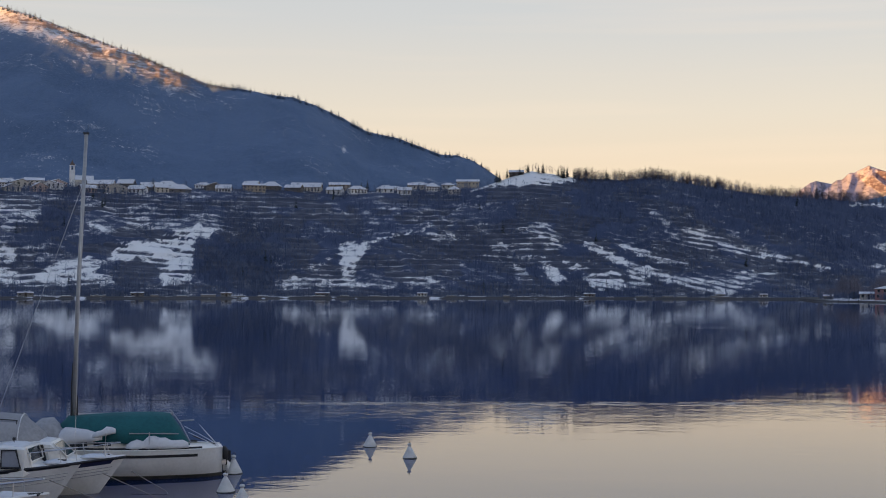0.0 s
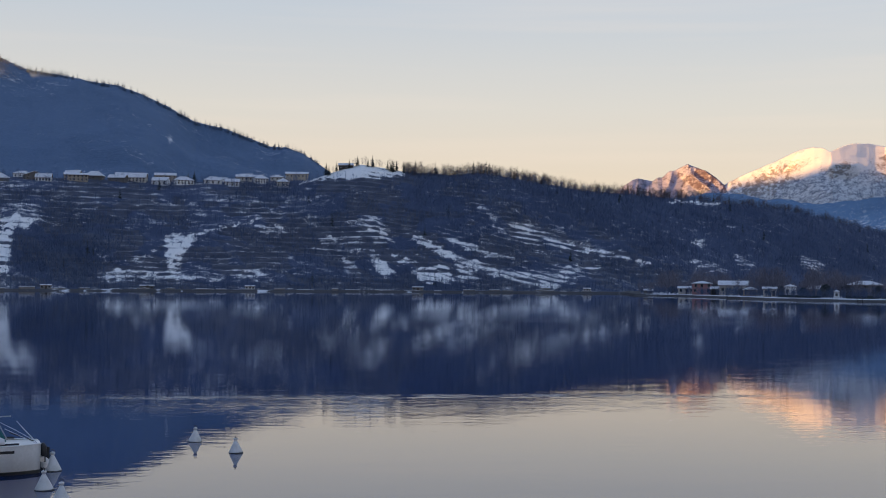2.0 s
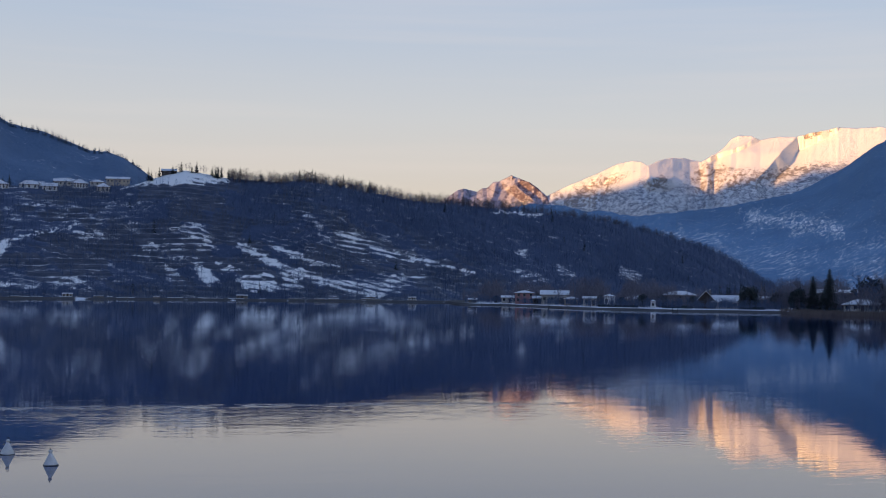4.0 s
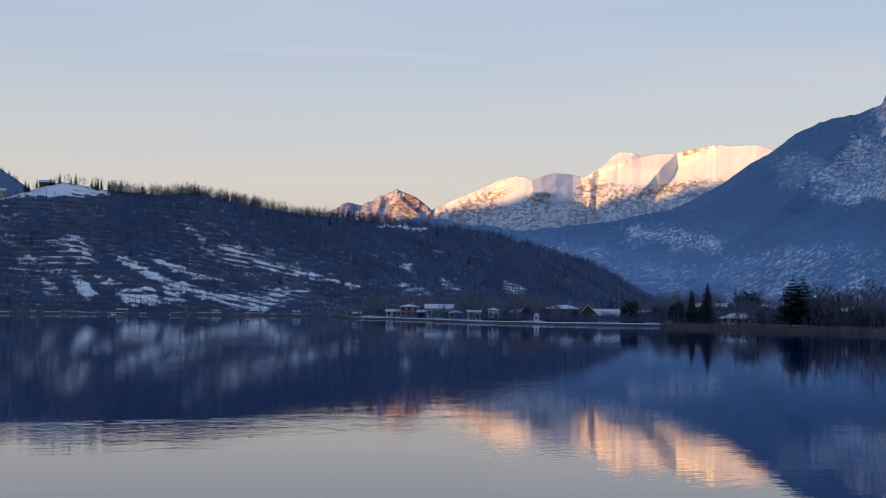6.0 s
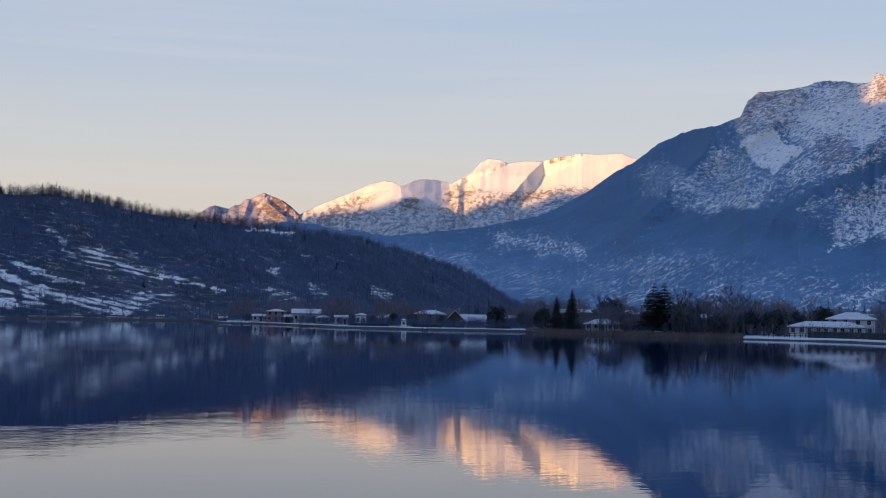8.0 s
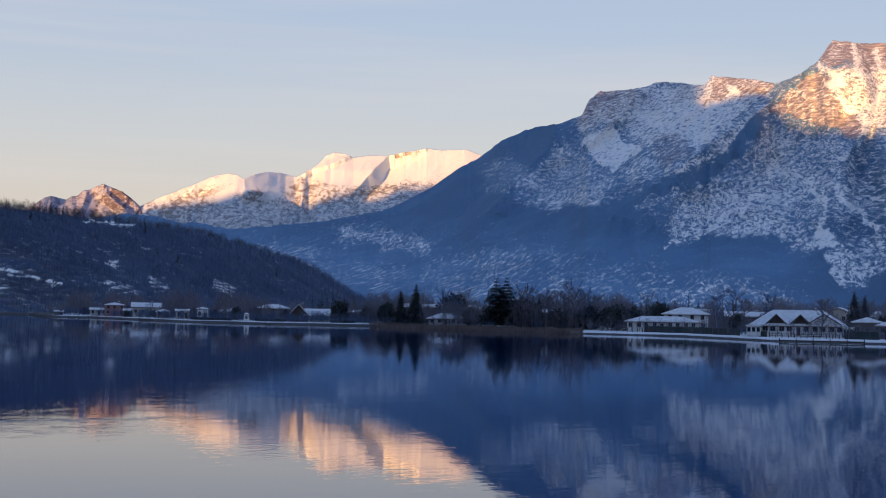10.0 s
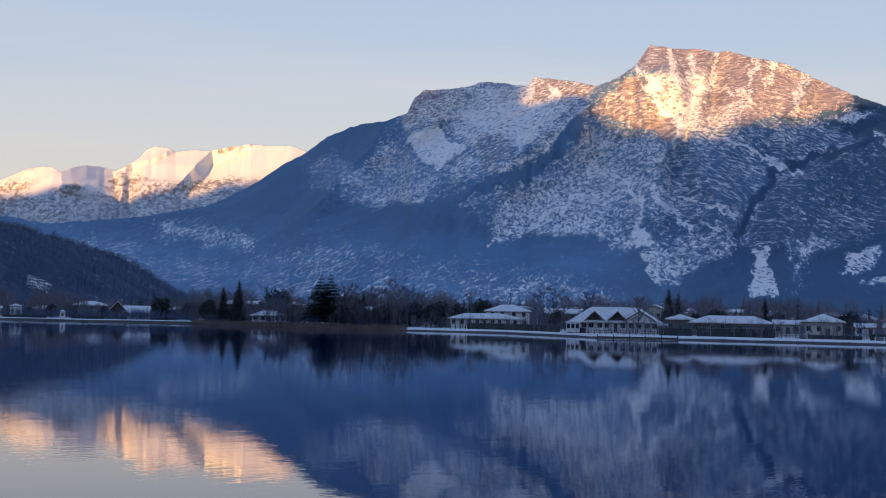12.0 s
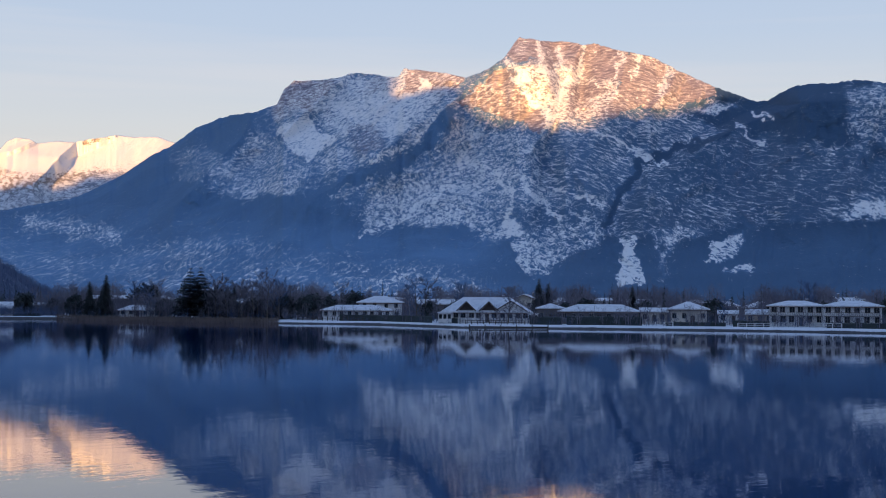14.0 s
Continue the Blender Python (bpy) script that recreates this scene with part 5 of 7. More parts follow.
for a, off, size, turn in ((30.53, 22, 0.82, 70), (31.0, 30, 0.6, 160), (36.5, 30, 0.7, 20), (49.6, 60, 0.85, 240), (50.0, 62, 0.75, 10), (53.6, 60, 0.7, 99)):
    plant_copy(spruce, a, off, 1.4, size, turn)
cedar = fir_tree(12, 16.2, 0.40, "broad old cedar with layered drooping boughs", 15, 28, (-0.16, 0.14))
plant(cedar, 34.65, 24, 1.4)
plant_copy(cedar, 35.1, 27, 1.4, 0.98, 140)
plant(round_bush(5, 8.2, 6.6, "dense dark evergreen tree beside the chalet"), 27.93, 16, 1.3)
plant(round_bush(6, 7.6, 8.2, "dense dark evergreen tree near the pavilion"), 39.75, 22, 1.3)
dark_yew = round_bush(8, 5.4, 6.0, "low dark evergreen among the shore houses")
plant(dark_yew, 44.9, 48, 1.3)
for a, off, size, turn in ((29.1, 26, 1.0, 15), (29.95, 28, 1.25, 95), (32.8, 62, 1.9, 30), (35.75, 30, 1.6, 80), (36.2, 32, 1.3, 140), (37.4, 28, 1.1, 210), (38.7, 26, 1.25, 60), (41.6, 60, 1.5, 20), (46.0, 52, 0.9, 40), (50.7, 40, 0.9, 100), (51.6, 44, 1.1, 10), (54.1, 44, 1.0, 70), (57.0, 40, 1.1, 200), (59.4, 30, 0.9, 150), (61.5, 34, 1.0, 20), (64.0, 40, 1.1, 300), (21.7, 30, 0.7, 60), (24.3, 30, 0.8, 90), (19.0, 34, 0.8, 33), (17.2, 20, 0.55, 12), (20.1, 15, 0.5, 70), (22.6, 14, 0.6, 130), (23.5, 22, 0.8, 210), (25.6, 17, 0.7, 260), (18.95, 9, 0.4, 300), (33.6, 34, 1.0, 44), (38.0, 36, 1.1, 55)):
    plant_copy(dark_yew, a, off, 1.3, size, turn)
plant(round_bush(7, 6.6, 6.8, "dense dark evergreen shrub near the pavilion"), 40.5, 24, 1.3)

# ---- buildings ----
def wall_paint(name, base, stain):
    return plain(name, base, stain, 0.35, 0.85, relief=0.01)


M_CREAM = wall_paint("cream_plaster", (0.62, 0.57, 0.49), (0.51, 0.47, 0.41))
M_WHITE = wall_paint("white_plaster", (0.80, 0.79, 0.77), (0.68, 0.67, 0.65))
M_PINK = wall_paint("red_plaster", (0.44, 0.23, 0.22), (0.36, 0.18, 0.175))
M_ROSE = wall_paint("faded_rose_plaster", (0.56, 0.42, 0.37), (0.47, 0.36, 0.32))
M_OCHRE = wall_paint("ochre_plaster", (0.44, 0.36, 0.27), (0.36, 0.29, 0.22))
M_GREYWALL = wall_paint("grey_plaster", (0.17, 0.16, 0.155), (0.12, 0.115, 0.115))
M_PLANK = plain("dark_planks", (0.045, 0.034, 0.030), (0.080, 0.060, 0.050), 0.8, 0.8, relief=0.02)
M_ROOF = plain("brown_roof_tiles", (0.12, 0.075, 0.055), (0.19, 0.12, 0.09), 0.9, 0.85, relief=0.03)
M_FRAME = plain("window_frame_paint", (0.42, 0.39, 0.35), (0.34, 0.31, 0.28), 2, 0.6, relief=0)
M_GLASS = plain("dark_window_glass", (0.015, 0.018, 0.022), (0.03, 0.034, 0.04), 0.5, 0.08, relief=0)
M_STONE = plain("grey_stone_wall", (0.16, 0.15, 0.14), (0.26, 0.24, 0.22), 0.8, 0.9, relief=0.05)
M_IRON = plain("dark_iron", (0.05, 0.05, 0.055), (0.09, 0.085, 0.08), 3, 0.5, 0.6, relief=0)

PANES = {}


def window_meshes(w, h):
    """Frame and pane of a window, shared by all of one size."""
    if (w, h) not in PANES:
        fr = Shape().box(-w / 2 - 0.08, w / 2 + 0.08, -0.06, 0.02, -0.1, 0).box(-w / 2 - 0.08, w / 2 + 0.08, -0.06, 0.02, h, h + 0.1)
        fr.box(-w / 2 - 0.08, -w / 2, -0.06, 0.02, 0, h).box(w / 2, w / 2 + 0.08, -0.06, 0.02, 0, h).box(-0.03, 0.03, -0.05, 0.02, 0, h)
        PANES[w, h] = fr.mesh("window", M_FRAME), Shape().box(-w / 2, w / 2, -0.02, 0.02, 0, h).mesh("pane", M_GLASS)
    return PANES[w, h]


def roof_shell(kind, w, d, eave, ridge, over, thick, lift=0.0):
    """A roof as one closed slab. kind: side (ridge along the lake), front (gable to the lake) or hip."""
    x, y0, y1 = w / 2 + over, -over, d + over
    e, t = eave - (ridge - eave) * over / (d / 2 if kind != "front" else w / 2) + lift, ridge + lift
    if kind == "front":
        top = [(-x, y0, e), (0, y0, t), (x, y0, e), (-x, y1, e), (0, y1, t), (x, y1, e)]
        low = [(a, b, c - thick) for a, b, c in top]
        f = [(0, 1, 4, 3), (1, 2, 5, 4)]
        rim = [0, 1, 2, 5, 4, 3]
    elif kind == "side":
        top = [(-x, y0, e), (x, y0, e), (-x, d / 2, t), (x, d / 2, t), (-x, y1, e), (x, y1, e)]
        low = [(a, b, c - thick) for a, b, c in top]
        f = [(0, 1, 3, 2), (2, 3, 5, 4)]
        rim = [0, 1, 3, 5, 4, 2]
    else:
        k = max(x - (d / 2 + over), 0.15)
        top = [(-x, y0, e), (x, y0, e), (x, y1, e), (-x, y1, e), (-k, d / 2, t), (k, d / 2, t)]
        low = [(a, b, c - thick) for a, b, c in top]
        f = [(0, 1, 5, 4), (1, 2, 5), (2, 3, 4, 5), (3, 0, 4)]
        rim = [0, 1, 2, 3]
    n = len(top)
    faces = f + [tuple(i + n for i in q)[::-1] for q in f]
    faces += [(rim[i] + n, rim[(i + 1) % len(rim)] + n, rim[(i + 1) % len(rim)], rim[i]) for i in range(len(rim))]
    return Shape().add(top + low, faces)


def house(az, off, z, w, d, eave, ridge, kind, wall, label, floors=1, bays=4, over=0.6, turn=0.0, name="house", category="house", group="lakeside houses", chimney=True, balcony=False, door=True, snow=0.28, gable=None, win=(1.0, 1.25)):
    """A house with its front on the lake side: walls, roof under snow, windows floor by floor, a door, a chimney."""
    h = thing(name, facing(az, off, z, turn), label, category, group)
    ridge = ridge if name == "restaurant" or kind == "front" or group == "village houses" else eave + (ridge - eave) * 0.66
    body = Shape().box(-w / 2, w / 2, 0, d, -0.6, eave)
    part("wall", body, wall, h)
    if kind == "front":
        g = Shape().add([(-w / 2, 0.01, eave), (w / 2, 0.01, eave), (0, 0.01, ridge - 0.1), (-w / 2, d, eave), (w / 2, d, eave), (0, d, ridge - 0.1)], [(0, 1, 2)])
        part("gable", Shape().add(g.v[:3], [(0, 1, 2)]), gable or wall, h)
        part("gable", Shape().add(g.v[3:], [(2, 1, 0)]), gable or wall, h)
    elif kind == "side":
        g = Shape().add([(-w / 2, 0, eave), (-w / 2, d, eave), (-w / 2, d / 2, ridge - 0.1), (w / 2, 0, eave), (w / 2, d, eave), (w / 2, d / 2, ridge - 0.1)], [(0, 2, 1)])
        part("gable", Shape().add(g.v[:3], [(0, 2, 1)]), gable or wall, h)
        part("gable", Shape().add(g.v[3:], [(0, 1, 2)]), gable or wall, h)
    roof = part("roof", roof_shell(kind, w, d, eave, ridge, over, 0.18, 0.1), M_ROOF, h)
    part("snow_cover", roof_shell(kind, w, d, eave, ridge, over - 0.06, snow, 0.1 + snow + 0.004), M_SNOW, roof, "thick white snow")
    fm, pm = window_meshes(*win)
    step = eave / floors
    for k in range(floors):
        for i in range(bays):
            cx = -w / 2 + w * (i + 0.5) / bays + (0.25 if (i + k) % 2 else -0.15) * min(1.0, w / bays * 0.2)
            if door and k == 0 and i == bays // 2:
                dr = part("door", Shape().box(cx - 0.5, cx + 0.5, -0.05, 0.02, -0.1, 2.05), M_PLANK, h)
                continue
            wd = part("window", fm, M_FRAME, h)
            wd.matrix_local = pose(cx, -0.012, k * step + step * 0.36)
            part("pane", pm, M_GLASS, wd)
    for sx in (-1, 1):
        wd = part("window", fm, M_FRAME, h)
        wd.matrix_local = pose(sx * (w / 2 + 0.012), d * 0.4, step * 0.36, 0, 0, 90 * sx)
        part("pane", pm, M_GLASS, wd)
    if chimney:
        c = part("chimney", Shape().box(w * 0.2 - 0.3, w * 0.2 + 0.3, d * 0.55, d * 0.55 + 0.6, eave, ridge + 0.7), M_STONE, h)
        part("cap", Shape().box(w * 0.2 - 0.4, w * 0.2 + 0.4, d * 0.55 - 0.1, d * 0.55 + 0.7, ridge + 0.72, ridge + 0.9), M_SNOW, c)
    if balcony:
        b = part("balcony", Shape().box(-w * 0.46, w * 0.46, -1.2, -0.02, step - 0.12, step + 0.04), M_GREYWALL, h)
        rail = Shape().box(-w * 0.46, w * 0.46, -1.2, -1.14, step + 0.92, step + 0.99)
        for k in range(int(w * 2.2)):
            x = -w * 0.46 + w * 0.92 * k / (int(w * 2.2) - 1)
            rail.box(x - 0.025, x + 0.025, -1.19, -1.15, step + 0.04, step + 0.92)
        part("railing", rail, M_PLANK, b)
        for x in (-0.46, -0.15, 0.15, 0.46):
            part("post", Shape().box(w * x - 0.1, w * x + 0.1, -1.15, -0.95, -0.4, step - 0.12), M_WHITE, b)
    return h


# houses of the flat shore, along the water
house(16.2, 8, 1.2, 4.2, 3.5, 1.2, 2.0, "side", M_GREYWALL, "small grey boat shed with a snowy roof", 1, 2, 0.35, name="shed", category="shed", chimney=False, win=(0.7, 0.5))
house(18.45, 14, 1.4, 8.8, 8.0, 4.6, 6.0, "hip", M_PINK, "red plastered two-storey house with a snowy roof", 2, 3, 0.5)
house(17.8, 12, 1.3, 7.6, 6.0, 2.3, 3.5, "side", M_CREAM, "low cream annexe with a snowy roof beside the red house", 1, 3, 0.5, chimney=False)
house(19.75, 25, 1.5, 12.0, 8.0, 4.0, 6.4, "side", M_CREAM, "wide cream house under a broad snowy roof", 1, 4, 0.8)
house(19.15, 16, 1.4, 7.0, 5.0, 2.2, 3.5, "side", M_GREYWALL, "low grey garage with a snowy roof", 1, 2, 0.5, chimney=False)
house(20.45, 18, 1.4, 6.0, 5.0, 2.2, 3.4, "hip", M_OCHRE, "small ochre garden house with a snowy roof", 1, 2, 0.4, chimney=False)
house(21.25, 14, 1.4, 5.3, 5.0, 2.6, 3.6, "side", M_CREAM, "small cream house with a snowy roof", 1, 2, 0.4, chimney=False)
house(22.08, 20, 1.4, 4.4, 5.0, 3.6, 4.6, "hip", M_WHITE, "narrow white cottage with a snowy roof", 1, 2, 0.35, chimney=False)
house(23.2, 34, 1.4, 8.0, 6.0, 2.8, 4.3, "side", M_OCHRE, "low ochre house half hidden by bushes", 1, 3, 0.5)
house(23.94, 5, 1.0, 1.9, 1.9, 2.4, 3.1, "hip", M_WHITE, "white bathing kiosk on the snowy bank", 1, 1, 0.25, name="kiosk", category="kiosk", chimney=False, win=(0.7, 0.9), door=False, snow=0.15)
house(25.05, 40, 1.6, 12.7, 8.0, 4.4, 6.3, "hip", M_GREYWALL, "long grey house with a low snowy hip roof", 2, 5, 0.7)
house(26.15, 18, 1.3, 7.5, 11.0, 2.2, 6.2, "front", M_PLANK, "dark timber boathouse chalet with a steep gable", 1, 3, 0.7, gable=M_PLANK)
house(26.95, 19, 1.3, 9.5, 8.0, 2.3, 5.6, "side", M_CREAM, "low cream wing with a steep snowy roof beside the chalet", 1, 4, 0.6, chimney=False)
house(28.75, 36, 1.5, 12.0, 7.0, 3.2, 4.6, "side", M_GREYWALL, "long grey bungalow with a snowy roof among bare trees", 1, 5, 0.5)
house(30.3, 48, 1.5, 9.0, 7.0, 3.4, 5.0, "hip", M_WHITE, "white house with a snowy roof behind the spruces", 1, 3, 0.5)
house(32.2, 60, 1.6, 27.0, 9.0, 5.8, 7.3, "side", M_GREYWALL, "long two-storey grey guesthouse with a flat snowy roof", 2, 9, 0.6)
house(32.5, 28, 1.3, 12.4, 8.0, 2.2, 4.4, "hip", M_WHITE, "low white house with a broad snowy roof behind the reeds", 1, 5, 0.8)
house(35.0, 50, 1.4, 9.0, 7.0, 3.0, 4.6, "side", M_CREAM, "cream house with a snowy roof behind the cedar", 1, 3, 0.5)
house(37.0, 46, 1.5, 7.0, 7.0, 4.6, 6.4, "side", M_OCHRE, "ochre house with a snowy roof among bare trees", 2, 3, 0.5)
house(38.9, 34, 1.4, 8.0, 6.0, 3.0, 4.6, "hip", M_WHITE, "white cottage with a snowy roof behind the willows", 1, 3, 0.5)
house(41.75, 18, 1.5, 21.4, 9.0, 2.6, 4.6, "hip", M_WHITE, "long white lakeside pavilion with a broad snowy hip roof", 1, 9, 0.8, chimney=False)
house(42.75, 30, 1.6, 13.6, 10.0, 5.0, 7.6, "hip", M_WHITE, "white villa with a steep snowy hip roof", 2, 4, 0.9)
house(45.3, 60, 1.6, 14.0, 8.0, 4.5, 6.4, "side", M_GREYWALL, "grey house behind the bare trees", 2, 4, 0.6)
big = house(47.35, 20, 1.5, 23.5, 10.5, 2.9, 6.3, "hip", M_WHITE, "large white lakeside restaurant with gabled snowy roof and window row", 1, 11, 1.0, name="restaurant", category="restaurant", win=(1.2, 1.5))
for gx, gw, gh, gable in ((-5.6, 4.4, 5.2, M_PLANK), (0.6, 4.4, 5.2, M_PLANK), (6.6, 8.0, 5.4, M_WHITE)):
    dormer = part("gable_front", Shape().add([(gx - gw / 2, -0.35, 3.0), (gx + gw / 2, -0.35, 3.0), (gx, -0.35, gh), (gx - gw / 2, 5, 3.0), (gx + gw / 2, 5, 3.0), (gx, 5, gh)], [(0, 1, 2), (0, 2, 5, 3), (1, 4, 5, 2)]), gable, big)
    over = Shape()
    for sx in (-1, 1):
        over.add([(gx + sx * (gw / 2 + 0.5), -1.1, 2.75), (gx, -1.1, gh + 0.15), (gx, 5, gh + 0.15), (gx + sx * (gw / 2 + 0.5), 5, 2.75), (gx + sx * (gw / 2 + 0.5), -1.1, 3.0), (gx, -1.1, gh + 0.45), (gx, 5, gh + 0.45), (gx + sx * (gw / 2 + 0.5), 5, 3.0)],
                 [(0, 1, 5, 4), (4, 5, 6, 7), (0, 3, 2, 1), (0, 4, 7, 3)])
    part("gable_snow", over, M_SNOW, dormer, "snow on the gable roof")
    part("verge_board", Shape().tube([(gx - gw / 2 - 0.5, -1.14, 2.85), (gx, -1.14, gh + 0.2), (gx + gw / 2 + 0.5, -1.14, 2.85)], 0.13, 0.13, 4), M_PLANK, dormer)
for x0, x1, y0, y1, top in ((-13.2, -9.6, -2.0, 4, 2.2), (11.4, 14.0, -1.5, 6, 2.1)):
    veranda = part("veranda", Shape().box(x0, x1, y0, y1, -0.4, top), M_WHITE, big)
    part("veranda_roof", Shape().box(x0 - 0.3, x1 + 0.3, y0 - 0.4, y1 + 0.1, top + 0.02, top + 0.3, 0.1), M_SNOW, veranda)
    for k in range(3):
        part("veranda_window", Shape().box(x0 + (x1 - x0) * (k + 0.15) / 3, x0 + (x1 - x0) * (k + 0.85) / 3, y0 - 0.03, y0 + 0.02, 0.7, top - 0.3), M_GLASS, veranda)
house(50.1, 24, 1.5, 7.5, 7.0, 3.6, 5.2, "hip", M_GREYWALL, "grey house with a snowy roof and a tall flue", 1, 3, 0.5)
house(52.2, 20, 1.5, 21.0, 9.0, 3.0, 5.3, "hip", M_GREYWALL, "long grey lakeside building with a snowy hip roof", 1, 9, 0.9, chimney=False)
house(54.5, 26, 1.5, 7.0, 6.0, 2.8, 4.2, "side", M_CREAM, "small cream house with a snowy roof behind a hedge", 1, 3, 0.5)
house(55.95, 20, 1.5, 9.6, 9.0, 3.8, 6.2, "hip", M_CREAM, "square cream house with a pyramid roof under snow", 1, 4, 0.9, chimney=False)
house(57.6, 26, 1.5, 5.0, 5.0, 2.4, 3.6, "side", M_WHITE, "small white garden house with a snowy roof", 1, 2, 0.4, chimney=False)
house(58.9, 24, 1.5, 7.0, 6.0, 2.4, 4.0, "side", M_OCHRE, "low ochre outbuilding with a snowy roof", 1, 3, 0.4, chimney=False)
house(60.38, 18, 1.3, 13.4, 9.0, 4.9, 6.5, "hip", M_WHITE, "white two-storey lakeside villa with a balcony and snowy hip roof", 2, 6, 0.8, balcony=True, win=(1.2, 1.5))
house(62.62, 18, 1.3, 14.0, 9.0, 4.9, 6.5, "hip", M_WHITE, "white two-storey lakeside villa with a balcony and snowy hip roof", 2, 6, 0.8, balcony=True, win=(1.2, 1.5))
house(65.2, 20, 1.4, 12.0, 9.0, 4.6, 6.4, "side", M_CREAM, "cream two-storey house beside the villas", 2, 5, 0.7)
r = random.Random(4)
for k in range(22):
    a = 29.5 + 38 * (k + r.random() * 0.8) / 22
    house(a, 95 + 60 * r.random(), 2.0, r.uniform(9, 15), 8, r.uniform(3.2, 5.5), r.uniform(5.8, 7.6), r.choice(("side", "hip", "front")), r.choice((M_CREAM, M_WHITE, M_GREYWALL, M_OCHRE)),
          "house with a snowy roof far back among bare trees", 2, 4, 0.7, r.uniform(-20, 20), group="houses behind the shore wood")

# ---- the village on the brow of the hill ----
def on_brow(az, s):
    x, y, z, *_ = hill_surface(np.array([az]), np.array([s]))
    return float(x[0]), float(y[0]), float(z[0])


def village_house(az, s, w, eave, ridge, kind, wall, floors, bays, label, turn=0.0, lift=0.0):
    h = house(0, 0, 0, w, 7.0, eave, ridge, kind, wall, label, floors, bays, 0.5, group="village houses", door=False, win=(0.9, 1.1))
    px, py, pz = on_brow(az, s)
    h.matrix_world = pose(px, py, pz + lift, 0, 0, -az + turn)
    return h


for a, s, w, eave, ridge, kind, wall, floors, bays in ((-8.15, 0.97, 15, 4.2, 5.4, "side", M_OCHRE, 2, 6), (-10.3, 1.02, 11, 3.0, 4.6, "hip", M_WHITE, 1, 4), (-5.9, 1.03, 21, 4.2, 5.8, "side", M_CREAM, 2, 8),
                                                        (-4.5, 1.0, 14, 3.8, 5.4, "side", M_OCHRE, 2, 5), (-1.1, 1.0, 14, 3.0, 4.6, "side", M_CREAM, 1, 5), (1.05, 1.05, 16, 6.4, 7.8, "side", M_OCHRE, 2, 6), (0.2, 1.0, 9, 2.6, 4.0, "hip", M_CREAM, 1, 3),
                                                        (-2.2, 1.05, 9, 3.0, 4.4, "side", M_WHITE, 1, 3), (3.15, 0.99, 10, 2.4, 3.8, "side", M_PLANK, 1, 3), (-17.2, 1.04, 12, 5.0, 6.6, "side", M_CREAM, 2, 4)):
    village_house(a, s, w, eave, ridge, kind, wall, floors, bays, "village house with a snowy roof on the brow of the hill")
for k in range(58):
    a = (-26 + 14.5 * (k + 0.8 * r.random()) / 44) if k < 44 else (-11.3 + 12.6 * (k - 44 + 0.8 * r.random()) / 14)
    if abs(a + 15.7) < 0.3:
        continue
    s = (0.91, 0.965, 1.02)[k % 3] + 0.03 * r.random() if k < 44 else 0.93 + 0.09 * r.random()
    eave = r.uniform(2.2, 3.4)
    village_house(a, s, r.uniform(8, 15), eave, eave + r.uniform(1.9, 2.8), r.choice(("side", "side", "hip", "front")), r.choice((M_CREAM, M_CREAM, M_ROSE, M_GREYWALL, M_WHITE)), 2, r.choice((3, 4, 5)),
                  "plastered village house with a snowy roof on the hill", r.uniform(-25, 25))

px, py, pz = on_brow(-15.7, 1.02)
church = thing("church", pose(px, py, pz, 0, 0, 15.7), "small village church with a slender pale bell tower", "church")
part("tower", Shape().box(-1.7, 1.7, -1.7, 1.7, -1, 11.0), M_WHITE, church)
belfry = part("belfry", Shape().box(-1.9, 1.9, -1.9, 1.9, 11.0, 11.3).box(-1.6, -0.6, -1.6, 1.6, 11.3, 14).box(0.6, 1.6, -1.6, 1.6, 11.3, 14).box(-1.9, 1.9, -1.9, 1.9, 14, 14.3), M_WHITE, church)
part("bell", Shape().rings([[(0.5 * c * math.cos(t), 0.5 * c * math.sin(t), 12 + k) for t in np.linspace(0, 2 * math.pi, 9)[:-1]] for c, k in ((1, 0), (0.7, 0.3), (0.5, 1.0))]), M_IRON, belfry)
part("spire", Shape().rings([[(c * math.cos(t), c * math.sin(t), 14.3 + k) for t in np.linspace(0, 2 * math.pi, 9)[:-1]] for c, k in ((1.9, 0), (1.3, 0.9), (0.5, 2.2), (0.05, 3.6))]), M_ROOF, church)
nave = part("nave", Shape().box(1.7, 13, -3.5, 4.5, -1, 5.0), M_CREAM, church)
part("nave_roof", Shape().add([(1.7, -4, 4.9), (13.4, -4, 4.9), (13.4, 0.5, 8), (1.7, 0.5, 8), (1.7, 5, 4.9), (13.4, 5, 4.9)], [(0, 1, 2, 3), (3, 2, 5, 4), (0, 3, 4), (1, 5, 2), (0, 4, 5, 1)]), M_SNOW, nave, "snowy church roof")

# firs and small trees on the snowy knoll and in the village
knoll = fir_tree(21, 7.5, 0.22, "dark fir standing on the snowy hill")
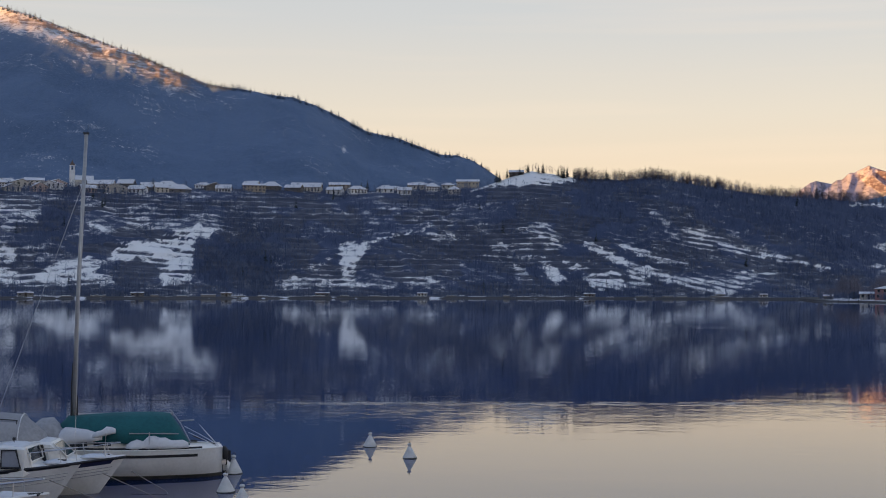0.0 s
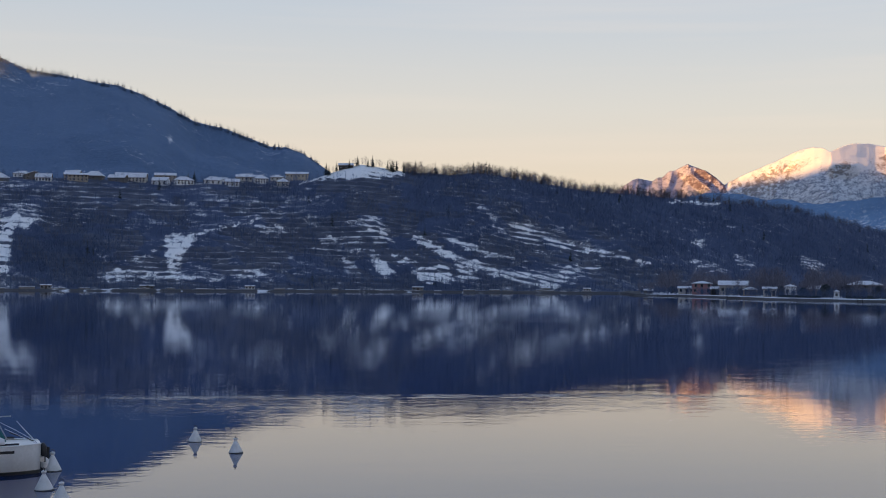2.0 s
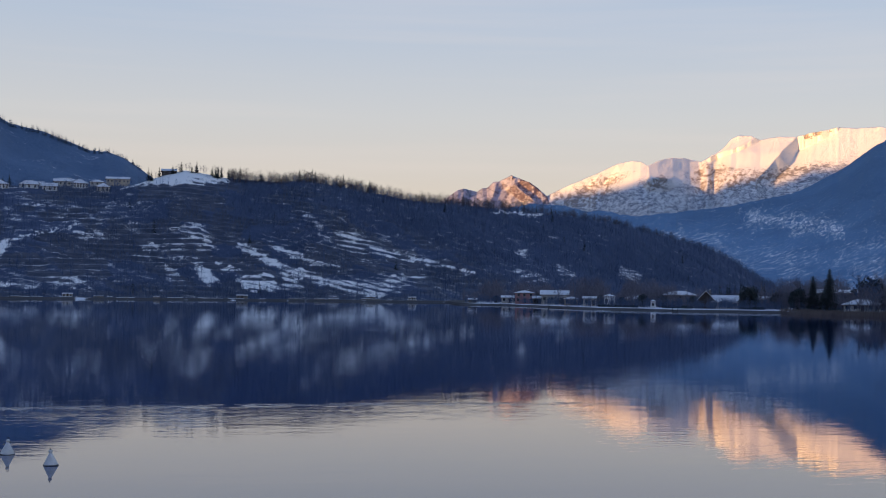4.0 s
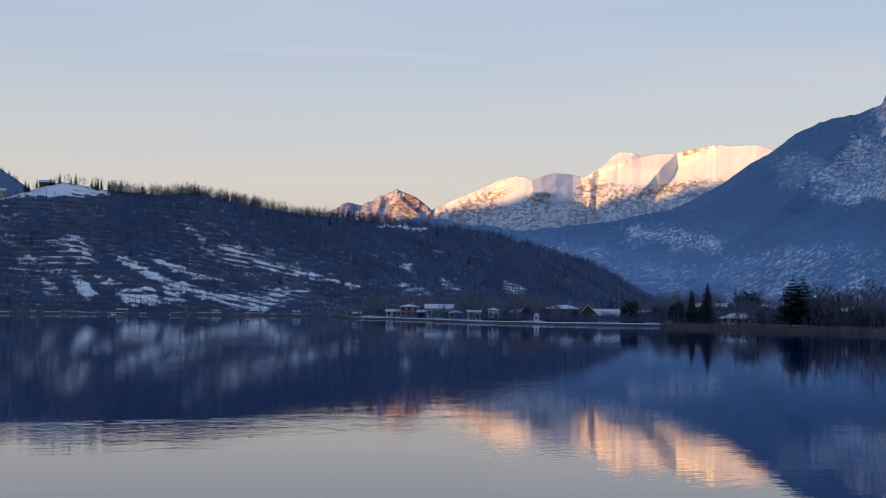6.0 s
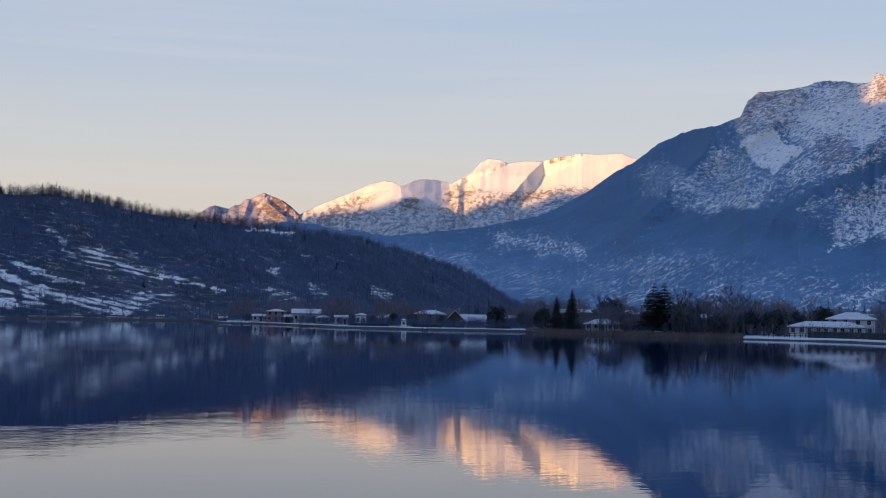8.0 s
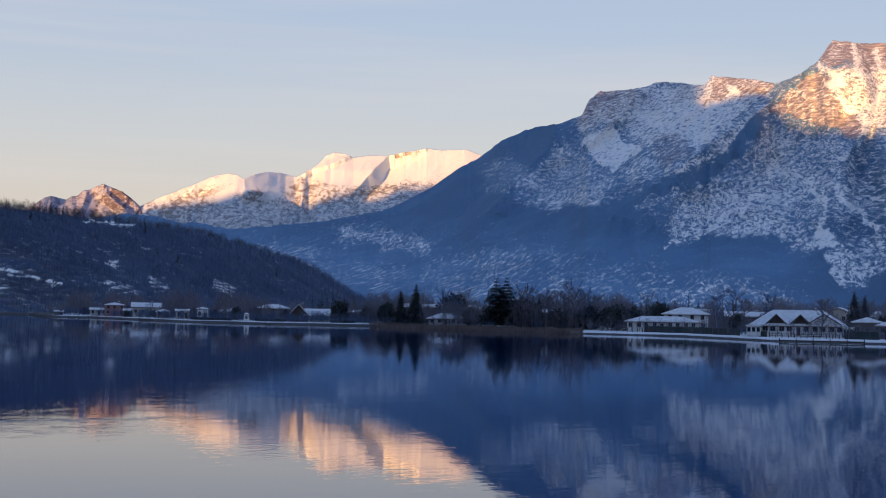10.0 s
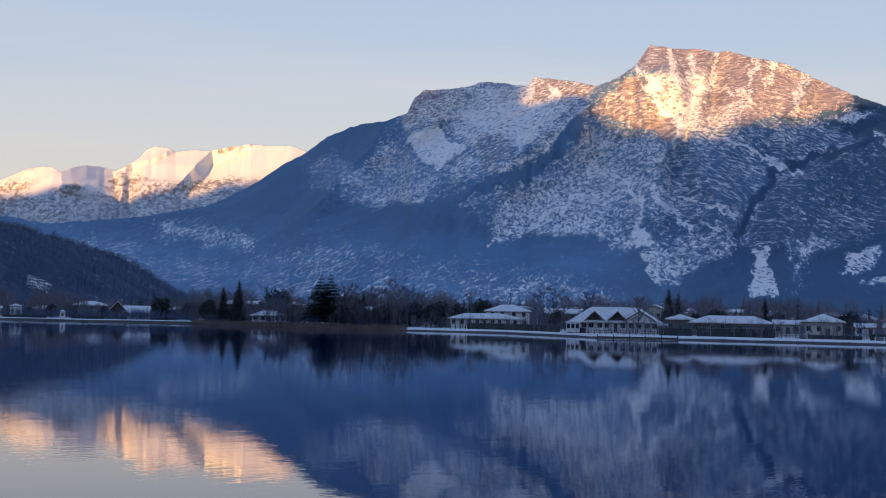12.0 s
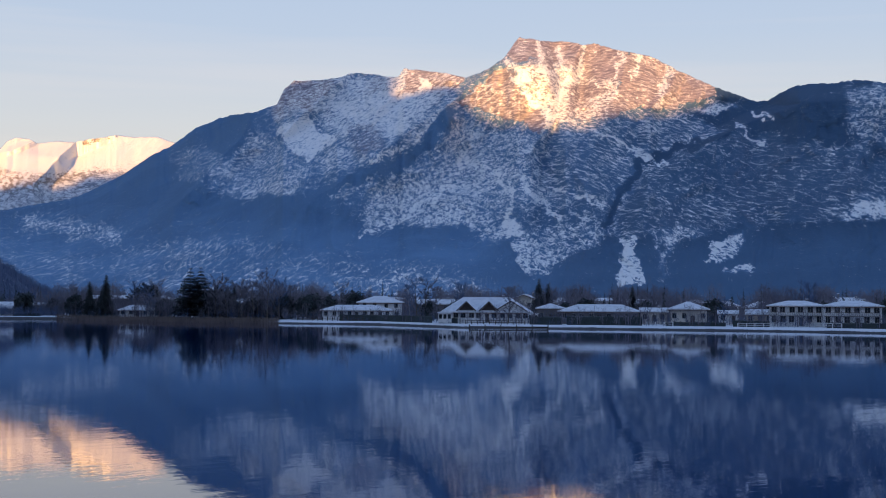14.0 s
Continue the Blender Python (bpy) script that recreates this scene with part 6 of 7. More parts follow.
for k, (a, s, size) in enumerate(((2.42, 0.99, 1.0), (2.75, 1.0, 0.95), (3.3, 0.985, 0.85), (4.1, 0.985, 0.8), (4.95, 0.99, 0.9), (-3.3, 1.0, 1.05), (-3.55, 0.99, 0.9), (-.6, 1.06, 1.2), (-.9, 1.05, .9), (-12.4, 0.98, 1.1), (-11.9, 1.0, .9), (7.1, 0.99, 0.8), (3.65, 0.99, 1.0), (4.3, 0.995, 1.1), (2.3, 1.0, 1.2), (5.1, 0.98, 1.0))):
    p = on_brow(a, s)
    if k == 0:
        knoll.matrix_world = pose(*p)
    else:
        c = copy_thing(knoll, pose(*p, 0, 0, 50 * k))
        c.scale = (size, size, size)
sapling = bare_tree(22, 6.0, 0.3, M_BARK, M_TWIG_HAZY, 200)
tagged(sapling, "slender leafless tree on the snowy hilltop", group="hilltop trees")
for k, (a, s, size) in enumerate(((3.55, 1.01, 1.0), (3.85, 1.01, 0.9), (4.0, 1.0, 1.05), (3.7, 1.0, 0.8), (4.45, 1.0, 0.9), (4.7, 1.0, .8), (5.2, 1.0, 1.1), (5.35, 1.01, 1.2), (2.95, 1.0, .7), (2.6, .985, .9), (3.2, .975, .8), (4.25, .975, 1.0), (4.6, .985, 1.1), (3.45, .98, .9))):
    p = on_brow(a, s)
    if k == 0:
        sapling.matrix_world = pose(*p)
    else:
        c = copy_thing(sapling, pose(*p, 0, 0, 70 * k))
        c.scale = (size, size, size)


# ---- along the bank: hedges, fences, jetties ----
def hedge(a0, a1, off, height, label):
    """A clipped hedge along the bank."""
    h = thing("hedge", Matrix(), label, "hedge", "hedges along the bank")
    rr = np.random.default_rng(int(a0 * 10))
    core = Shape()
    arc = np.linspace(a0, a1, max(int((a1 - a0) * 4), 3))
    loops = []
    for a in arc:
        lp = []
        for o, k in ((0, 0), (0.05, height * 0.9), (0.5, height), (0.95, height * 0.9), (1, 0)):
            px, py = place(a, shore(a) + off + o)
            lp.append((px, py, 0.9 + k))
        loops.append(lp)
    part("core", core.rings(loops), M_FIR, h)
    n = int((a1 - a0) * 260)
    a = rr.uniform(a0, a1, n)
    px, py = place(a, shore(a) + off + rr.uniform(-0.1, 1.1, n))
    w = rr.normal(size=(n, 3))
    w /= np.linalg.norm(w, axis=1, keepdims=True)
    part("leaves", soup("leaves", slivers(np.stack([px, py, 0.9 + rr.uniform(0.1, 1.05, n) * height], -1), w, np.full(n, 0.35), np.full(n, 0.1), rr), M_FIR), M_FIR, h)


for a0, a1, off, height in ((21.6, 23.3, 9, 1.0), (24.3, 25.6, 12, 1.2), (27.5, 28.6, 11, 1.1), (41.0, 45.0, 9.5, 1.9), (45.3, 46.1, 10, 1.5), (49.2, 50.6, 10, 2.1), (50.8, 54.0, 10.5, 2.3), (55.0, 57.5, 11, 1.0), (57.8, 59.3, 9.5, 1.6), (61.6, 66, 9, 1.3)):
    hedge(a0, a1, off, height, "dark clipped hedge along the snowy bank")


def fence(a0, a1, off, height, label, mat, step=0.35):
    """A fence of posts and rails along the bank."""
    f = thing("fence", Matrix(), label, "fence", "fences along the bank")
    n = max(int(math.radians(a1 - a0) * shore(a0) / (step * 4)), 2)
    pts = []
    for a in np.linspace(a0, a1, n):
        px, py = place(a, shore(a) + off)
        pts.append((float(px), float(py)))
    me = Shape().box(-0.08, 0.08, -0.08, 0.08, 0.5, 0.95 + height).mesh("post", mat)
    for px, py in pts:
        part("post", me, mat, f).location = (px, py, 0)
    for k in (0.45, 0.95):
        part("rail", Shape().tube([(px, py, 0.95 + height * k) for px, py in pts], 0.06, 0.06, 4), mat, f)
    return f


fence(39.2, 42.0, 7.5, 1.2, "dark railing in front of the pavilion", M_PLANK)
fence(46.2, 49.0, 7.5, 1.0, "dark railing in front of the restaurant", M_PLANK)
fence(54.2, 55.3, 8, 1.0, "pale railing on the bank", M_WHITE)
fence(58.0, 59.4, 7.5, 0.9, "pale railing on the bank near the villas", M_WHITE)
fence(61.1, 62.2, 8, 1.1, "pale garden railing before the villas", M_WHITE)


def jetty(az, off, w, d, label, turn=0.0):
    """A landing stage of planks on piles."""
    j = thing("jetty", facing(az, off, 0, turn), label, "jetty", "jetties")
    n = int(w / 0.5)
    me = Shape().box(-0.22, 0.22, 0, d, 0.5, 0.58).mesh("plank", M_PLANK)
    for k in range(n):
        part("plank", me, M_PLANK, j).location = (-w / 2 + w * (k + 0.5) / n, 0, 0)
    part("beam", Shape().box(-w / 2, w / 2, 0.1, 0.25, 0.3, 0.5), M_PLANK, j)
    part("beam", Shape().box(-w / 2, w / 2, d - 0.25, d - 0.1, 0.3, 0.5), M_PLANK, j)
    pile = Shape().tube([(0, 0, -2), (0, 0, 1.0)], 0.13, 0.11, 7).mesh("pile", M_PLANK)
    for k in range(max(int(w / 4), 1) + 1):
        for yy in (-0.15, d):
            part("pile", pile, M_PLANK, j).location = (-w / 2 + w * k / max(int(w / 4), 1), yy, 0)
    part("snow_strip", Shape().box(-w / 2 + 0.3, w / 2 - 0.3, 0.3, d - 0.3, 0.584, 0.68, 0.08), M_SNOW, j)
    return j


jetty(48.3, -6, 20, 2.0, "long dark wooden landing stage with mooring piles")
jetty(24.86, -4, 1.8, 4.0, "short dark landing stage on the bank")
jetty(17.0, -5, 9, 2.0, "low dark landing stage by the sheds")
jetty(19.9, -4, 8, 2.0, "low dark landing stage below the houses")

# low boathouses along the hill's foot
for a, w, wall in ((-17.5, 7, M_STONE), (-13.0, 6, M_GREYWALL), (-9.3, 5, M_STONE), (-5.2, 7, M_GREYWALL), (-.9, 5, M_CREAM), (6.3, 6, M_STONE), (11.8, 5, M_GREYWALL), (13.6, 4, M_CREAM)):
    house(a, 5.5, 0.9, w, 4, 1.7, 2.3, "side", wall, "low boathouse with a snowy roof at the hill's foot", 1, 3, 0.3, name="boathouse", category="boathouse", group="boathouses at the hill's foot", chimney=False, win=(0.8, 0.8), snow=0.1)

def quay_wall(a0, a1, off, height):
    """A low retaining wall of the shore road, with snow along its top."""
    w = thing("quay_wall", Matrix(), "low grey stone quay wall capped with snow", "wall", "walls at the hill's foot")
    body, cap = [], []
    for a in np.linspace(a0, a1, 7):
        dip = 0.12 * math.sin(40 * a)
        for rows, section in ((body, ((0, -0.3), (0.08, height + dip), (0.5, height + dip), (0.6, -0.3))), (cap, ((-0.05, height + dip), (0.08, height + dip + 0.22), (0.45, height + dip + 0.25), (0.62, height + dip)))):
            rows.append([(*(float(q) for q in place(a, shore(a) + off + o)), 0.35 + k) for o, k in section])
    part("wall", Shape().rings(body), M_STONE, w)
    part("snow_cap", Shape().rings(cap), M_SNOW, w)


for k in range(30):
    a = -19.5 + 34.0 * (k + 0.5 * r.random()) / 30
    quay_wall(a, a + r.uniform(0.25, 0.85), r.uniform(2.2, 7.5), r.uniform(0.5, 1.5))

# ---- boats ----
M_GEL = plain("white_gelcoat", (0.84, 0.82, 0.78), (0.74, 0.72, 0.68), 1.2, 0.35, relief=0, coat=0.3)
M_NAVY = plain("navy_stripe", (0.012, 0.016, 0.05), (0.02, 0.025, 0.07), 2, 0.4, relief=0)
M_BLACK = plain("black_rubber", (0.012, 0.012, 0.014), (0.03, 0.03, 0.032), 4, 0.6, relief=0)
M_ALU = plain("anodised_mast", (0.46, 0.45, 0.44), (0.34, 0.335, 0.33), 2, 0.5, 0.3, relief=0)
M_STEEL = plain("stainless_tube", (0.62, 0.62, 0.64), (0.5, 0.5, 0.52), 3, 0.3, 0.9, relief=0)
M_GREEN = plain("green_canvas", (0.0, 0.115, 0.125), (0.0, 0.085, 0.095), 1.0, 0.85, relief=0.02)
M_TARP = plain("grey_canvas", (0.36, 0.36, 0.37), (0.27, 0.27, 0.28), 1.2, 0.85, relief=0.02)
M_ROPE = plain("mooring_rope", (0.34, 0.31, 0.26), (0.25, 0.22, 0.18), 8, 0.9, relief=0)
M_CLEAR = plain("dark_boat_window", (0.022, 0.024, 0.03), (0.05, 0.053, 0.06), 1.5, 0.1, relief=0)
M_SCREEN = plain("pale_boat_window", (0.30, 0.31, 0.34), (0.22, 0.23, 0.26), 1.5, 0.12, relief=0)
M_BUOY = plain("white_buoy_plastic", (0.68, 0.67, 0.65), (0.55, 0.54, 0.50), 3, 0.5, relief=0.004)
M_ALGAE = plain("dark_waterline", (0.05, 0.05, 0.04), (0.09, 0.085, 0.07), 5, 0.7, relief=0)


class Hull:
    """The lines of a small boat, stern at x = 0, bow towards +x, waterline at z = 0."""

    def __init__(self, length, beam, free, draft=0.35, rake=0.5, sheer=0.28, full=2.4, stern=0.86, tuck=0.0):
        self.length, self.beam, self.free, self.draft, self.rake, self.sheer, self.full, self.stern, self.tuck = length, beam, free, draft, rake, sheer, full, stern, tuck

    def half(self, u):
        corner = 1 - self.tuck * max(0, 1 - u / 0.14) ** 2
        return corner * self.beam / 2 * (self.stern + (1 - self.stern) * min(1, u / 0.35)) * max(1 - max(0, (u - 0.3) / 0.7) ** self.full, 0.012)

    def top(self, u):
        return self.free * (1 + self.sheer * u * u)

    def point(self, u, v, out=1.0):
        """v: 0 on the keel, 1 on the gunwale; side by out's sign."""
        k, t = -self.draft * (1 - u ** 4), self.top(u)
        th = v * math.pi / 2
        flare = 0.75 + 0.25 * u
        y = self.half(u) * math.sin(th) ** flare
        z = k + (t - k) * (1 - math.cos(th)) ** 0.72
        return (u * (self.length - self.rake) + self.rake * u ** 2 * (z / t if z > 0 else 0), y * out, z)

    def skin(self, rows=22, cols=9):
        s = Shape()
        loops = []
        for i in range(rows + 1):
            u = i / rows
            loops.append([self.point(u, 1 - j / cols, -1) for j in range(cols)] + [self.point(u, j / cols, 1) for j in range(cols + 1)])
        s.rings(loops, close=False)
        n = len(loops[0])
        s.f.append(tuple(range(n)))
        return s

    def band(self, v0, v1, u0, u1, side, out=1.012, rows=20):
        s = Shape()
        loops = []
        for i in range(rows + 1):
            u = u0 + (u1 - u0) * i / rows
            a, b = self.point(u, v0, side * out), self.point(u, v1, side * out)
            loops.append([a, b])
        return s.rings(loops, close=False)

    def deck(self, drop=0.03, rows=22):
        s = Shape()
        loops = []
        for i in range(rows + 1):
            u = i / rows
            x, y, z = self.point(u, 1)
            loops.append([(x, -y * 0.98, z - drop), (x, -y * 0.5, z - drop + 0.05), (x, 0, z - drop + 0.07), (x, y * 0.5, z - drop + 0.05), (x, y * 0.98, z - drop)])
        return s.rings(loops, close=False)

    def edge(self, side, u0=0.0, u1=1.0, up=0.02, inset=0.99, rows=24):
        return [(p[0], p[1] * inset, p[2] + up) for p in (self.point(u0 + (u1 - u0) * i / rows, 1, side) for i in range(rows + 1))]


def drift(pts, height, seed, depth=0.3):
    """A heap of snow along a line of points, with an uneven back."""
    r = random.Random(seed)
    s, loops = Shape(), []
    n = len(pts)
    for i, p in enumerate(pts):
        f = math.sin(math.pi * (i + 0.4) / n) ** 0.5
        h, w = height * f * r.uniform(0.7, 1.15), depth * (0.6 + 0.4 * f) * r.uniform(0.85, 1.15)
        loops.append([(p[0], p[1] + w * math.cos(t), p[2] + max(h * math.sin(t), -0.02)) for t in np.linspace(-0.15, math.pi + 0.15, 9)])
    return s.rings(loops)


def blend_line(a, b, n):
    return [tuple(a[k] + (b[k] - a[k]) * i / (n - 1) for k in range(3)) for i in range(n)]


def sailboat():
    b = thing("sailboat", pose(-7.1, 42.6, 0, 0, 0, 195), "white sailing boat with green boom tent and snowy deck", "sailboat")
    h = Hull(7.3, 2.45, 0.92, 0.4, 0.6, 0.16, 2.2, 0.74, 0.45)
    hull = part("hull", h.skin(44), M_GEL, b, soft=True)
    for side in (-1, 1):
        part("stripe", h.band(0.855, 0.91, 0.12, 0.96, side, 1.012, 37), M_BLACK, hull, "black band along the hull")
        part("rubbing_strake", Shape().tube(h.edge(side, 0, 1, 0.0, 1.0), 0.025, 0.025, 5), M_GEL, hull)
        part("boot_top", h.band(0.34, 0.48, 0.0, 0.98, side, 1.02, 43), M_ALGAE, hull, "dark waterline growth")
        part("toe_rail", Shape().tube(h.edge(side, 0.1, 0.75, 0.05, 0.93), 0.03, 0.03, 4), M_BLACK, b)
    part("deck", h.deck(), M_GEL, b, soft=True)
    cabin = Shape()
    loops = []
    for x, w, z0, z1 in ((1.9, 0.84, 0.9, 1.02), (2.0, 0.82, 0.9, 1.32), (3.4, 0.86, 0.92, 1.42), (4.7, 0.7, 0.95, 1.38), (5.5, 0.44, 1.0, 1.12), (5.7, 0.3, 1.0, 1.04)):
        loops.append([(x, -w, z0), (x, -w * 0.9, z1 - 0.05), (x, -w * 0.6, z1), (x, w * 0.6, z1), (x, w * 0.9, z1 - 0.05), (x, w, z0)])
    coach = part("cabin", cabin.rings(loops), M_GEL, b)
    for side in (-1, 1):
        for x in (2.7, 3.7, 4.4):
            part("porthole", Shape().box(x - 0.26, x + 0.26, side * 0.845 - 0.02, side * 0.845 + 0.02, 1.08, 1.24), M_CLEAR, coach)
    mast = part("mast", Shape().tube([(4.56, 0, 1.3), (4.48, 0, 5.5), (4.28, 0, 10.75)], 0.075, 0.055, 8), M_ALU, b, soft=True)
    part("masthead", Shape().box(4.19, 4.37, -0.04, 0.04, 10.75, 10.82).tube([(4.24, 0, 10.8), (4.22, 0, 11.05)], 0.01, 0.008, 4), M_IRON, mast)
    part("spreader", Shape().tube([(4.46, -0.7, 5.75), (4.48, 0, 5.7), (4.46, 0.7, 5.75)], 0.02, 0.02, 5), M_ALU, mast)
    part("furled_rope", Shape().tube([(4.64, 0.05, 1.35), (4.63, 0.07, 3.0), (4.6, 0.06, 3.6)], 0.030, 0.015, 5).tube([(4.46, 0.1, 1.3), (4.45, 0.09, 2.6)], 0.045, 0.02, 5), M_BLACK, mast)
    for name, p, q in (("forestay", (7.15, 0, 1.1), (4.36, 0, 9.2)), ("shroud", (4.5, -1.1, 0.95), (4.38, 0, 9.2)), ("shroud", (4.5, 1.1, 0.95), (4.38, 0, 9.2))):
        part(name, Shape().tube([p, q], 0.009 if name == "forestay" else 0.007, None, 4), M_STEEL, b)
    part("boom", Shape().tube([(4.65, 0, 1.98), (1.5, 0, 1.95)], 0.055, 0.05, 7).tube([(1.3, 0, 1.72), (0.85, 0, 1.74)], 0.02, 0.02, 5), M_ALU, b)
    tent, loops = Shape(), []
    for x, top, low, w in ((4.95, 1.75, 1.5, 0.25), (4.7, 2.05, 1.35, 0.55), (3.9, 2.10, 1.22, 0.88), (3.0, 2.12, 1.15, 0.98), (2.2, 2.12, 1.12, 1.0), (1.62, 2.08, 1.08, 0.98), (1.35, 1.72, 1.08, 0.95), (1.05, 1.15, 1.05, 0.9)):
        loops.append([(x, -w, low), (x, -w * 0.93, low + (top - low) * 0.35), (x, -w * 0.5, low + (top - low) * 0.8), (x, -0.07, top - 0.09), (x, 0.07, top - 0.09), (x, w * 0.5, low + (top - low) * 0.8), (x, w * 0.93, low + (top - low) * 0.35), (x, w, low)])
    cover = part("boom_tent", tent.rings(loops), M_GREEN, b, "dark green canvas boom tent", soft=True)
    part("tent_batten", Shape().tube([(2.9, 0.985, 1.46), (1.4, 0.965, 1.42)], 0.017, 0.017, 5), M_TARP, cover)
    part("tent_edge", Shape().tube([(1.62, 0.05, 2.1), (1.32, 0.6, 1.7), (1.02, 0.92, 1.12)], 0.02, 0.02, 5), M_TARP, cover)
    part("snow_lump", drift(blend_line((5.9, 0.35, 1.05), (3.7, 0.75, 1.3), 11), 0.42, 3, 0.32), M_SNOW, b, "lump of snow on the cabin", soft=True)
    part("snow_lump", drift(blend_line((4.0, 0.9, 1.36), (3.3, 0.95, 1.5), 6), 0.22, 4, 0.12), M_SNOW, b, "snow caught on the tent", soft=True)
    part("snow_lump", drift(blend_line((3.0, 0.98, 1.0), (1.1, 0.95, 1.0), 12), 0.34, 5, 0.18), M_SNOW, b, "ridge of snow on the side deck", soft=True)
    part("snow_lump", drift(blend_line((6.9, 0.0, 1.06), (5.5, 0.5, 1.03), 8), 0.2, 6, 0.35), M_SNOW, b, "snow on the foredeck", soft=True)
    loops = [[(x, w * math.sin(a), 1.0 + hh * max(math.cos(a), 0) ** 0.8) for a in (-1.6, -1.2, -0.8, -0.4, 0, 0.4, 0.8, 1.2, 1.6)] for x, w, hh in ((4.85, 0.85, 0.6), (5.15, 0.85, 0.92), (5.5, 0.8, 0.9), (5.9, 0.65, 0.6), (6.2, 0.4, 0.2))]
    part("foredeck_cover", Shape().rings(loops), M_TARP, b, "pale grey canvas hood", soft=True)
    for side in (-1, 1):
        part("pushpit", Shape().tube([(1.1, side * 0.95, 1.45), (0.62, side * 0.8, 1.2), (0.14, side * 0.5, 0.93)], 0.012, None, 5).tube([(0.62, side * 0.8, 1.5), (0.1, side * 0.48, 0.92)], 0.012, None, 4), M_STEEL, b)
        for x in (2.3, 3.6, 5.0):
            part("stanchion", Shape().tube([(x, side * (h.half(x / 7.3) - 0.06), 0.9), (x, side * (h.half(x / 7.3) - 0.06), 1.5)], 0.014, None, 5), M_STEEL, b)
    part("pulpit", Shape().tube([(6.0, -0.55, 1.0), (6.2, -0.5, 1.6), (7.1, 0, 1.65), (6.2, 0.5, 1.6), (6.0, 0.55, 1.0)], 0.016, None, 5), M_STEEL, b)
    rudder = part("rudder", Shape().box(-0.32, -0.04, -0.04, 0.04, -0.5, 0.75, 0.01), M_BLACK, b)
    part("tiller", Shape().tube([(-0.2, 0, 0.8), (0.9, 0.15, 1.25)], 0.02, 0.016, 5), M_PLANK, rudder)
    motor = part("outboard", Shape().rings([[(-0.14 + 0.12 * (z - 0.3) + c * math.cos(t), 0.30 + 0.7 * c * math.sin(t), z) for t in np.linspace(0, 2 * math.pi, 9)[:-1]] for c, z in ((0.03, 0.32), (0.05, 0.46), (0.10, 0.58), (0.12, 0.80), (0.06, 0.92))]), M_BLACK, b, "black outboard motor", soft=True)
    part("bracket", Shape().box(-0.12, 0.06, 0.17, 0.43, 0.35, 0.5), M_STEEL, motor)
    part("fender", Shape().rings([[(-0.18 + 0.13 * c * math.cos(t), 0.02 + 0.13 * c * math.sin(t), z) for t in np.linspace(0, 2 * math.pi, 11)[:-1]] for c, z in ((0.3, 0.05), (1, 0.14), (1, 0.34), (0.3, 0.44))]), M_GEL, b, soft=True)


sailboat()


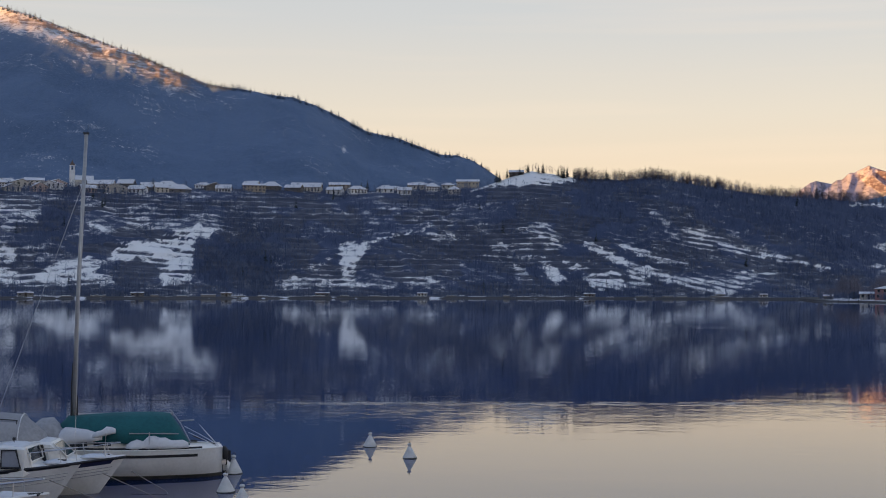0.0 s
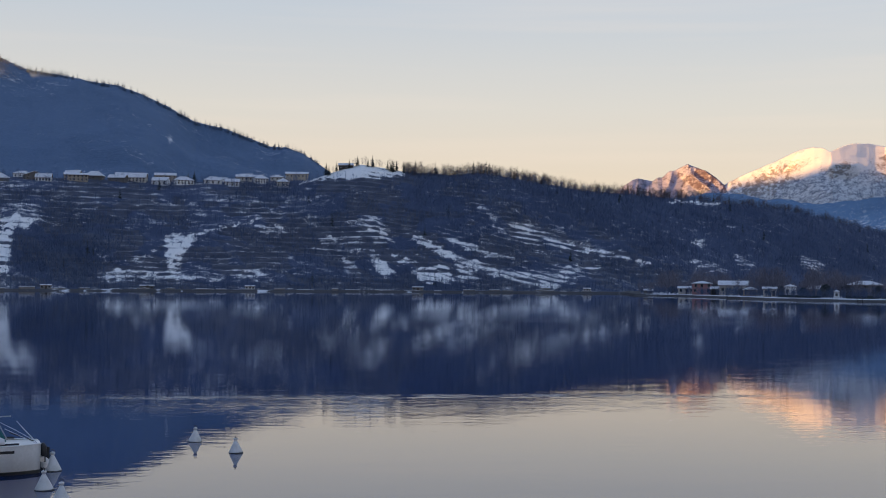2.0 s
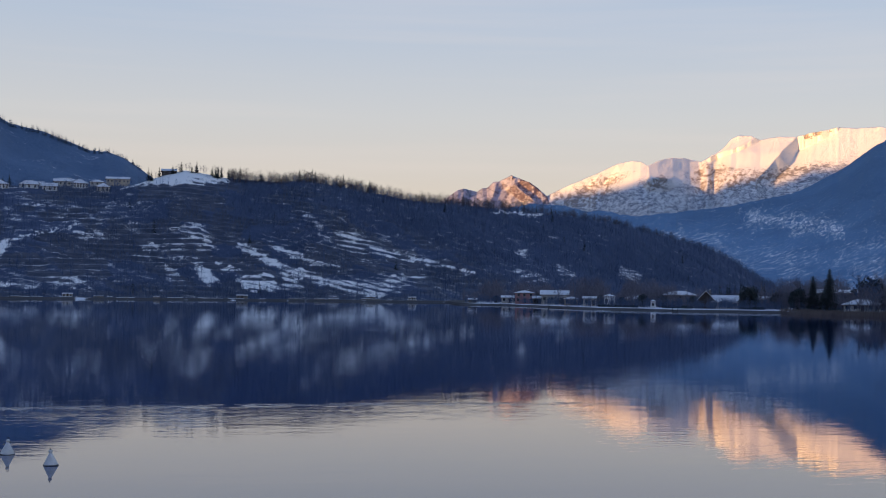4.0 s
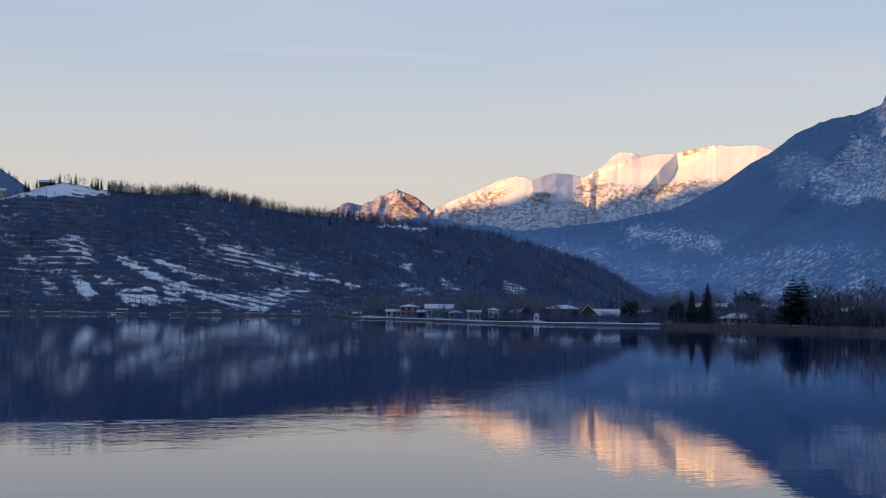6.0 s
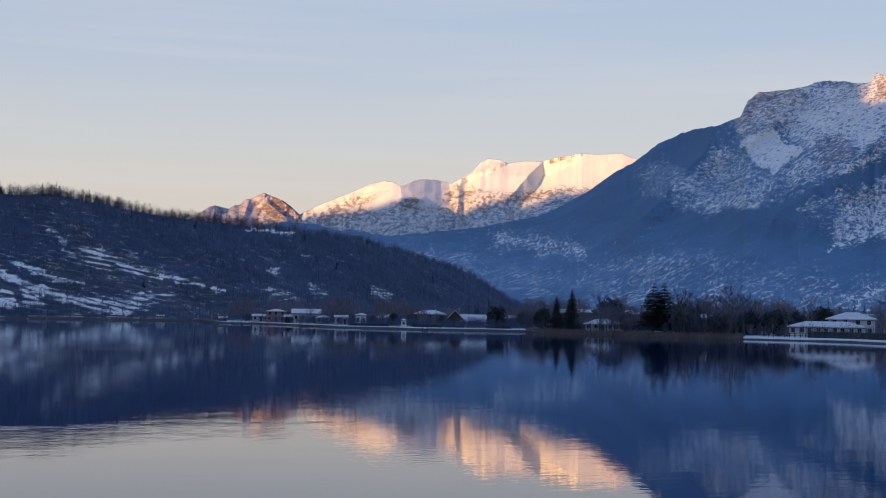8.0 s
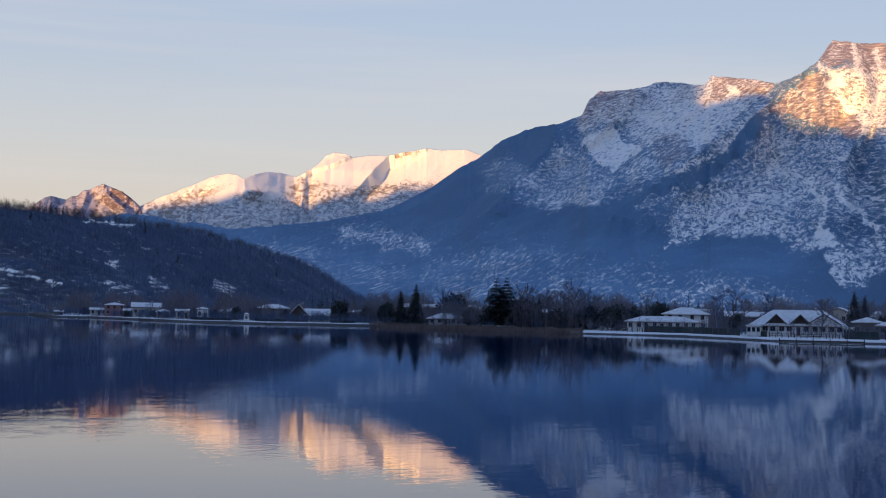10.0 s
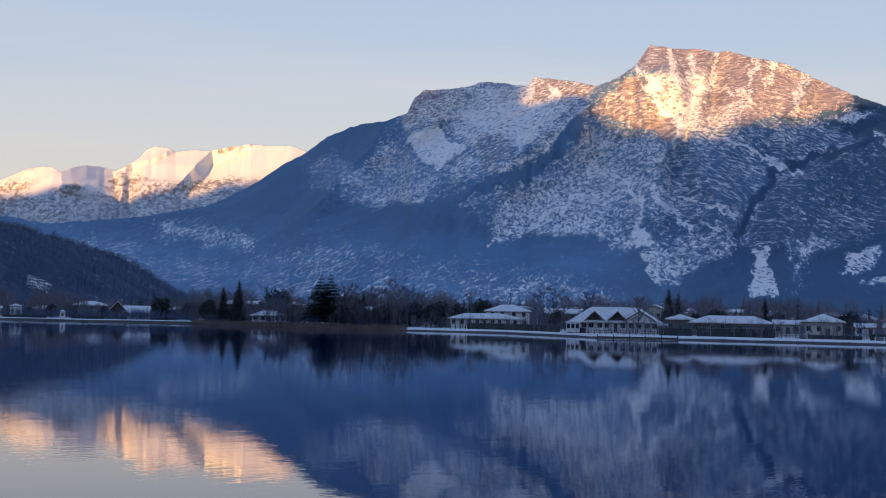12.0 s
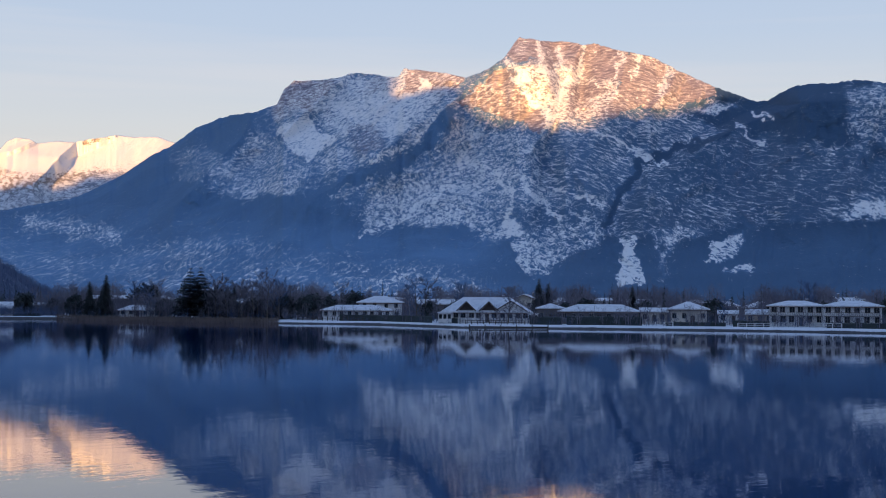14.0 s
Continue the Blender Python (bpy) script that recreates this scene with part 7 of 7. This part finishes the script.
def cruiser(bow, turn, length, beam, free, stripe, label, hood, screen, seed, fore, nose=1.0, tent=0.5):
    """A small cabin boat: hull, deck, wheelhouse with windows, canvas hood, bow rail."""
    b = thing("motorboat", pose(*bow, 0, 0, turn) @ pose(-length, 0, 0), label, "motorboat", "moored motorboats")
    h = Hull(length, beam, free, 0.3, 0.75, 0.32, 2.6, 0.9)
    hull = part("hull", h.skin(), M_GEL, b, soft=True)
    for side in (-1, 1):
        part("sheer_stripe", h.band(0.88 if stripe is M_NAVY else 0.945, 0.985, 0.0, 0.985, side), stripe, hull)
        part("rubbing_strake", Shape().tube(h.edge(side, 0, 1, 0.0, 1.01), 0.042, 0.042, 5), M_BLACK if stripe is M_NAVY else stripe, hull)
        for v in (0.66, 0.73, 0.80):
            part("plank_line", Shape().tube([h.point(0.05 + 0.92 * i / 16, v, side * 1.004) for i in range(17)], 0.010, None, 4), M_TARP, hull)
        part("boot_top", h.band(0.30, 0.36, 0.0, 0.7, side), M_ALGAE, hull)
    part("deck", h.deck(0.0), M_GEL, b, soft=True)
    t = free * 1.08
    house_, loops = Shape(), []
    L = length
    for x, w, z0, z1 in ((fore * L, 0.40, t - 0.1, t + 0.70), ((fore + 0.1) * L, 0.40, t - 0.1, t + 0.74), ((fore + 0.21) * L, 0.36, t - 0.1, t + 0.68), ((fore + 0.21 + 0.08 * nose) * L, 0.27, t - 0.02, t + 0.22), ((fore + 0.21 + 0.16 * nose) * L, 0.14, t + 0.1, t + 0.18)):
        w *= beam
        loops.append([(x, -w, z0), (x, -w * 0.88, z1 - 0.06), (x, -w * 0.75, z1), (x, w * 0.75, z1), (x, w * 0.88, z1 - 0.06), (x, w, z0)])
    cab = part("wheelhouse", house_.rings(loops), M_GEL, b)

    def pane(name, x0, x1, z0, z1, side, mat, slant=0.0):
        y0, y1 = 0.40 * beam - 0.01, 0.36 * beam
        s = Shape().add([(x0, side * (y0 + 0.015), z0), (x1, side * (y0 - 0.01), z0), (x1 - slant, side * (y1 + 0.012), z1), (x0, side * (y1 + 0.03), z1)], [(0, 1, 2, 3)])
        f = Shape().tube([s.v[0], s.v[1], s.v[2], s.v[3], s.v[0]], 0.034, None, 5)
        part("frame", f, M_BLACK, part(name, s, mat, cab))

    for side in (-1, 1):
        pane("side_window", (fore + 0.015) * L, (fore + 0.085) * L, t + 0.16, t + 0.60, side, mat=screen)
        pane("side_window", (fore + 0.105) * L, (fore + 0.20) * L, t + 0.16, t + 0.62, side, screen, 0.14)
    front = Shape().add([((fore + 0.213 + 0.074 * nose) * L, -0.25 * beam, t + 0.28), ((fore + 0.213 + 0.074 * nose) * L, 0.25 * beam, t + 0.28), ((fore + 0.213 + 0.01 * nose) * L, 0.26 * beam, t + 0.64), ((fore + 0.213 + 0.01 * nose) * L, -0.26 * beam, t + 0.64)], [(0, 1, 2, 3)])
    part("frame", Shape().tube([*front.v, front.v[0]], 0.022, None, 4), M_GEL, part("windscreen", front, M_CLEAR, cab))
    tarp, loops = Shape(), []
    for x, w, z1 in (((tent - 0.42) * L, 0.40, 0.6), ((tent - 0.36) * L, 0.43, hood * 0.9), ((tent - 0.18) * L, 0.43, hood), ((tent - 0.04) * L, 0.42, hood * 0.96), ((tent + 0.06) * L, 0.36, hood * 0.62)):
        loops.append([(x, w * beam * math.sin(a) if abs(a) < 1.57 else w * beam * math.copysign(1, a), t + z1 * math.cos(a) ** 0.7 if abs(a) < 1.57 else t - 0.05) for a in (-1.6, -1.3, -0.9, -0.45, 0, 0.45, 0.9, 1.3, 1.6)])
    can = part("hood", tarp.rings(loops), M_TARP, b, "grey canvas hood", soft=True)
    part("hoop", Shape().tube([tuple(Vector(p) * 1.0 + Vector((0.02, 0, 0.015))) for p in loops[3]], 0.016, None, 5), M_STEEL, can)
    glass = [Vector(p) + Vector((0, -0.03, 0.02)) for p in (loops[2][1], loops[3][1], loops[3][3], loops[2][3])]
    mid = sum(glass, Vector()) / 4
    glass = [mid + (p - mid) * 0.82 for p in glass]
    pane_ = part("hood_window", Shape().add(glass, [(0, 1, 2, 3)]), M_SCREEN, can, "clear vinyl window with a black edge")
    part("hood_window_edge", Shape().tube([*glass, glass[0]], 0.022, None, 4), M_BLACK, pane_)
    part("roof_snow", drift(blend_line(((fore + 0.07) * L, 0, t + 0.72), ((fore + 0.2) * L, 0, t + 0.68), 7), 0.05, seed, 0.3 * beam), M_SNOW, b, "thin snow on the roof", soft=True)
    part("deck_snow", drift(blend_line(((fore + 0.24 + 0.1 * nose) * L, 0.1, t + 0.2), (0.93 * L, 0.05, t + 0.2), 7), 0.08, seed + 1, 0.2 * beam), M_SNOW, b, "snow on the foredeck", soft=True)
    rail = [(p[0] - 0.06, p[1] * 0.9, p[2] + 0.42) for p in h.edge(-1, 0.55, 0.985, 0, 0.97, 10)]
    rail += [(p[0] - 0.06, p[1] * 0.9, p[2] + 0.42) for p in h.edge(1, 0.55, 0.985, 0, 0.97, 10)][::-1]
    bow_rail = part("bow_rail", Shape().tube(rail, 0.013, None, 5), M_STEEL, b)
    for side in (-1, 1):
        for u in (0.56, 0.68, 0.80, 0.92):
            p = h.point(u, 1, side * 0.95)
            part("stanchion", Shape().tube([p, (p[0] - 0.06, p[1] * 0.92, p[2] + 0.42)], 0.014, None, 5), M_STEEL, bow_rail)
    for x, y in ((0.9, 0.0), (0.62, 0.3)):
        part("cleat", Shape().tube([(x * L - 0.12, y, h.top(x) + 0.12), (x * L + 0.12, y, h.top(x) + 0.12)], 0.025, 0.02, 5).box(x * L - 0.03, x * L + 0.03, y - 0.03, y + 0.03, h.top(x), h.top(x) + 0.11), M_BLACK, b)
    part("lamp", Shape().tube([((fore + 0.12) * L, 0, t + 0.7), ((fore + 0.12) * L, 0, t + 0.84)], 0.015, 0.012, 5).box((fore + 0.12) * L - 0.04, (fore + 0.12) * L + 0.04, -0.04, 0.04, t + 0.82, t + 0.89, 0.01), M_BLACK, b)
    return b


cruiser((-9.18, 38.5, 0), 4, 5.7, 2.1, 0.80, M_NAVY, "white cabin boat with a navy stripe and a canvas hood", 1.5, M_CLEAR, 31, 0.44, 1.0, 0.53)
cruiser((-10.03, 37.0, 0), 0, 5.5, 2.1, 0.82, M_BLACK, "white clinker cabin boat with large windows and a grey canvas hood", 1.3, M_SCREEN, 41, 0.535, 0.35, 0.5)


def runabout():
    b = thing("rowing_boat", pose(-9.83, 33.2, 0, 0, 0, -4) @ pose(-3.9, 0, 0), "small open white boat with snow on its foredeck", "rowing boat")
    h = Hull(3.9, 1.5, 0.62, 0.2, 0.4, 0.3, 2.4, 0.88)
    hull = part("hull", h.skin(16, 7), M_GEL, b, soft=True)
    for side in (-1, 1):
        part("gunwale", Shape().tube(h.edge(side, 0, 1, 0, 1.0), 0.04, 0.04, 6), M_GEL, hull)
    part("deck", h.deck(0.05), M_GEL, b, soft=True)
    part("deck_snow", drift(blend_line((2.2, 0, 0.66), (3.4, 0, 0.72), 8), 0.16, 9, 0.42), M_SNOW, b, "snow on the foredeck", soft=True)
    rail = [(p[0], p[1] * 0.9, p[2] + 0.38) for p in h.edge(-1, 0.45, 0.97, 0, 0.97, 10)] + [(p[0], p[1] * 0.9, p[2] + 0.38) for p in h.edge(1, 0.45, 0.97, 0, 0.97, 10)][::-1]
    bow_rail = part("bow_rail", Shape().tube(rail, 0.016, None, 5), M_STEEL, b)
    for side in (-1, 1):
        for u in (0.46, 0.64, 0.82):
            p = h.point(u, 1, side * 0.95)
            part("stanchion", Shape().tube([p, (p[0], p[1] * 0.92, p[2] + 0.38)], 0.014, None, 5), M_STEEL, bow_rail)
    part("anchor", Shape().tube([(3.3, 0.0, 0.78), (3.75, 0, 0.82)], 0.03, 0.02, 5).tube([(3.7, -0.2, 0.8), (3.75, 0, 0.84), (3.7, 0.2, 0.8)], 0.03, 0.01, 5), M_BLACK, b)
    part("anchor_line", Shape().tube([(3.6, 0.1, 0.8), (2.8, 0.3, 0.74), (2.2, -0.1, 0.75)], 0.015, None, 5), M_BLACK, b)


runabout()


# ---- buoys and mooring lines ----
def buoy(x, y, size, lean, turn):
    b = thing("buoy", pose(x, y, -0.02, lean, 0, turn) @ Matrix.Diagonal((size, size, size * 0.86, 1)), "white conical mooring buoy floating on the lake", "buoy", "mooring buoys")
    ring = lambda c, z: [(c * math.cos(t), c * math.sin(t), z) for t in np.linspace(0, 2 * math.pi, 19)[:-1]]
    part("float", Shape().rings([ring(0.12, -0.2), ring(0.23, -0.1), ring(0.265, 0.02), ring(0.26, 0.06), ring(0.20, 0.2), ring(0.12, 0.38), ring(0.055, 0.52), ring(0.04, 0.56)]), M_BUOY, b, soft=True)
    part("collar", Shape().rings([ring(0.268, 0.0), ring(0.272, 0.02), ring(0.270, 0.045), ring(0.262, 0.06)], caps=False), M_ALGAE, b, "dark algae line")
    top = part("head", Shape().rings([ring(0.045, 0.555), ring(0.075, 0.58), ring(0.075, 0.63), ring(0.04, 0.66)]), M_BUOY, b, soft=True)
    part("ring", Shape().tube([(0.05 * math.cos(t), 0, 0.69 + 0.05 * math.sin(t)) for t in np.linspace(0, 2 * math.pi, 11)], 0.012, None, 5), M_IRON, top)
    return b


for x, y, size, lean, turn in ((-2.73, 50.0, 0.98, 3, 20), (-1.15, 46.69, 0.95, -2, 80), (-6.71, 42.71, 1.08, 2, 10), (-6.32, 38.85, 1.02, -2, 130), (-5.52, 36.7, 1.0, 1, 200)):
    buoy(x, y, size, lean, turn)
for name, pts in (("mooring_line", [(-9.6, 37.6, 0.7), (-7.2, 36.0, 0.05), (-5.4, 34.0, -0.3)]), ("mooring_line", [(-10.6, 35.9, 0.75), (-8.6, 34.8, 0.25), (-7.0, 33.6, -0.2)]), ("mooring_line", [(-9.5, 40.6, 0.35), (-8.0, 38.6, 0.05), (-7.6, 37.5, -0.2)])):
    line = Shape().tube([Vector(pts[0]).lerp(Vector(pts[1]), k / 4) for k in range(4)] + [Vector(pts[1]).lerp(Vector(pts[2]), k / 4) for k in range(5)], 0.013, None, 5)
    tagged(new(name, line.mesh(name, M_ROPE)), "pale mooring rope sagging into the water", "rope", "mooring ropes")
